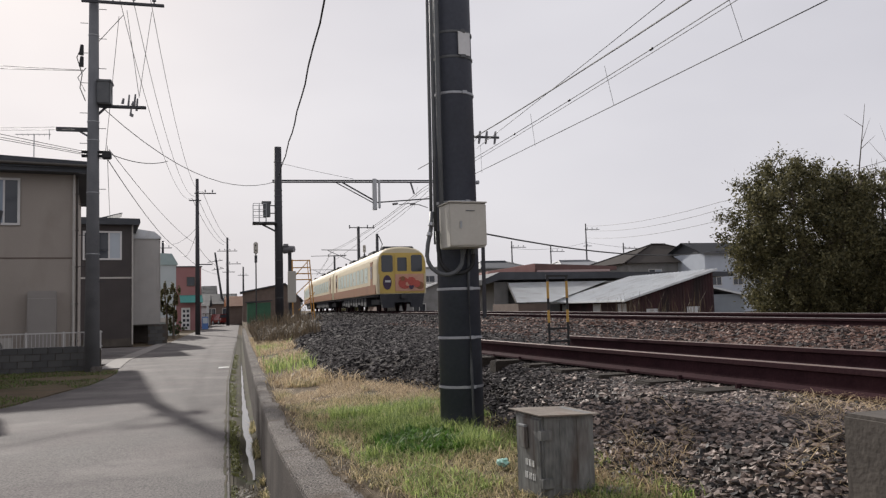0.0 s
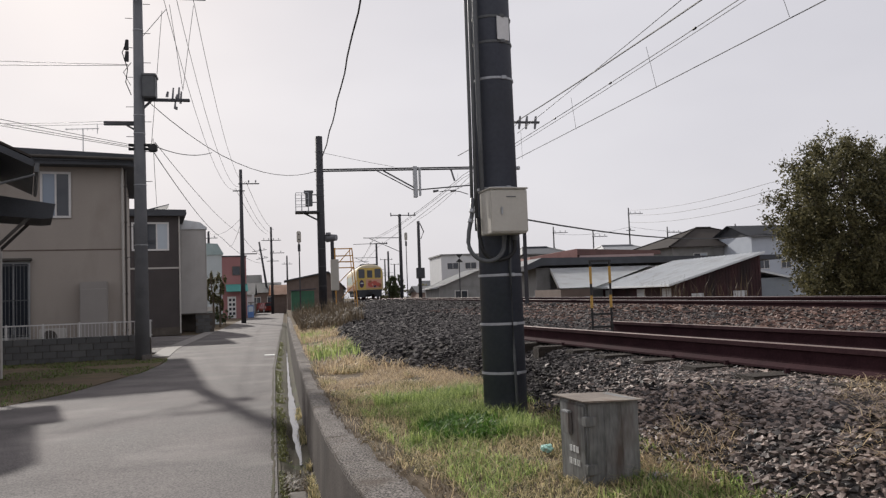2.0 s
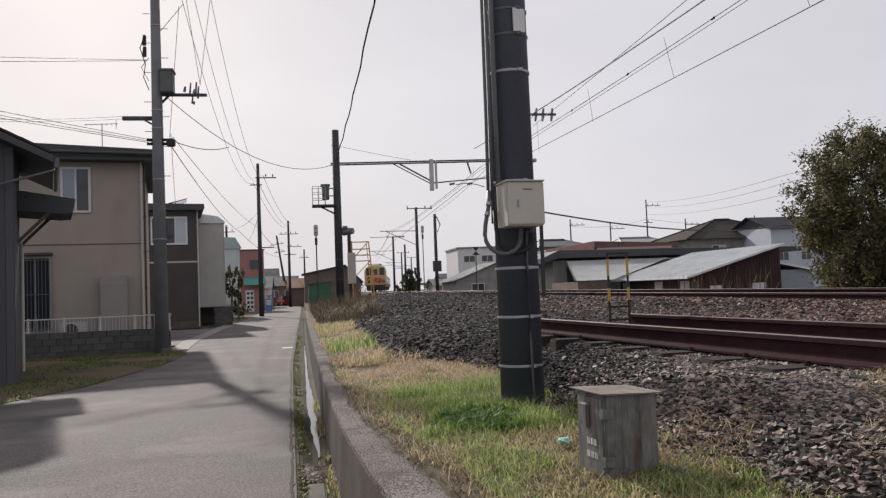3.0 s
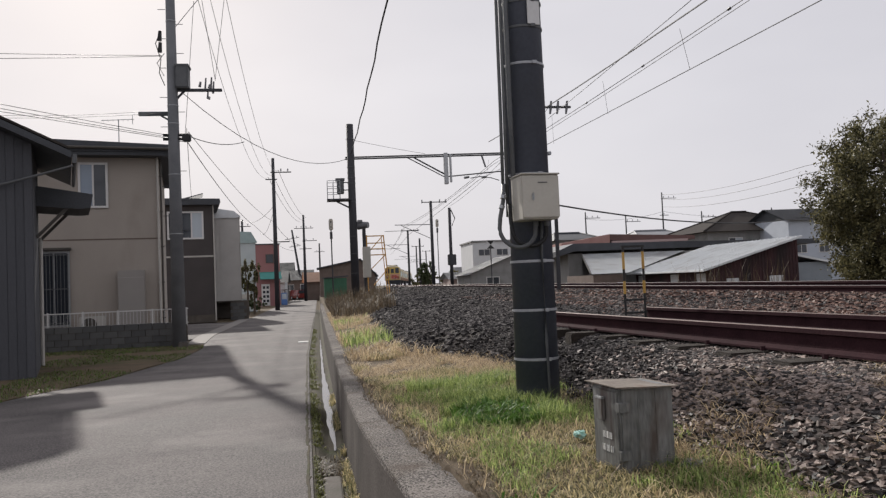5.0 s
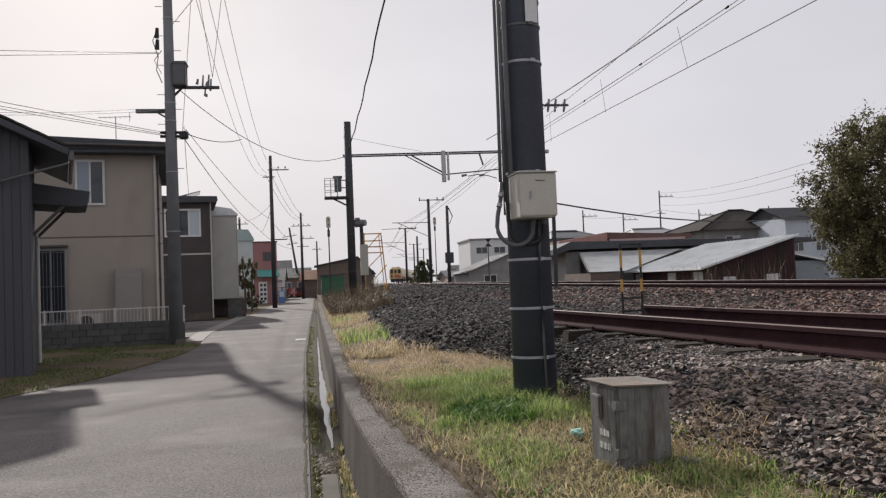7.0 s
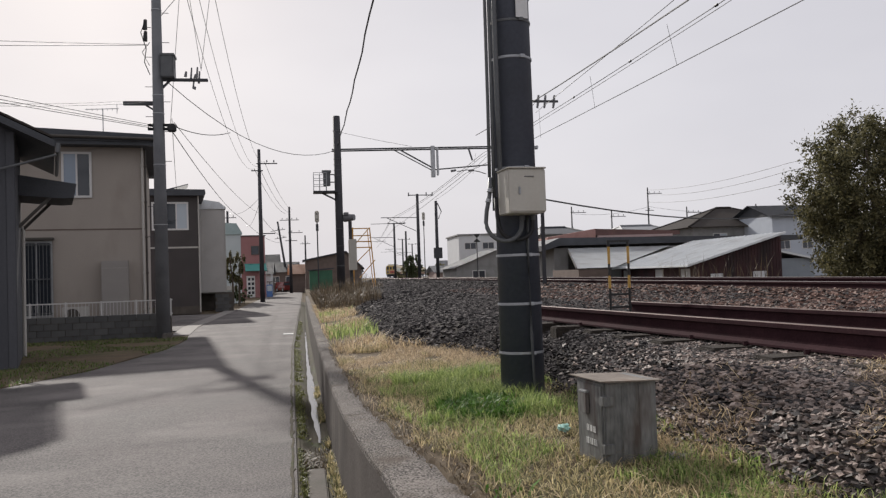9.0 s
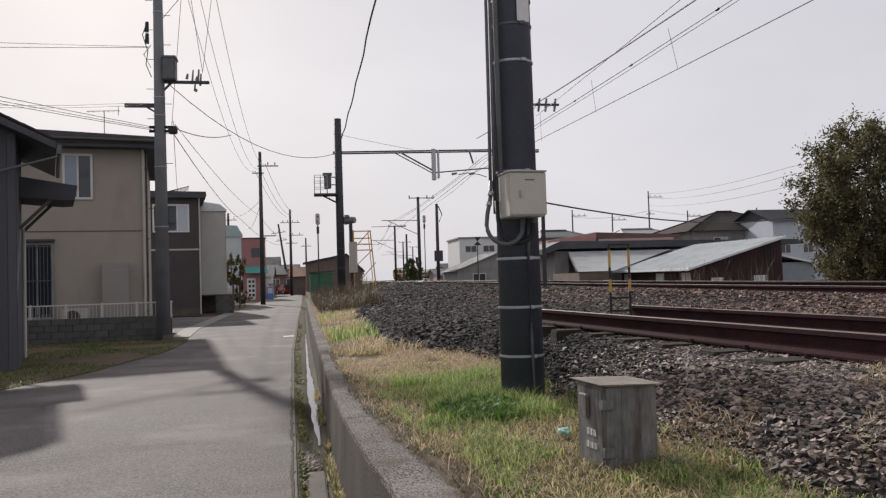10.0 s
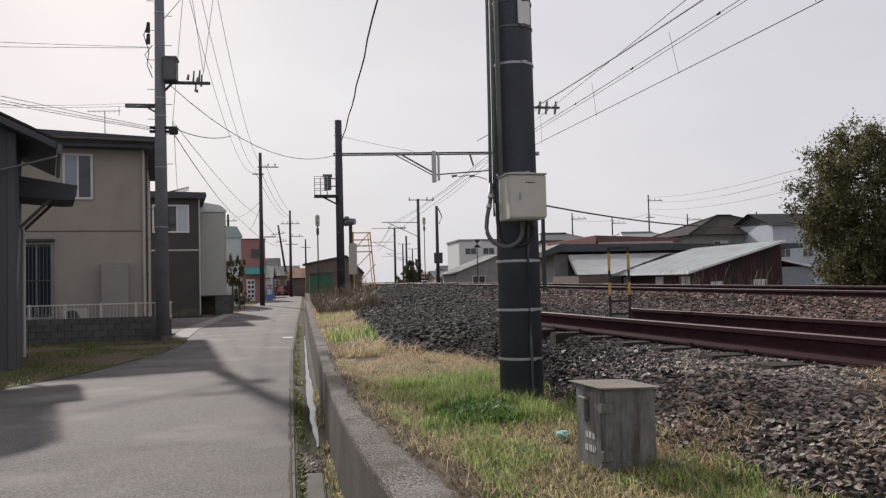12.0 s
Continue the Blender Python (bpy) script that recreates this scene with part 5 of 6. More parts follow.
def main_pole():
    t = thing("catenary_pole", pose(1.735, 6.15, 0.6), "dark coated railway pole with steel bands and cable pipes", "pole")
    r = lambda z: 0.176 - 0.0042 * z
    bm = B()
    rod(bm, (0, 0, -0.2), (0, 0, 9.0), 0.177, 0.138, 32)
    part("shaft", bm, POLE, t, smooth=True)
    for z in (0.36, 0.75, 1.14, 1.84, 2.74, 3.04, 3.25, 3.9, 4.6):
        bm = B()
        banded(bm, 0, 0, z, r(z) + 0.004)
        box(bm, (0.03, -r(z) - 0.016, z - 0.014), (0.07, -r(z) + 0.004, z + 0.014), 0.003)
        part("band", bm, BAND if z not in (3.04, 3.25) else CONDUIT, t, "thin steel strap")
    bm = B()
    tube(bm, [(-0.245, -0.12, 1.72), (-0.235, -0.11, 2.33), (-0.225, -0.1, 4.0), (-0.2, -0.08, 8.5)], 0.014, 8)
    tube(bm, [(-0.215, -0.12, 1.5), (-0.205, -0.12, 2.4), (-0.19, -0.1, 8.5)], 0.014, 8)
    tube(bm, [(-0.165, -0.15, 1.5), (-0.165, -0.145, 2.4), (-0.15, -0.125, 8.5)], 0.020, 8)
    part("conduit", bm, CONDUIT, t, "grey cable pipe strapped to the pole", smooth=True)
    bm = B()
    tube(bm, [(0.045, -0.188, -0.1), (0.035, -0.188, 0.5), (0.03, -0.184, 1.2), (0.04, -0.19, 1.5)], 0.011, 8)
    part("conduit", bm, CONDUIT, t, "grey cable pipe strapped to the pole", smooth=True)
    # pair of bent hoses under the box
    bm = B()
    arc = [(-0.245, -0.14, 1.76), (-0.262, -0.17, 1.62), (-0.298, -0.2, 1.49)] + [(-0.16 - 0.147 * math.cos(a), -0.2 - 0.03 * math.sin(a), 1.40 - 0.15 * math.sin(a)) for a in np.linspace(0.0, 2.75, 12)] + [(-0.018, -0.21, 1.40), (-0.015, -0.21, 1.5)]
    tube(bm, arc, 0.017, 10)
    part("hose", bm, CONDUIT, t, "bent flexible grey cable hose", smooth=True)
    bm = B()
    arc = [(-0.205, -0.14, 1.6), (-0.205, -0.17, 1.45)] + [(-0.06 - 0.14 * math.cos(a), -0.195, 1.38 - 0.12 * math.sin(a)) for a in np.linspace(0.1, 2.8, 10)] + [(0.076, -0.2, 1.42), (0.078, -0.2, 1.5)]
    tube(bm, arc, 0.017, 10)
    part("hose", bm, CABLE, t, "bent flexible dark cable hose", smooth=True)
    for z in (1.56, 1.64):
        bm = B()
        rod(bm, (-0.283 + (z - 1.56) * 0.2, -0.19, z), (-0.275 + (z - 1.56) * 0.2, -0.187, z + 0.025), 0.023, n=10)
        part("hose_collar", bm, STEEL, t)
    bm = B()
    bmesh.ops.create_cube(bm, size=1.0, matrix=Matrix.Translation((0.06, -0.165, 3.145)) @ pose(0, 0, 0, 0, 0, 20) @ Matrix.Diagonal((0.115, 0.008, 0.19, 1)))
    part("number_plate", bm, WHITE_PLATE, t, "blank white plate strapped to the pole")
    bm = B()
    for k, x in enumerate((-0.11, -0.075, -0.04, 0.0)):
        box(bm, (x - 0.009 - 0.03, -0.183, 1.505 if k else 1.50), (x + 0.009 - 0.03, -0.176, 1.53))
    for k, x in enumerate((-0.06, -0.03)):
        box(bm, (x - 0.009 - 0.04, -0.183, 1.715), (x + 0.009 - 0.04, -0.174, 1.74))
    part("painted_marks", bm, CHALK, t)
    bm = B()
    rod(bm, (0.135, -0.145, 2.0), (0.15, -0.16, 2.0), 0.016, n=10)
    part("stud", bm, BAND, t)
    b = thing("junction_box", pose(1.705, 5.90, 2.055, 0, 0, 4), "cream metal junction box fixed to a railway pole", "junction box")
    bm = B()
    box(bm, (-0.147, -0.14, 0.0), (0.147, 0.12, 0.345), 0.006)
    body = part("body", bm, BOX_PAINT, b)
    bm = B()
    box(bm, (-0.151, -0.152, 0.010), (0.151, -0.138, 0.338), 0.006)
    door = part("door", bm, BOX_PAINT, b)
    bm = B()
    box(bm, (-0.158, -0.163, 0.342), (0.158, 0.125, 0.354), 0.004)
    part("lid", bm, BOX_PAINT, b)
    bm = B()
    box(bm, (-0.072, -0.166, 0.14), (-0.054, -0.150, 0.205), 0.007)
    part("handle", bm, STEEL, door, "small chrome lever handle")
    bm = B()
    box(bm, (-0.02, -0.156, 0.278), (0.055, -0.151, 0.285))
    part("label_bar", bm, CONDUIT, door)
    for x in (0.02, 0.11):
        bm = B()
        rod(bm, (x, 0.04, -0.04), (x, 0.04, 0.004), 0.022, n=10)
        part("cable_gland", bm, CONDUIT, b)


def far_gantry():
    t = thing("catenary_pole", pose(1.73, 36, 0.5), "dark railway pole carrying a long steel arm over the track", "pole")
    bm = B()
    rod(bm, (0, 0, -0.3), (0, 0, 8.6), 0.19, 0.165, 20)
    part("shaft", bm, POLE_FAR, t, smooth=True)
    for z in (7.9, 6.6, 6.35, 6.1, 5.85, 5.0, 3.4, 2.6, 1.7):
        bm = B()
        banded(bm, 0, 0, z, 0.185)
        part("band", bm, CONDUIT, t)
    bm = B()
    for z in (6.98, 7.06):
        rod(bm, (-0.25, 0, z), (8.9, 0, z + 0.12), 0.035, n=8)
    arm = part("beam", bm, STEEL_DARK, t, "long steel cantilever beam")
    bm = B()
    beam(bm, (2.95, 0, 7.0), (4.55, 0, 6.1), 0.06, 0.06)
    beam(bm, (2.65, 0, 7.0), (4.45, 0, 6.02), 0.04, 0.04)
    part("brace", bm, STEEL_DARK, arm)
    bm = B()
    box(bm, (4.35, -0.1, 5.72), (4.55, 0.1, 7.2), 0.02)
    box(bm, (4.62, -0.08, 5.80), (4.72, 0.08, 7.15), 0.02)
    part("drop_post", bm, STEEL, arm)
    bm = B()
    rod(bm, (4.55, 0, 6.08), (7.1, 0, 6.28), 0.03, n=8)
    tube(bm, [(5.6, 0, 5.98), (6.1, 0, 6.05), (6.6, 0, 5.98), (7.0, 0, 5.85)], 0.02, 6)
    part("steady_arm", bm, STEEL_DARK, arm)
    bm = B()
    for x in (5.3, 6.15):
        rod(bm, (x, 0, 6.0), (x + 0.25, 0, 6.04), 0.06, 0.05, n=10)
    rod(bm, (6.2, 0, 7.05), (6.36, 0, 6.5), 0.045, n=8)
    part("insulator", bm, INSULATOR, arm)
    # platform and instrument on the lane side
    bm = B()
    box(bm, (-1.15, -0.4, 5.05), (-0.1, 0.4, 5.12))
    beam(bm, (-0.75, 0, 5.05), (-0.12, 0, 4.72), 0.07, 0.07)
    plat = part("platform", bm, STEEL_DARK, t, "small steel service platform")
    bm = B()
    for x in (-1.12, -0.85, -0.55):
        for y in (-0.38, 0.38):
            rod(bm, (x, y, 5.12), (x, y, 5.95), 0.014, n=6)
    for z in (5.4, 5.68, 5.95):
        for y in (-0.38, 0.38):
            rod(bm, (-1.12, y, z), (-0.55, y, z), 0.012, n=6)
        rod(bm, (-1.12, -0.38, z), (-1.12, 0.38, z), 0.012, n=6)
    part("guard_rail", bm, STEEL, plat)
    bm = B()
    box(bm, (-0.68, -0.18, 5.38), (-0.36, 0.18, 6.06), 0.02)
    box(bm, (-0.74, -0.2, 5.98), (-0.32, 0.2, 6.08), 0.01)
    part("instrument_box", bm, CONDUIT, t)
    bm = B()
    for z in (5.55, 5.9):
        rod(bm, (-0.36, 0, z), (-0.1, 0, z), 0.025, n=6)
    part("bracket", bm, STEEL_DARK, t)
    bm = B()
    box(bm, (0.2, -0.15, 4.02), (0.42, 0.15, 4.14), 0.01)
    bmesh.ops.create_cone(bm, cap_ends=True, segments=14, radius1=0.2, radius2=0.14, depth=0.5, matrix=pose(0.46, 0, 3.9, 90, 0, 60))
    part("loudspeaker", bm, INSULATOR, t, "grey horn loudspeaker")
    b = thing("signal_cabinet", pose(2.45, 38, 0.8), "tall white trackside cabinet on a dark post", "cabinet")
    bm = B()
    box(bm, (-0.22, -0.15, 1.2), (0.16, 0.15, 2.7), 0.02)
    part("body", bm, BOX_PAINT, b)
    bm = B()
    rod(bm, (-0.1, 0.25, -0.3), (-0.1, 0.25, 3.7), 0.09, n=10)
    part("post", bm, POLE_FAR, b)
    # second leg across the track
    t = thing("catenary_pole", pose(10.5, 36, 0.3), "slim dark railway pole across the track", "pole")
    bm = B()
    rod(bm, (0, 0, -0.3), (0, 0, 9.75), 0.15, 0.12, 12)
    part("shaft", bm, POLE_FAR, t, smooth=True)
    bm = B()
    box(bm, (-0.5, -0.05, 9.5), (1.95, 0.05, 9.6))
    arm = part("crossarm", bm, STEEL_DARK, t)
    for x in (0.95, 1.3, 1.75):
        for a, b in (((x, 0, 9.58), (x + 0.04, 0, 9.85)), ((x, 0, 9.52), (x - 0.05, 0, 9.22))):
            bm = B()
            rod(bm, a, b, 0.07, 0.05, n=8)
            part("insulator", bm, INSULATOR, arm)


def utility_pole(x, y, h, r, label, base=0.0, arms=(), lean=0.0, extra=None):
    t = thing("utility_pole", pose(x, y, base, 0, lean, 0), label, "utility pole")
    bm = B()
    rod(bm, (0, 0, -0.2), (0, 0, h), r, r * 0.62, 16)
    part("shaft", bm, POLE_CONC if extra else POLE_FAR, t, smooth=True)
    for z, x0, x1, pins in arms:
        bm = B()
        box(bm, (x0, -r - 0.09, z - 0.04), (x1, -r - 0.01, z + 0.04), 0.006)
        arm = part("crossarm", bm, STEEL_DARK, t)
        for k in range(pins):
            u = x0 + (x1 - x0) * (k + 0.5) / pins
            bm = B()
            rod(bm, (u, -r - 0.05, z + 0.04), (u, -r - 0.05, z + 0.12), 0.02, n=6)
            rod(bm, (u, -r - 0.05, z + 0.12), (u, -r - 0.05, z + 0.28), 0.06, 0.04, n=8)
            part("insulator", bm, INSULATOR, arm)
    return t


def near_utility_pole():
    t = utility_pole(-4.13, 24.4, 11.6, 0.21, "grey concrete utility pole with a transformer and crossarms", arms=((10.85, -0.3, 2.0, 4),), extra=True)
    bm = B()
    box(bm, (0.13, -0.28, 7.80), (0.50, 0.22, 8.48), 0.03)
    tr = part("transformer", bm, CONDUIT, t, "grey boxy transformer")
    bm = B()
    box(bm, (0.11, -0.3, 8.45), (0.53, 0.24, 8.52), 0.01)
    part("lid", bm, CONDUIT, tr)
    bm = B()
    box(bm, (0.0, -0.06, 7.74), (1.46, 0.06, 7.82), 0.01)
    beam(bm, (0.05, 0, 7.45), (0.35, 0, 7.76), 0.06, 0.06)
    arm = part("crossarm", bm, STEEL_DARK, t)
    for x, z0, z1, r in ((0.80, 7.88, 8.04, 0.045), (0.96, 7.80, 8.16, 0.032), (1.02, 7.52, 7.80, 0.03), (1.13, 7.84, 8.18, 0.035), (1.19, 7.68, 8.05, 0.035), (1.05, 7.5, 7.58, 0.05), (1.08, 7.84, 7.96, 0.05)):
        bm = B()
        rod(bm, (x, 0, z0), (x + 0.03, 0, z1), r, r * 0.7, n=8)
        part("insulator", bm, INSULATOR, arm)
    bm = B()
    box(bm, (-1.0, -0.05, 7.0), (0.05, 0.05, 7.12), 0.01)
    beam(bm, (-0.35, 0, 7.0), (-0.1, 0, 6.85), 0.05, 0.05)
    part("side_arm", bm, STEEL_DARK, t)
    bm = B()
    for z in (6.28, 6.4):
        rod(bm, (-0.3, -0.05, z), (0.45, -0.05, z), 0.05, n=8)
    box(bm, (0.25, -0.12, 6.2), (0.5, 0.1, 6.42), 0.03)
    part("cable_joint", bm, CABLE, t)
    bm = B()
    for z in (9.15, 9.5):
        rod(bm, (-0.34, 0, z - 0.2), (-0.32, 0, z + 0.1), 0.07, 0.05, n=8)
    tube(bm, [(-0.3, -0.05, 9.6), (-0.45, -0.05, 9.2), (-0.3, -0.05, 8.7), (-0.36, -0.05, 8.3), (-0.2, -0.1, 7.9)], 0.014, 5)
    tube(bm, [(-0.2, -0.05, 8.9), (-0.42, -0.05, 8.6), (-0.22, -0.05, 8.2)], 0.012, 5)
    part("jumper_cable", bm, CABLE, t)
    for z in np.arange(2.6, 11.0, 0.45):
        bm = B()
        s = 1 if int(z / 0.45) % 2 else -1
        rod(bm, (s * 0.15, -0.05, z), (s * 0.36, -0.05, z), 0.010, n=5)
        part("step_bolt", bm, STEEL_DARK, t)
    for z in (7.3, 6.75, 5.2, 9.9, 3.4):
        bm = B()
        banded(bm, 0, 0, z, 0.21 - 0.0069 * z + 0.008)
        part("band", bm, STEEL, t)
    f = thing("pole_foot_block", pose(-3.98, 24.2, 0.0), "small grey concrete block at a pole foot", "block")
    bm = B()
    box(bm, (-0.14, -0.12, -0.03), (0.14, 0.12, 0.17), 0.03)
    part("body", bm, CONCRETE, f)


def wire(points, r=0.011, label="thin black overhead wire between poles", group="overhead wires", mat=CABLE):
    bm = B()
    tube(bm, points, r, 5)
    return tagged(part("overhead_wire", bm, mat), label, "wire", group)


def chain(a, b, drop, r=0.011, n=12):
    return wire(sag(a, b, drop, n), r)


def wires():
    # along the lane, from pole to pole
    for x0, x1, z1, d in ((-3.42, -3.48, 10.4, 1.2), (-3.04, -3.13, 10.6, 1.15), (-2.54, -2.7, 10.95, 1.1)):
        chain((x0, 24.3, 11.1), (x1, 62, z1), d + 0.65, 0.009)
        chain((x0, 24.3, 11.1), (x0 - 0.3, -6, 11.1), 0.5, 0.012)
        chain((x1, 62, z1), (x1 + 1.6, 100, z1 - 0.4), 0.7, 0.016)
    chain((-3.2, 24.3, 10.7), (-2.85, 24.3, 8.05), 0.0, 0.008, 4)
    chain((-2.5, 24.3, 10.7), (-2.85, 24.3, 8.1), 0.0, 0.008, 4)
    chain((-3.42, 24.3, 10.5), (-3.78, 24.3, 6.4), 0.0, 0.008, 4)
    chain((-4.1, 24.4, 9.6), (-3.3, 24.4, 10.6), 0.0, 0.01, 3)
    chain((-3.86, 24.4, 7.72), (1.6, 36, 7.5), 0.95, 0.012)
    chain((-3.71, 24.4, 6.38), (-2.7, 32, 7.6), 0.18, 0.014)
    chain((-3.8, 24.4, 6.3), (-4.6, 62, 6.6), 0.35, 0.014)
    chain((-3.7, 24.4, 6.5), (-3.2, 62, 6.9), 0.35, 0.010)
    chain((-3.75, 24.4, 6.6), (-6.6, 44, 6.7), 0.25, 0.010)
    chain((-4.42, 24.4, 8.83), (-16, 11.1, 4.9), 0.1, 0.009)
    chain((-4.42, 24.4, 8.85), (-16, 11.1, 5.3), 0.1, 0.008)
    for z0, z1 in ((6.31, 6.15), (6.35, 6.30), (6.4, 6.55)):
        chain((-4.28, 24.4, z0), (-15, 7.3, z1 - 0.3), 0.12, 0.009)
    chain((-4.2, 24.4, 7.1), (-14, 19, 6.3), 0.3, 0.006)
    chain((-5.1, 24.3, 7.1), (-14, 21, 6.9), 0.3, 0.006)
    chain((-4.6, 62, 6.6), (-2.6, 100, 6.4), 0.5, 0.016)
    chain((-3.2, 62, 6.9), (-2.0, 100, 7.2), 0.5, 0.016)
    chain((-3.0, 62, 8.3), (-8.3, 90, 9.6), 0.8, 0.014)
    chain((-3.2, 62, 7.6), (-7.5, 110, 9.5), 0.8, 0.016)
    # along the railway
    wire([(1.76, 36, 7.75)] + [Vector((1.75 + 0.02 * math.sin(k * 1.9), 36 - k * 1.36, 7.75 + 1.05 * (k / 22) ** 1.6 - 0.35 * math.sin(math.pi * k / 22))) for k in range(1, 22)] + [(1.72, 6.2, 9.3)], 0.022, "twisted black cable between railway poles")
    chain((1.9, 36, 8.35), (5.2, 36, 7.68), 0.02, 0.008)
    chain((8.3, -14, 7.4), (8.3, 36, 8.2), 0.575, 0.018)
    for x, z0, z1, d, r in ((8.55, 7.2, 7.3, 0.3, 0.010), (8.45, 7.0, 7.1, 0.25, 0.008)):
        chain((x, -14, z0), (x, 36, z1), d, r)
        for k in range(5):
            y = 6.0 + 4.3 * k
            u = (y + 14) / 50
            bm = B()
            rod(bm, (x, y - 0.05, z0 + (z1 - z0) * u - 4 * d * u * (1 - u)), (x, y + 0.05, z0 + (z1 - z0) * u - 4 * d * u * (1 - u)), 0.028, n=8)
            if r > 0.009:
                tagged(part("wire_clamp", bm, CABLE), "small dark clamp on an overhead wire", "clamp", "wire clamps")
            else:
                bm.free()
        chain((x, 36, z1), (track_x(75) - 0.2, 75, z1), d, r * 1.3)
        chain((track_x(75) - 0.2, 75, z1), (track_x(125), 125, z1), d, r * 1.6)
    chain((9.7, -10, 6.08), (7.7, 36, 6.36), 0.03, 0.010)
    chain((7.7, 36, 6.36), (track_x(75) + 0.2, 75, 6.42), 0.05, 0.013)
    chain((track_x(75) + 0.2, 75, 6.42), (track_x(125), 125, 6.42), 0.05, 0.016)
    for k in range(9):
        y = -2 + k * 4.6
        chain((8.3 + (19 - y) * 0.02, y, 7.15), (8.45 + (19 - y) * 0.04, y, 6.2), 0.0, 0.005, 2)
    chain((11.3, 36, 9.3), (10.9, -14, 10.9), 0.2, 0.012)
    chain((11.4, 36, 9.9), (13.0, 75, 9.0), 0.5, 0.013)
    # slack cable on low poles across the track
    chain((7.0, 22, 3.74), (27.0, 40, 4.40), 0.42, 0.026)
    chain((27.0, 40, 4.40), (42, 44, 5.4), 0.5, 0.026)
    for z0, z1, d in ((10.6, 8.2, 0.6), (11.2, 8.75, 0.5), (9.6, 7.4, 0.5)):
        chain((44.7, 95, z0 + 0.6), (34.4, 50, z1), d, 0.018)
        chain((34.4, 50, z1), (30, 20, z1), 0.4, 0.016)
    for a, b, d in (((44.7, 95, 9.6), (34.1, 95, 8.9), 0.5), ((44.7, 95, 9.6), (60, 95, 8.9), 0.5)):
        chain(a, b, d, 0.016)


def trackside():
    t = thing("cable_post", pose(6.98, 22, 0.9), "slim dark post holding a slack cable", "post")
    bm = B()
    rod(bm, (0, 0, -0.3), (0.02, 0, 3.1), 0.065, 0.055, 10)
    part("shaft", bm, POLE_FAR, t)
    bm = B()
    banded(bm, 0.02, 0, 2.95, 0.07)
    part("band", bm, STEEL, t)
    # catenary poles further along
    for x, y, h, mast in ((11.2, 75, 8.6, 1), (12.5, 72, 7.6, 2), (13.2, 112, 8.4, 1), (15.4, 116, 7.4, 0), (20.5, 160, 8.4, 1), (26, 185, 8.4, 1)):
        t = thing("catenary_pole", pose(x, y, 1.0), "dark railway pole beside the track", "pole", group="far railway poles")
        bm = B()
        rod(bm, (0, 0, -0.6), (0, 0, h), 0.17, 0.14, 12)
        part("shaft", bm, POLE_FAR, t, smooth=True)
        if mast == 1:
            bm = B()
            rod(bm, (-0.9, 0, h - 0.1), (1.6, 0, h - 0.12), 0.045, n=6)
            arm = part("crossarm", bm, STEEL_DARK, t)
            for u in (0.9, 1.5, -0.85):
                bm = B()
                rod(bm, (u, 0, h - 0.2), (u, 0, h + 0.15), 0.06, n=6)
                part("insulator", bm, INSULATOR, arm)
            bm = B()
            rod(bm, (0, 0, 6.3), (-3.6, 0, 6.35), 0.035, n=6)
            rod(bm, (0, 0, 4.9), (-3.0, 0, 6.3), 0.03, n=6)
            rod(bm, (-1.2, 0, 5.8), (-4.6, 0, 5.75), 0.025, n=6)
            part("bracket_arm", bm, STEEL_DARK, t)
        if mast == 2:
            bm = B()
            box(bm, (-0.32, -0.2, 2.2), (0.45, 0.2, 3.2), 0.03)
            part("relay_box", bm, STEEL_DARK, t)
            bm = B()
            tube(bm, [(0.15, 0, 7.4), (0.5, 0, 6.6), (0.2, 0, 5.9)], 0.05, 6)
            part("jumper_cable", bm, CABLE, t)
    for x, y, base, top in ((0.95, 48, 0.7, 5.0), (10.97, 70, 0.9, 6.4)):
        t = thing("signal_mast", pose(x, y, base), "slim mast with a pale upright signal head", "signal")
        bm = B()
        rod(bm, (0, 0, -0.3), (0, 0, top), 0.045, 0.035, 8)
        part("mast", bm, STEEL_DARK, t)
        bm = B()
        box(bm, (-0.13, -0.12, top - 0.62), (0.13, 0.12, top + 0.08), 0.05)
        head = part("signal_head", bm, BOX_PAINT, t)
        bm = B()
        for k in range(2):
            rod(bm, (0, -0.13, top - 0.42 + k * 0.3), (0, -0.15, top - 0.42 + k * 0.3), 0.04, n=10)
        part("lens_hood", bm, BLACK, head)
        bm = B()
        box(bm, (-0.08, -0.08, top - 1.15), (0.08, 0.08, top - 0.72), 0.01)
        part("junction", bm, STEEL_DARK, t)
    # hourglass board
    t = thing("track_sign", pose(10.2, 45, 0.5), "black and white hourglass track sign on a thin post", "sign")
    bm = B()
    rod(bm, (0, 0, -0.2), (0, 0, 3.4), 0.03, n=8)
    part("post", bm, STEEL_DARK, t)
    bm = B()
    box(bm, (-0.23, -0.05, 2.98), (0.23, -0.03, 3.46), 0.004)
    board = part("board", bm, WHITE_PLATE, t)
    for s in (1, -1):
        bm = B()
        v = [bm.verts.new(p) for p in ((-0.23, -0.056, 3.22 + s * 0.24), (0.23, -0.056, 3.22 + s * 0.24), (0, -0.056, 3.22))]
        bm.faces.new(v if s < 0 else v[::-1])
        part("triangle", bm, BLACK, board)
    # yellow frame of the footbridge gate
    t = thing("steel_frame", pose(2.9, 46, 0.9), "rusty orange steel ladder frame beside the track", "frame")
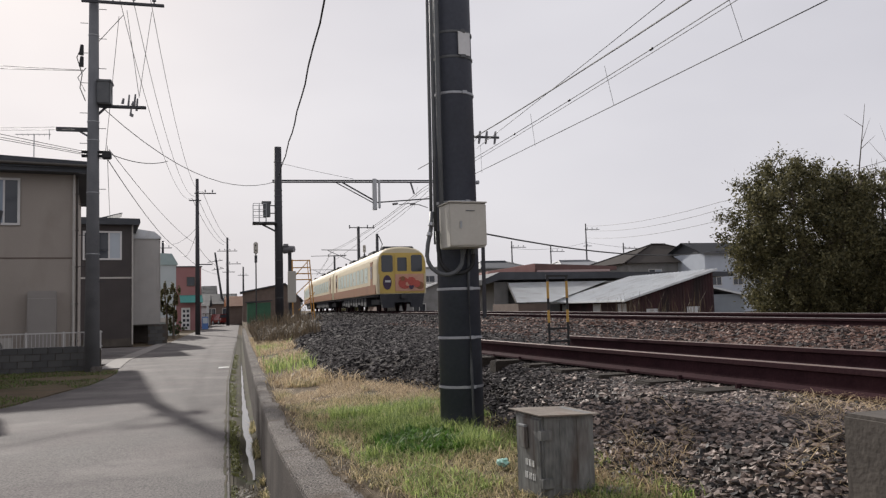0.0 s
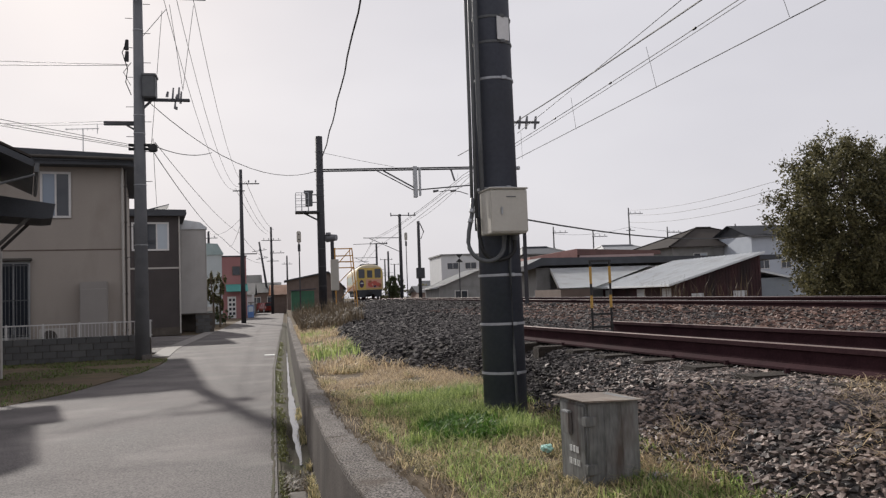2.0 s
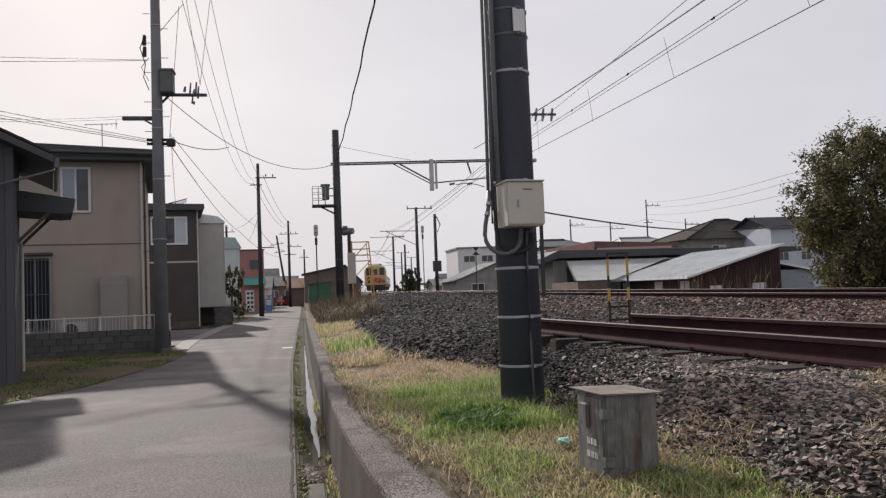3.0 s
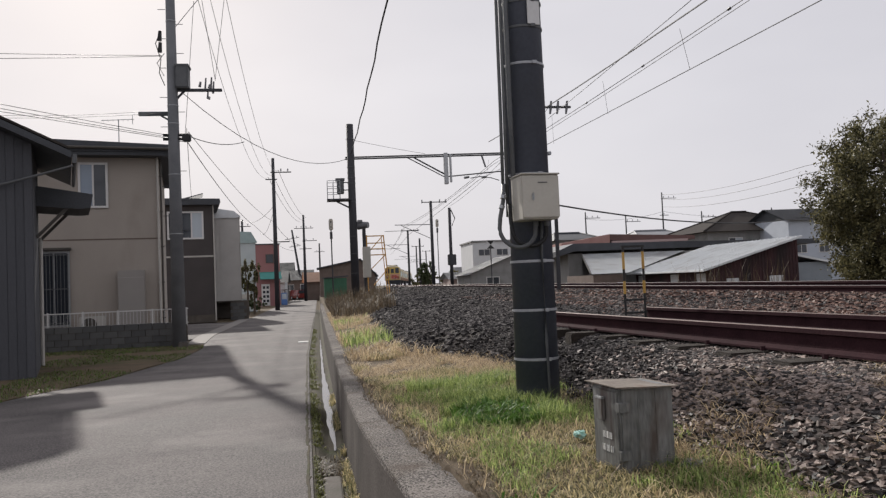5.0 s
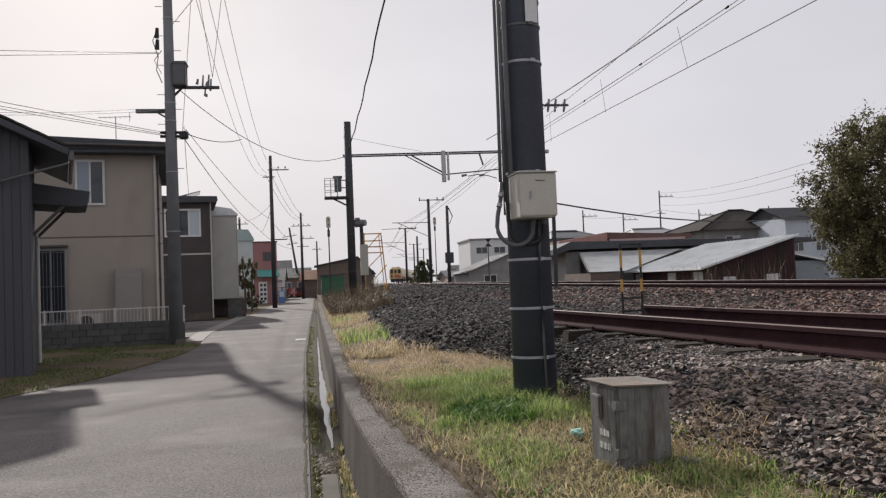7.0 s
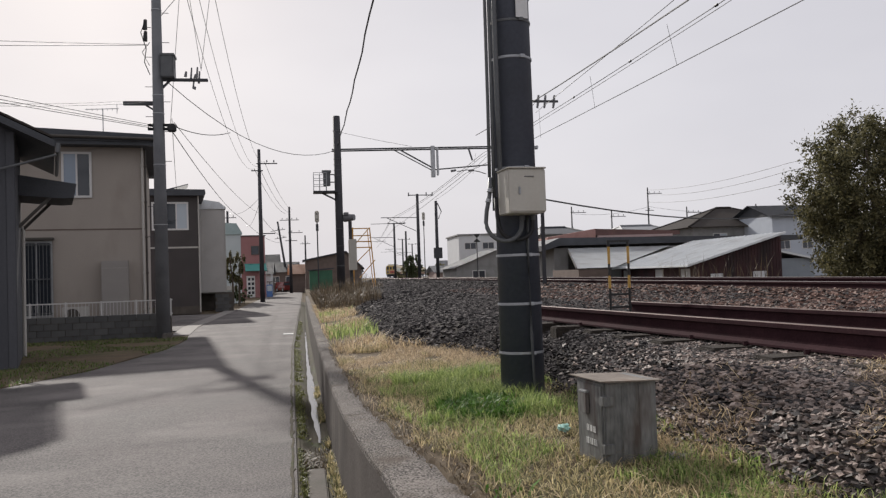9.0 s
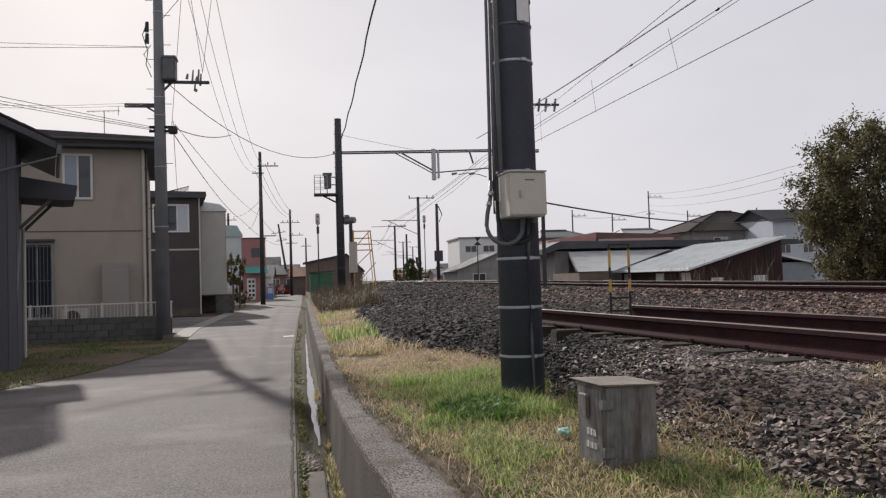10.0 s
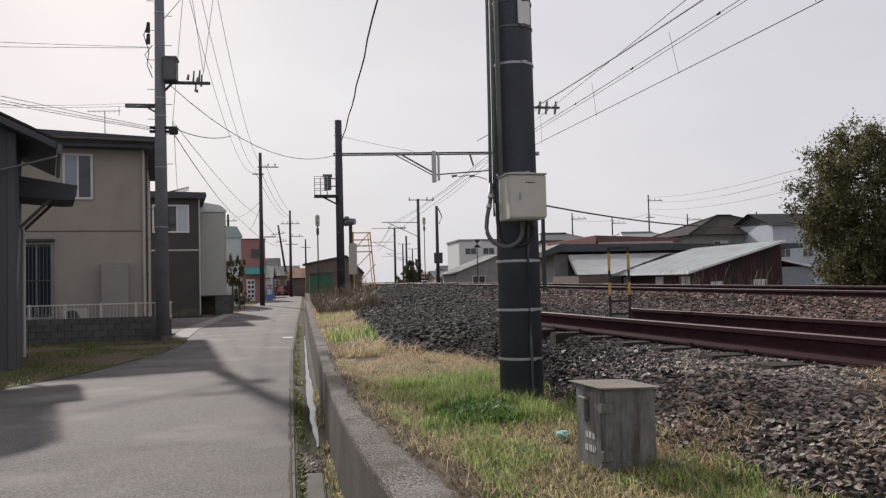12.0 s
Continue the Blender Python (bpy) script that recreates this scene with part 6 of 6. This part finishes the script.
    for a, b, w in (((0, 0, -0.3), (0, 0, 3.68), 0.2), ((1.06, 0, 3.66), (1.36, 0, -0.3), 0.1), ((1.0, 0.9, 3.62), (1.3, 0.9, -0.3), 0.07)):
        bm = B()
        beam(bm, a, b, w, w * 0.6)
        part("post", bm, ORANGE_STEEL, t)
    for z in (3.62, 3.2, 2.85, 2.5):
        bm = B()
        beam(bm, (0, 0, z), (1.06 + (3.62 - z) * 0.08, 0, z), 0.06, 0.06)
        part("rung", bm, ORANGE_STEEL, t)
    for a, b in (((0, 0, 2.5), (1.0, 0, 3.6)), ((0, 0, 1.4), (1.15, 0, 2.5)), ((0.4, 0, 0.72), (1.34, 0, 1.75))):
        bm = B()
        beam(bm, a, b, 0.06, 0.05)
        part("brace", bm, ORANGE_STEEL, t)
    # marker at the end of the siding
    t = thing("buffer_marker", pose(3.335, 8.15, 1.03, 0, 0, 4), "striped yellow and black marker frame at the track end", "track marker")
    for x in (0.0, 0.235):
        bm = B()
        rod(bm, (x, 0, -0.1), (x, 0, 0.88), 0.014, n=8)
        post = part("post", bm, BLACK, t)
        for z0, z1 in ((0.36, 0.50), (0.63, 0.82)):
            bm = B()
            rod(bm, (x, 0, z0), (x, 0, z1), 0.0155, n=8)
            part("yellow_stripe", bm, YELLOW, post)
    for z in (0.88, 0.29, 0.15):
        bm = B()
        box(bm, (-0.02, -0.012, z - 0.012), (0.255, 0.012, z + 0.012), 0.003)
        part("crossbar", bm, BLACK, t)
    # zinc equipment case in the grass
    t = thing("equipment_cabinet", pose(1.475, 3.74, 0.61, 0, 0, 7), "weathered zinc equipment cabinet with a rusted lid", "cabinet")
    bm = B()
    box(bm, (0, 0, -0.06), (0.30, 0.30, 0.42), 0.008)
    body = part("body", bm, GALV, t)
    bm = B()
    prism(bm, [(-0.032, 0.427), (0.0, 0.421), (0.322, 0.412), (0.322, 0.417), (-0.032, 0.432)], -0.028, 0.325)
    part("lid", bm, GALV_RUST, t, "rusted sheet lid")
    bm = B()
    box(bm, (-0.008, 0.02, 0.0), (0.001, 0.28, 0.40), 0.003)
    door = part("door", bm, GALV, t)
    bm = B()
    box(bm, (-0.03, 0.14, 0.24), (-0.006, 0.22, 0.36), 0.008)
    part("handle", bm, GALV, door)
    for z in (0.06, 0.30):
        bm = B()
        box(bm, (-0.014, -0.012, z), (0.05, 0.03, z + 0.05), 0.004)
        part("hinge", bm, GALV, door)
    # bright steel-coloured strip laid along the top of the handle
    bm = B()
    box(bm, (-0.031, 0.145, 0.352), (-0.007, 0.222, 0.364), 0.003)
    part("handle_lip", bm, STEEL, door, "bright strip along the top of the handle")
    for z, marks in ((0.155, ((0.175, 0.006), (0.160, 0.010), (0.132, 0.018), (0.108, 0.005), (0.092, 0.012))), (0.088, ((0.185, 0.005), (0.168, 0.014), (0.142, 0.006), (0.124, 0.012), (0.098, 0.008), (0.08, 0.005)))):
        for u, w in marks:
            bm = B()
            box(bm, (-0.0115, u - w / 2, z), (-0.0085, u + w / 2, z + 0.032))
            part("paint_mark", bm, CHALK, door)
    bm = B()
    for x in (0.1, 0.2):
        box(bm, (x - 0.003, -0.003, 0.0), (x + 0.003, 0.002, 0.40))
    part("panel_fold", bm, GALV, body)
    # concrete post at the edge of the siding
    t = thing("concrete_post", pose(2.005, 2.08, 0.6, 0, 0, 3), "square dark weathered concrete post beside the ballast", "post")
    bm = B()
    box(bm, (-0.085, -0.085, -0.3), (0.115, 0.115, 0.615), 0.012)
    part("body", bm, CONCRETE_DARK, t)
    # litter
    t = thing("plastic_bag", pose(1.54, 4.57, 0.65), "crumpled mint green plastic bag in the grass", "litter")
    bm = B()
    bmesh.ops.create_icosphere(bm, subdivisions=4, radius=0.036)
    for v in bm.verts:
        v.co *= 1 + 0.55 * noise.noise(v.co * 45) + 0.25 * noise.noise(v.co * 120)
        v.co.z *= 0.6
    part("sheet", bm, MINT_BAG, t)
    t = thing("plastic_wrap", pose(1.845, 3.73, 0.63), "crumpled lilac-grey plastic scrap beside the cabinet", "litter")
    bm = B()
    bmesh.ops.create_icosphere(bm, subdivisions=3, radius=0.05)
    for v in bm.verts:
        v.co *= 1 + 0.5 * noise.noise(v.co * 34 + Vector((4, 0, 0)))
        v.co.z *= 0.5
        v.co.x *= 1.5
    part("sheet", bm, surface("lilac_plastic", (0.16, 0.15, 0.18), (0.30, 0.28, 0.33), 0.5, 9, 60, 0.1), t)


# ---- trees ----
def tree(x, y, base, rx, ry, h, low, leaves, size, label, mat, seed, stems=6, twigs=0):
    """Stems from one foot, and a crown of many small leaves gathered in clumps."""
    rng = random.Random(seed)
    t = thing("tree", pose(x, y, base), label, "tree")
    bm = B()
    for k in range(stems):
        a = math.tau * k / stems + rng.uniform(-0.4, 0.4)
        p0 = Vector((0.25 * math.cos(a), 0.25 * math.sin(a), -0.3))
        p1 = Vector((rx * 0.28 * math.cos(a), ry * 0.28 * math.sin(a), h * 0.42))
        p2 = Vector((rx * 0.55 * math.cos(a), ry * 0.55 * math.sin(a), h * rng.uniform(0.68, 0.86)))
        rod(bm, p0, p1, 0.022 * h, 0.015 * h, 7), rod(bm, p1, p2, 0.015 * h, 0.004 * h, 6)
        for j in range(4):
            q = p1.lerp(p2, rng.uniform(0.0, 0.8))
            e = q + Vector((rng.uniform(-1, 1) * rx * 0.4, rng.uniform(-1, 1) * ry * 0.4, h * rng.uniform(0.05, 0.2)))
            rod(bm, q, e, 0.006 * h, 0.002 * h, 5)
    for k in range(twigs):
        q = Vector((rx * rng.uniform(0.1, 0.95), -ry * rng.uniform(0.2, 0.8), h * rng.uniform(0.45, 0.8)))
        e = q + Vector((rng.uniform(-0.3, 0.9), rng.uniform(-0.4, 0.3), rng.uniform(1.0, 2.4)))
        rod(bm, q, e, 0.022, 0.005, 5)
        for j in range(3):
            f = q.lerp(e, rng.uniform(0.3, 0.8))
            rod(bm, f, f + Vector((rng.uniform(-0.5, 0.5), rng.uniform(-0.3, 0.3), rng.uniform(0.3, 0.9))), 0.010, 0.003, 4)
    part("trunk", bm, BARK, t)
    nr = np.random.default_rng(seed)
    clumps = []
    while len(clumps) < max(leaves // 105, 40):
        d = Vector(nr.normal(size=3)).normalized()
        lobes = 0.80 + 0.26 * noise.noise(d * 2.1 + Vector((seed, 0, 0))) + 0.14 * noise.noise(d * 5.0)
        k = lobes * nr.uniform(0.25, 1.0) ** 0.4
        zc = (h + low) / 2
        c = Vector((d.x * rx * k, d.y * ry * k, zc + d.z * (h - low) / 2 * k))
        if d.z < -0.2:
            c.x *= 0.9
        clumps.append(c)
    cs = np.array([tuple(c) for c in clumps])
    idx = nr.integers(0, len(cs), leaves)
    p = cs[idx] + nr.normal(size=(leaves, 3)) * np.array([0.042 * rx, 0.042 * rx, 0.025 * h]) * nr.uniform(0.4, 1.3, (leaves, 1))
    a = nr.normal(size=(leaves, 3))
    a /= np.linalg.norm(a, axis=1, keepdims=True)
    b = np.cross(a, nr.normal(size=(leaves, 3)))
    b /= np.linalg.norm(b, axis=1, keepdims=True)
    s = nr.uniform(0.6, 1.3, (leaves, 1)) * size
    v = np.stack([p - a * s, p + b * s * 0.42, p + a * s, p - b * s * 0.42], 1).reshape(-1, 3)
    f = [(4 * k, 4 * k + 1, 4 * k + 2, 4 * k + 3) for k in range(leaves)]
    c = raw("crown", v.tolist(), f, mat)
    c.parent = t
    return t


def trees():
    tree(17.1, 20.5, 0.25, 3.15, 2.7, 6.35, -0.3, 88000, 0.056, "dense dark evergreen tree with bare twigs beside the track", LEAF, 4, stems=8, twigs=9)
    tree(19.6, 20.3, 0.25, 2.6, 2.4, 5.9, 0.0, 26000, 0.06, "dark evergreen tree behind another tree", LEAF, 8, stems=6, twigs=5)
    tree(15.1, 108, 0.8, 1.7, 1.7, 4.3, 0.2, 9000, 0.13, "rounded green bush beside the far track", LEAF_FAR, 5, stems=4)
    tree(-4.55, 55, 0.0, 0.95, 1.0, 4.1, 0.9, 4200, 0.09, "small dark garden tree by the lane", LEAF, 6, stems=3)
    tree(-4.4, 58, 0.0, 0.8, 0.8, 1.3, 0.1, 900, 0.09, "low garden shrub by the lane", LEAF_FAR, 7, stems=3)
    tree(18.3, 21.5, 0.25, 3.2, 1.6, 2.4, 0.0, 14000, 0.06, "low dark evergreen undergrowth beside the railway", LEAF, 12, stems=8)
    tree(22.5, 24.0, 0.25, 3.0, 1.8, 3.4, 0.0, 9000, 0.07, "dark evergreen bush behind the undergrowth", LEAF, 13, stems=6)
    for k, (x, y, r, h) in enumerate(((24, 132, 4.5, 4.2), (30, 128, 4.0, 3.8), (20, 150, 4, 3.6), (-6, 135, 3, 6.0), (50, 110, 5, 5))):
        tree(x, y, 0.2, r, 2.5, h, 0.1, 3000, 0.22, "far dark hedge of evergreen trees", LEAF_FAR if k % 2 else LEAF, 20 + k, stems=4)
    # tall weeds before the sheds
    rng = np.random.default_rng(9)
    p = np.array([(x, y, 0.3) for x, y in zip(rng.uniform(15.5, 19.5, 260), rng.uniform(29, 33, 260)) if patchy(x, y, 0.7, 0.0)])
    blades("tall_dry_weeds", p, (0.7, 2.1), (0.012, 0.03), (0.05, 0.4), SCRUB, "tall withered weeds in front of sheds", "weeds", seed=31)
    p = np.array([(x, y, 0.3) for x, y in zip(rng.uniform(10.5, 26, 5000), rng.uniform(18, 40, 5000))])
    blades("dry_grass", p, (0.3, 0.8), (0.02, 0.05), (0.1, 0.6), SCRUB, "withered grass beyond the railway", seed=32)


# ---- the train ----
CREAM = surface("cream_train_paint", (0.56, 0.49, 0.34), (0.66, 0.58, 0.42), 0.6, 1, 30, 0.02, stain=(0.44, 0.36, 0.24), stain_amount=0.3, spec=0.25)
TRAIN_YELLOW = surface("yellow_train_paint", (0.52, 0.37, 0.10), (0.62, 0.46, 0.15), 0.6, 1, 30, 0.02, stain=(0.40, 0.27, 0.09), stain_amount=0.4, spec=0.25)
ORANGE = surface("brown_train_paint", (0.22, 0.105, 0.055), (0.31, 0.155, 0.085), 0.6, 1, 30, 0.02, stain=(0.20, 0.10, 0.06), stain_amount=0.5, spec=0.25)
PINK_PATCH = surface("pink_train_patch", (0.50, 0.27, 0.20), (0.60, 0.36, 0.26), 0.6, 6, 30, 0.02, spec=0.25)
RED = surface("red_train_patch", (0.36, 0.06, 0.05), (0.50, 0.12, 0.09), 0.6, 9, 30, 0.02)
PURPLE = surface("dark_purple_patch", (0.035, 0.02, 0.05), (0.07, 0.045, 0.09), 0.45, 9, 30, 0.02)
MINT = surface("mint_train_panel", (0.42, 0.52, 0.46), (0.54, 0.62, 0.56), 0.3, 2, 30, 0.02)
UNDER = surface("underfloor_grey", (0.02, 0.022, 0.028), (0.05, 0.053, 0.06), 0.7, 3, 30, 0.1)
CAR_LENGTH = 20.8


def train_car(rear):
    t = thing("train_car", pose(0, 0, 0), "cream and yellow railcar with brown lower band and mint windows", "train", "cars of the train")
    half = CAR_LENGTH / 2
    form = [(-1.40, 0.98), (-1.43, 1.6), (-1.42, 2.7), (-1.39, 2.95), (-1.32, 3.14), (-1.20, 3.30), (-1.03, 3.43), (-0.80, 3.53), (-0.45, 3.60), (0, 3.63), (0.45, 3.60), (0.80, 3.53), (1.03, 3.43), (1.20, 3.30), (1.32, 3.14), (1.39, 2.95), (1.42, 2.7), (1.43, 1.6), (1.40, 0.98)]
    bm = B()
    rows = []
    for y, k in ((-half, 0.955), (-half + 0.05, 0.972), (-half + 0.14, 0.986), (-half + 0.3, 0.995), (-half + 0.55, 1.0), (half - 0.45, 1.0), (half - 0.12, 0.993), (half, 0.975)):
        rows.append([bm.verts.new((x * k, y, 0.98 + (z - 0.98) * k)) for x, z in form])
    for r, s in zip(rows, rows[1:]):
        for i in range(len(form)):
            j = (i + 1) % len(form)
            bm.faces.new((r[i], r[j], s[j], s[i]))
    bm.faces.new(rows[0][::-1]), bm.faces.new(rows[-1])
    bmesh.ops.recalc_face_normals(bm, faces=bm.faces[:])
    body = part("body", bm, CREAM, t)
    for s in (-1, 1):
        bm = B()
        box(bm, (s * 1.42 - 0.02, -half + 0.5, 1.0), (s * 1.42 + 0.02, half - 0.5, 1.52))
        part("lower_band", bm, ORANGE, body, "orange-brown lower band")
        for k in range(9):
            bm = B()
            y = -6.6 + k * 1.62
            box(bm, (s * 1.415 - 0.02, y - 0.62, 1.72), (s * 1.415 + 0.022, y + 0.62, 2.62), 0.01)
            w = part("window", bm, MINT, body)
        for y in (-8.6, 8.2):
            bm = B()
            box(bm, (s * 1.415 - 0.02, y - 0.42, 1.05), (s * 1.415 + 0.026, y + 0.42, 2.85), 0.01)
            d = part("door", bm, ORANGE, body, "orange sliding door")
            bm = B()
            box(bm, (s * 1.42 + (0.02 if s > 0 else -0.03), y - 0.2, 1.9), (s * 1.42 + (0.03 if s > 0 else -0.02), y + 0.2, 2.6))
            part("pane", bm, GLASS_DARK, d)
        bm = B()
        box(bm, (s * 1.40 - 0.02, -half + 0.55, 1.9), (s * 1.40 + 0.03, -half + 0.95, 2.62))
        part("cab_window", bm, GLASS_DARK, body)
    for y, w, d, z in ((-5, 0.7, 2.0, 3.78), (-1, 0.7, 2.0, 3.78), (4, 0.7, 2.0, 3.78), (-half + 0.9, 0.9, 0.7, 3.70)):
        bm = B()
        box(bm, (-w, y, 3.46), (w, y + d, z), 0.05)
        part("roof_unit", bm, UNDER, body)
    bm = B()
    box(bm, (-1.3, -half + 0.3, 0.86), (1.3, half - 0.3, 1.0))
    for k in range(9):
        y = -5.4 + k * 1.25
        box(bm, (-1.25, y, 0.32 + 0.06 * (k % 3)), (1.25, y + 0.95, 0.88), 0.02)
    part("underframe", bm, UNDER, t)
    for y in (-7.1, 7.1):
        bm = B()
        for s in (-0.9, 0.9):
            box(bm, (s - 0.08, y - 1.5, 0.42), (s + 0.08, y + 1.5, 0.72), 0.03)
        box(bm, (-0.9, y - 0.25, 0.4), (0.9, y + 0.25, 0.86), 0.02)
        bogie = part("bogie", bm, UNDER, t)
        for o in (-1.05, 1.05):
            for s in (-0.56, 0.56):
                bm = B()
                rod(bm, (s - 0.06, y + o, 0.43), (s + 0.06, y + o, 0.43), 0.43, n=20)
                part("wheel", bm, RAIL, bogie)
    if rear:
        f = -half
        bm = B()
        prism(bm, [(-1.33, 2.1), (1.33, 2.1), (1.32, 2.7), (1.26, 3.02), (1.1, 3.26), (-1.1, 3.26), (-1.26, 3.02), (-1.32, 2.7)], f - 0.014, f + 0.02)
        part("upper_face", bm, TRAIN_YELLOW, body)
        for u0, u1 in ((-1.16, -0.52), (0.52, 1.16)):
            bm = B()
            box(bm, (u0, f - 0.03, 2.2), (u1, f + 0.03, 3.14), 0.05)
            part("cab_window", bm, GLASS_DARK, body, "dark cab window")
        bm = B()
        box(bm, (-0.42, f - 0.05, 1.05), (0.42, f + 0.02, 3.2), 0.03)
        door = part("end_door", bm, TRAIN_YELLOW, body)
        bm = B()
        box(bm, (-0.27, f - 0.07, 2.24), (0.27, f - 0.04, 3.0), 0.02)
        part("pane", bm, GLASS_DARK, door)
        bm = B()
        box(bm, (-1.28, f - 0.02, 1.0), (1.28, f + 0.02, 2.12), 0.02)
        part("lower_face", bm, TRAIN_YELLOW, body)
        bm = B()
        bmesh.ops.create_cone(bm, cap_ends=True, segments=28, radius1=0.3, radius2=0.3, depth=0.03, matrix=pose(0.12, f - 0.075, 1.55, 90, 0, 0) @ Matrix.Diagonal((1.15, 1.0, 1, 1)))
        part("decoration", bm, RED, body, "round red painted patch")
        for x, z, r, m in ((0.52, 1.66, 0.24, RED), (0.82, 1.52, 0.20, RED), (0.02, 1.82, 0.13, ORANGE), (0.5, 1.36, 0.14, PURPLE), (0.30, 1.52, 0.12, PINK_PATCH)):
            bm = B()
            bmesh.ops.create_cone(bm, cap_ends=True, segments=20, radius1=r, radius2=r, depth=0.02, matrix=pose(x, f - 0.095 - 0.006 * r, z, 90, 0, 0))
            part("decoration", bm, m, body, "small round painted patch")
        bm = B()
        box(bm, (-0.40, f - 0.062, 1.12), (1.22, f - 0.03, 2.08), 0.01)
        part("painted_panel", bm, PINK_PATCH, body, "faded pink painted panel")
        bm = B()
        bmesh.ops.create_cone(bm, cap_ends=True, segments=20, radius1=0.3, radius2=0.3, depth=0.03, matrix=pose(-0.85, f - 0.04, 1.62, 90, 0, 0) @ Matrix.Diagonal((0.8, 1.35, 1, 1)))
        deco = part("decoration", bm, PURPLE, body, "dark purple painted patch")
        bm = B()
        box(bm, (-0.98, f - 0.065, 1.62), (-0.66, f - 0.05, 1.74), 0.01)
        part("pale_patch", bm, WHITE_WALL, deco)
        bm = B()
        for x in (-0.12, 0.14, 0.4):
            rod(bm, (x, f - 0.086, 1.85), (x, f - 0.105, 1.85), 0.055, n=10)
        part("tail_light", bm, RED, body)
        bm = B()
        bmesh.ops.create_cone(bm, cap_ends=True, segments=16, radius1=0.22, radius2=0.22, depth=0.03, matrix=pose(1.0, f - 0.06, 1.42, 90, 0, 0))
        part("decoration", bm, ORANGE, body, "orange painted patch")
        bm = B()
        prism(bm, [(-1.25, 0.98), (1.25, 0.98), (1.12, 0.22), (0.5, 0.22), (0.45, 0.5), (-0.45, 0.5), (-0.5, 0.22), (-1.12, 0.22)], f - 0.02, f + 0.4)
        skirt = part("skirt", bm, UNDER, body, "dark skirt below the cab")
        bm = B()
        box(bm, (-0.14, f - 0.4, 0.72), (0.14, f + 0.1, 0.98), 0.03)
        part("coupler", bm, STEEL_DARK, skirt)
    else:
        bm = B()
        box(bm, (-0.5, -half - 0.22, 1.0), (0.5, -half + 0.02, 3.0), 0.04)
        part("gangway", bm, BLACK, body)
    return t


beige_house()
garden_fence()
dark_house()
brown_house()
cream_house()
pale_house()
pink_house()
far_lane()
sheds()
far_right()
main_pole()
far_gantry()
near_utility_pole()
utility_pole(-3.1, 62, 11.9, 0.19, "dark utility pole with a short crossarm beside the lane", arms=((10.75, -0.2, 1.4, 3), (10.2, -0.6, 0.3, 0), (5.3, 0.1, 1.1, 0)))
utility_pole(-1.45, 100, 10.9, 0.2, "dark utility pole with a transformer far along the lane", arms=((9.2, -1.2, 1.2, 4), (7.6, -0.2, 1.6, 2), (6.6, -0.6, 0.9, 1)))
utility_pole(-2.0, 118, 10.5, 0.2, "leaning utility pole far along the lane", arms=((9.2, -1.2, 0.9, 3), (8.0, -0.8, 0.9, 2)), lean=-8)
utility_pole(0.6, 140, 9.5, 0.2, "slim utility pole at the end of the lane", arms=((8.0, -0.9, 0.9, 2), (4.0, -0.6, 0.9, 1)))
utility_pole(-8.3, 92, 9.8, 0.2, "utility pole behind the houses", arms=((9.0, -1.0, 1.0, 3),))
for px, py, ph in ((44.6, 95, 11.9), (34.1, 95, 9.6), (39.5, 95, 9.0), (60, 95, 9.5), (50.0, 95, 9.3)):
    utility_pole(px, py, ph, 0.13, "far utility pole among houses", base=0.2, arms=((ph - 0.8, -0.2, 1.9, 3), (ph - 3.0, -0.5, 0.7, 1)))
wires()
trackside()
trees()
REAR_CAR = train_car(True)
NEXT_CAR = train_car(False)
TRAIN = [REAR_CAR, NEXT_CAR, copy_thing(NEXT_CAR, pose(0, 0, 0)), copy_thing(NEXT_CAR, pose(0, 0, 0))]


# ---- what moves ----
def on_track(y):
    """The pose of a car whose middle is at y along the main track."""
    a, b = y - 7.1, y + 7.1
    turn = math.degrees(math.atan2(track_x(b) - track_x(a), b - a))
    return pose((track_x(a) + track_x(b)) / 2, y, (track_z(a) + track_z(b)) / 2, 0, 0, -turn)


def motions():
    for k, one in enumerate(TRAIN):
        walk(one, [(s, on_track(42.6 + 19.2 * s + CAR_LENGTH / 2 + k * 21.3)) for s in range(13)])


motions()
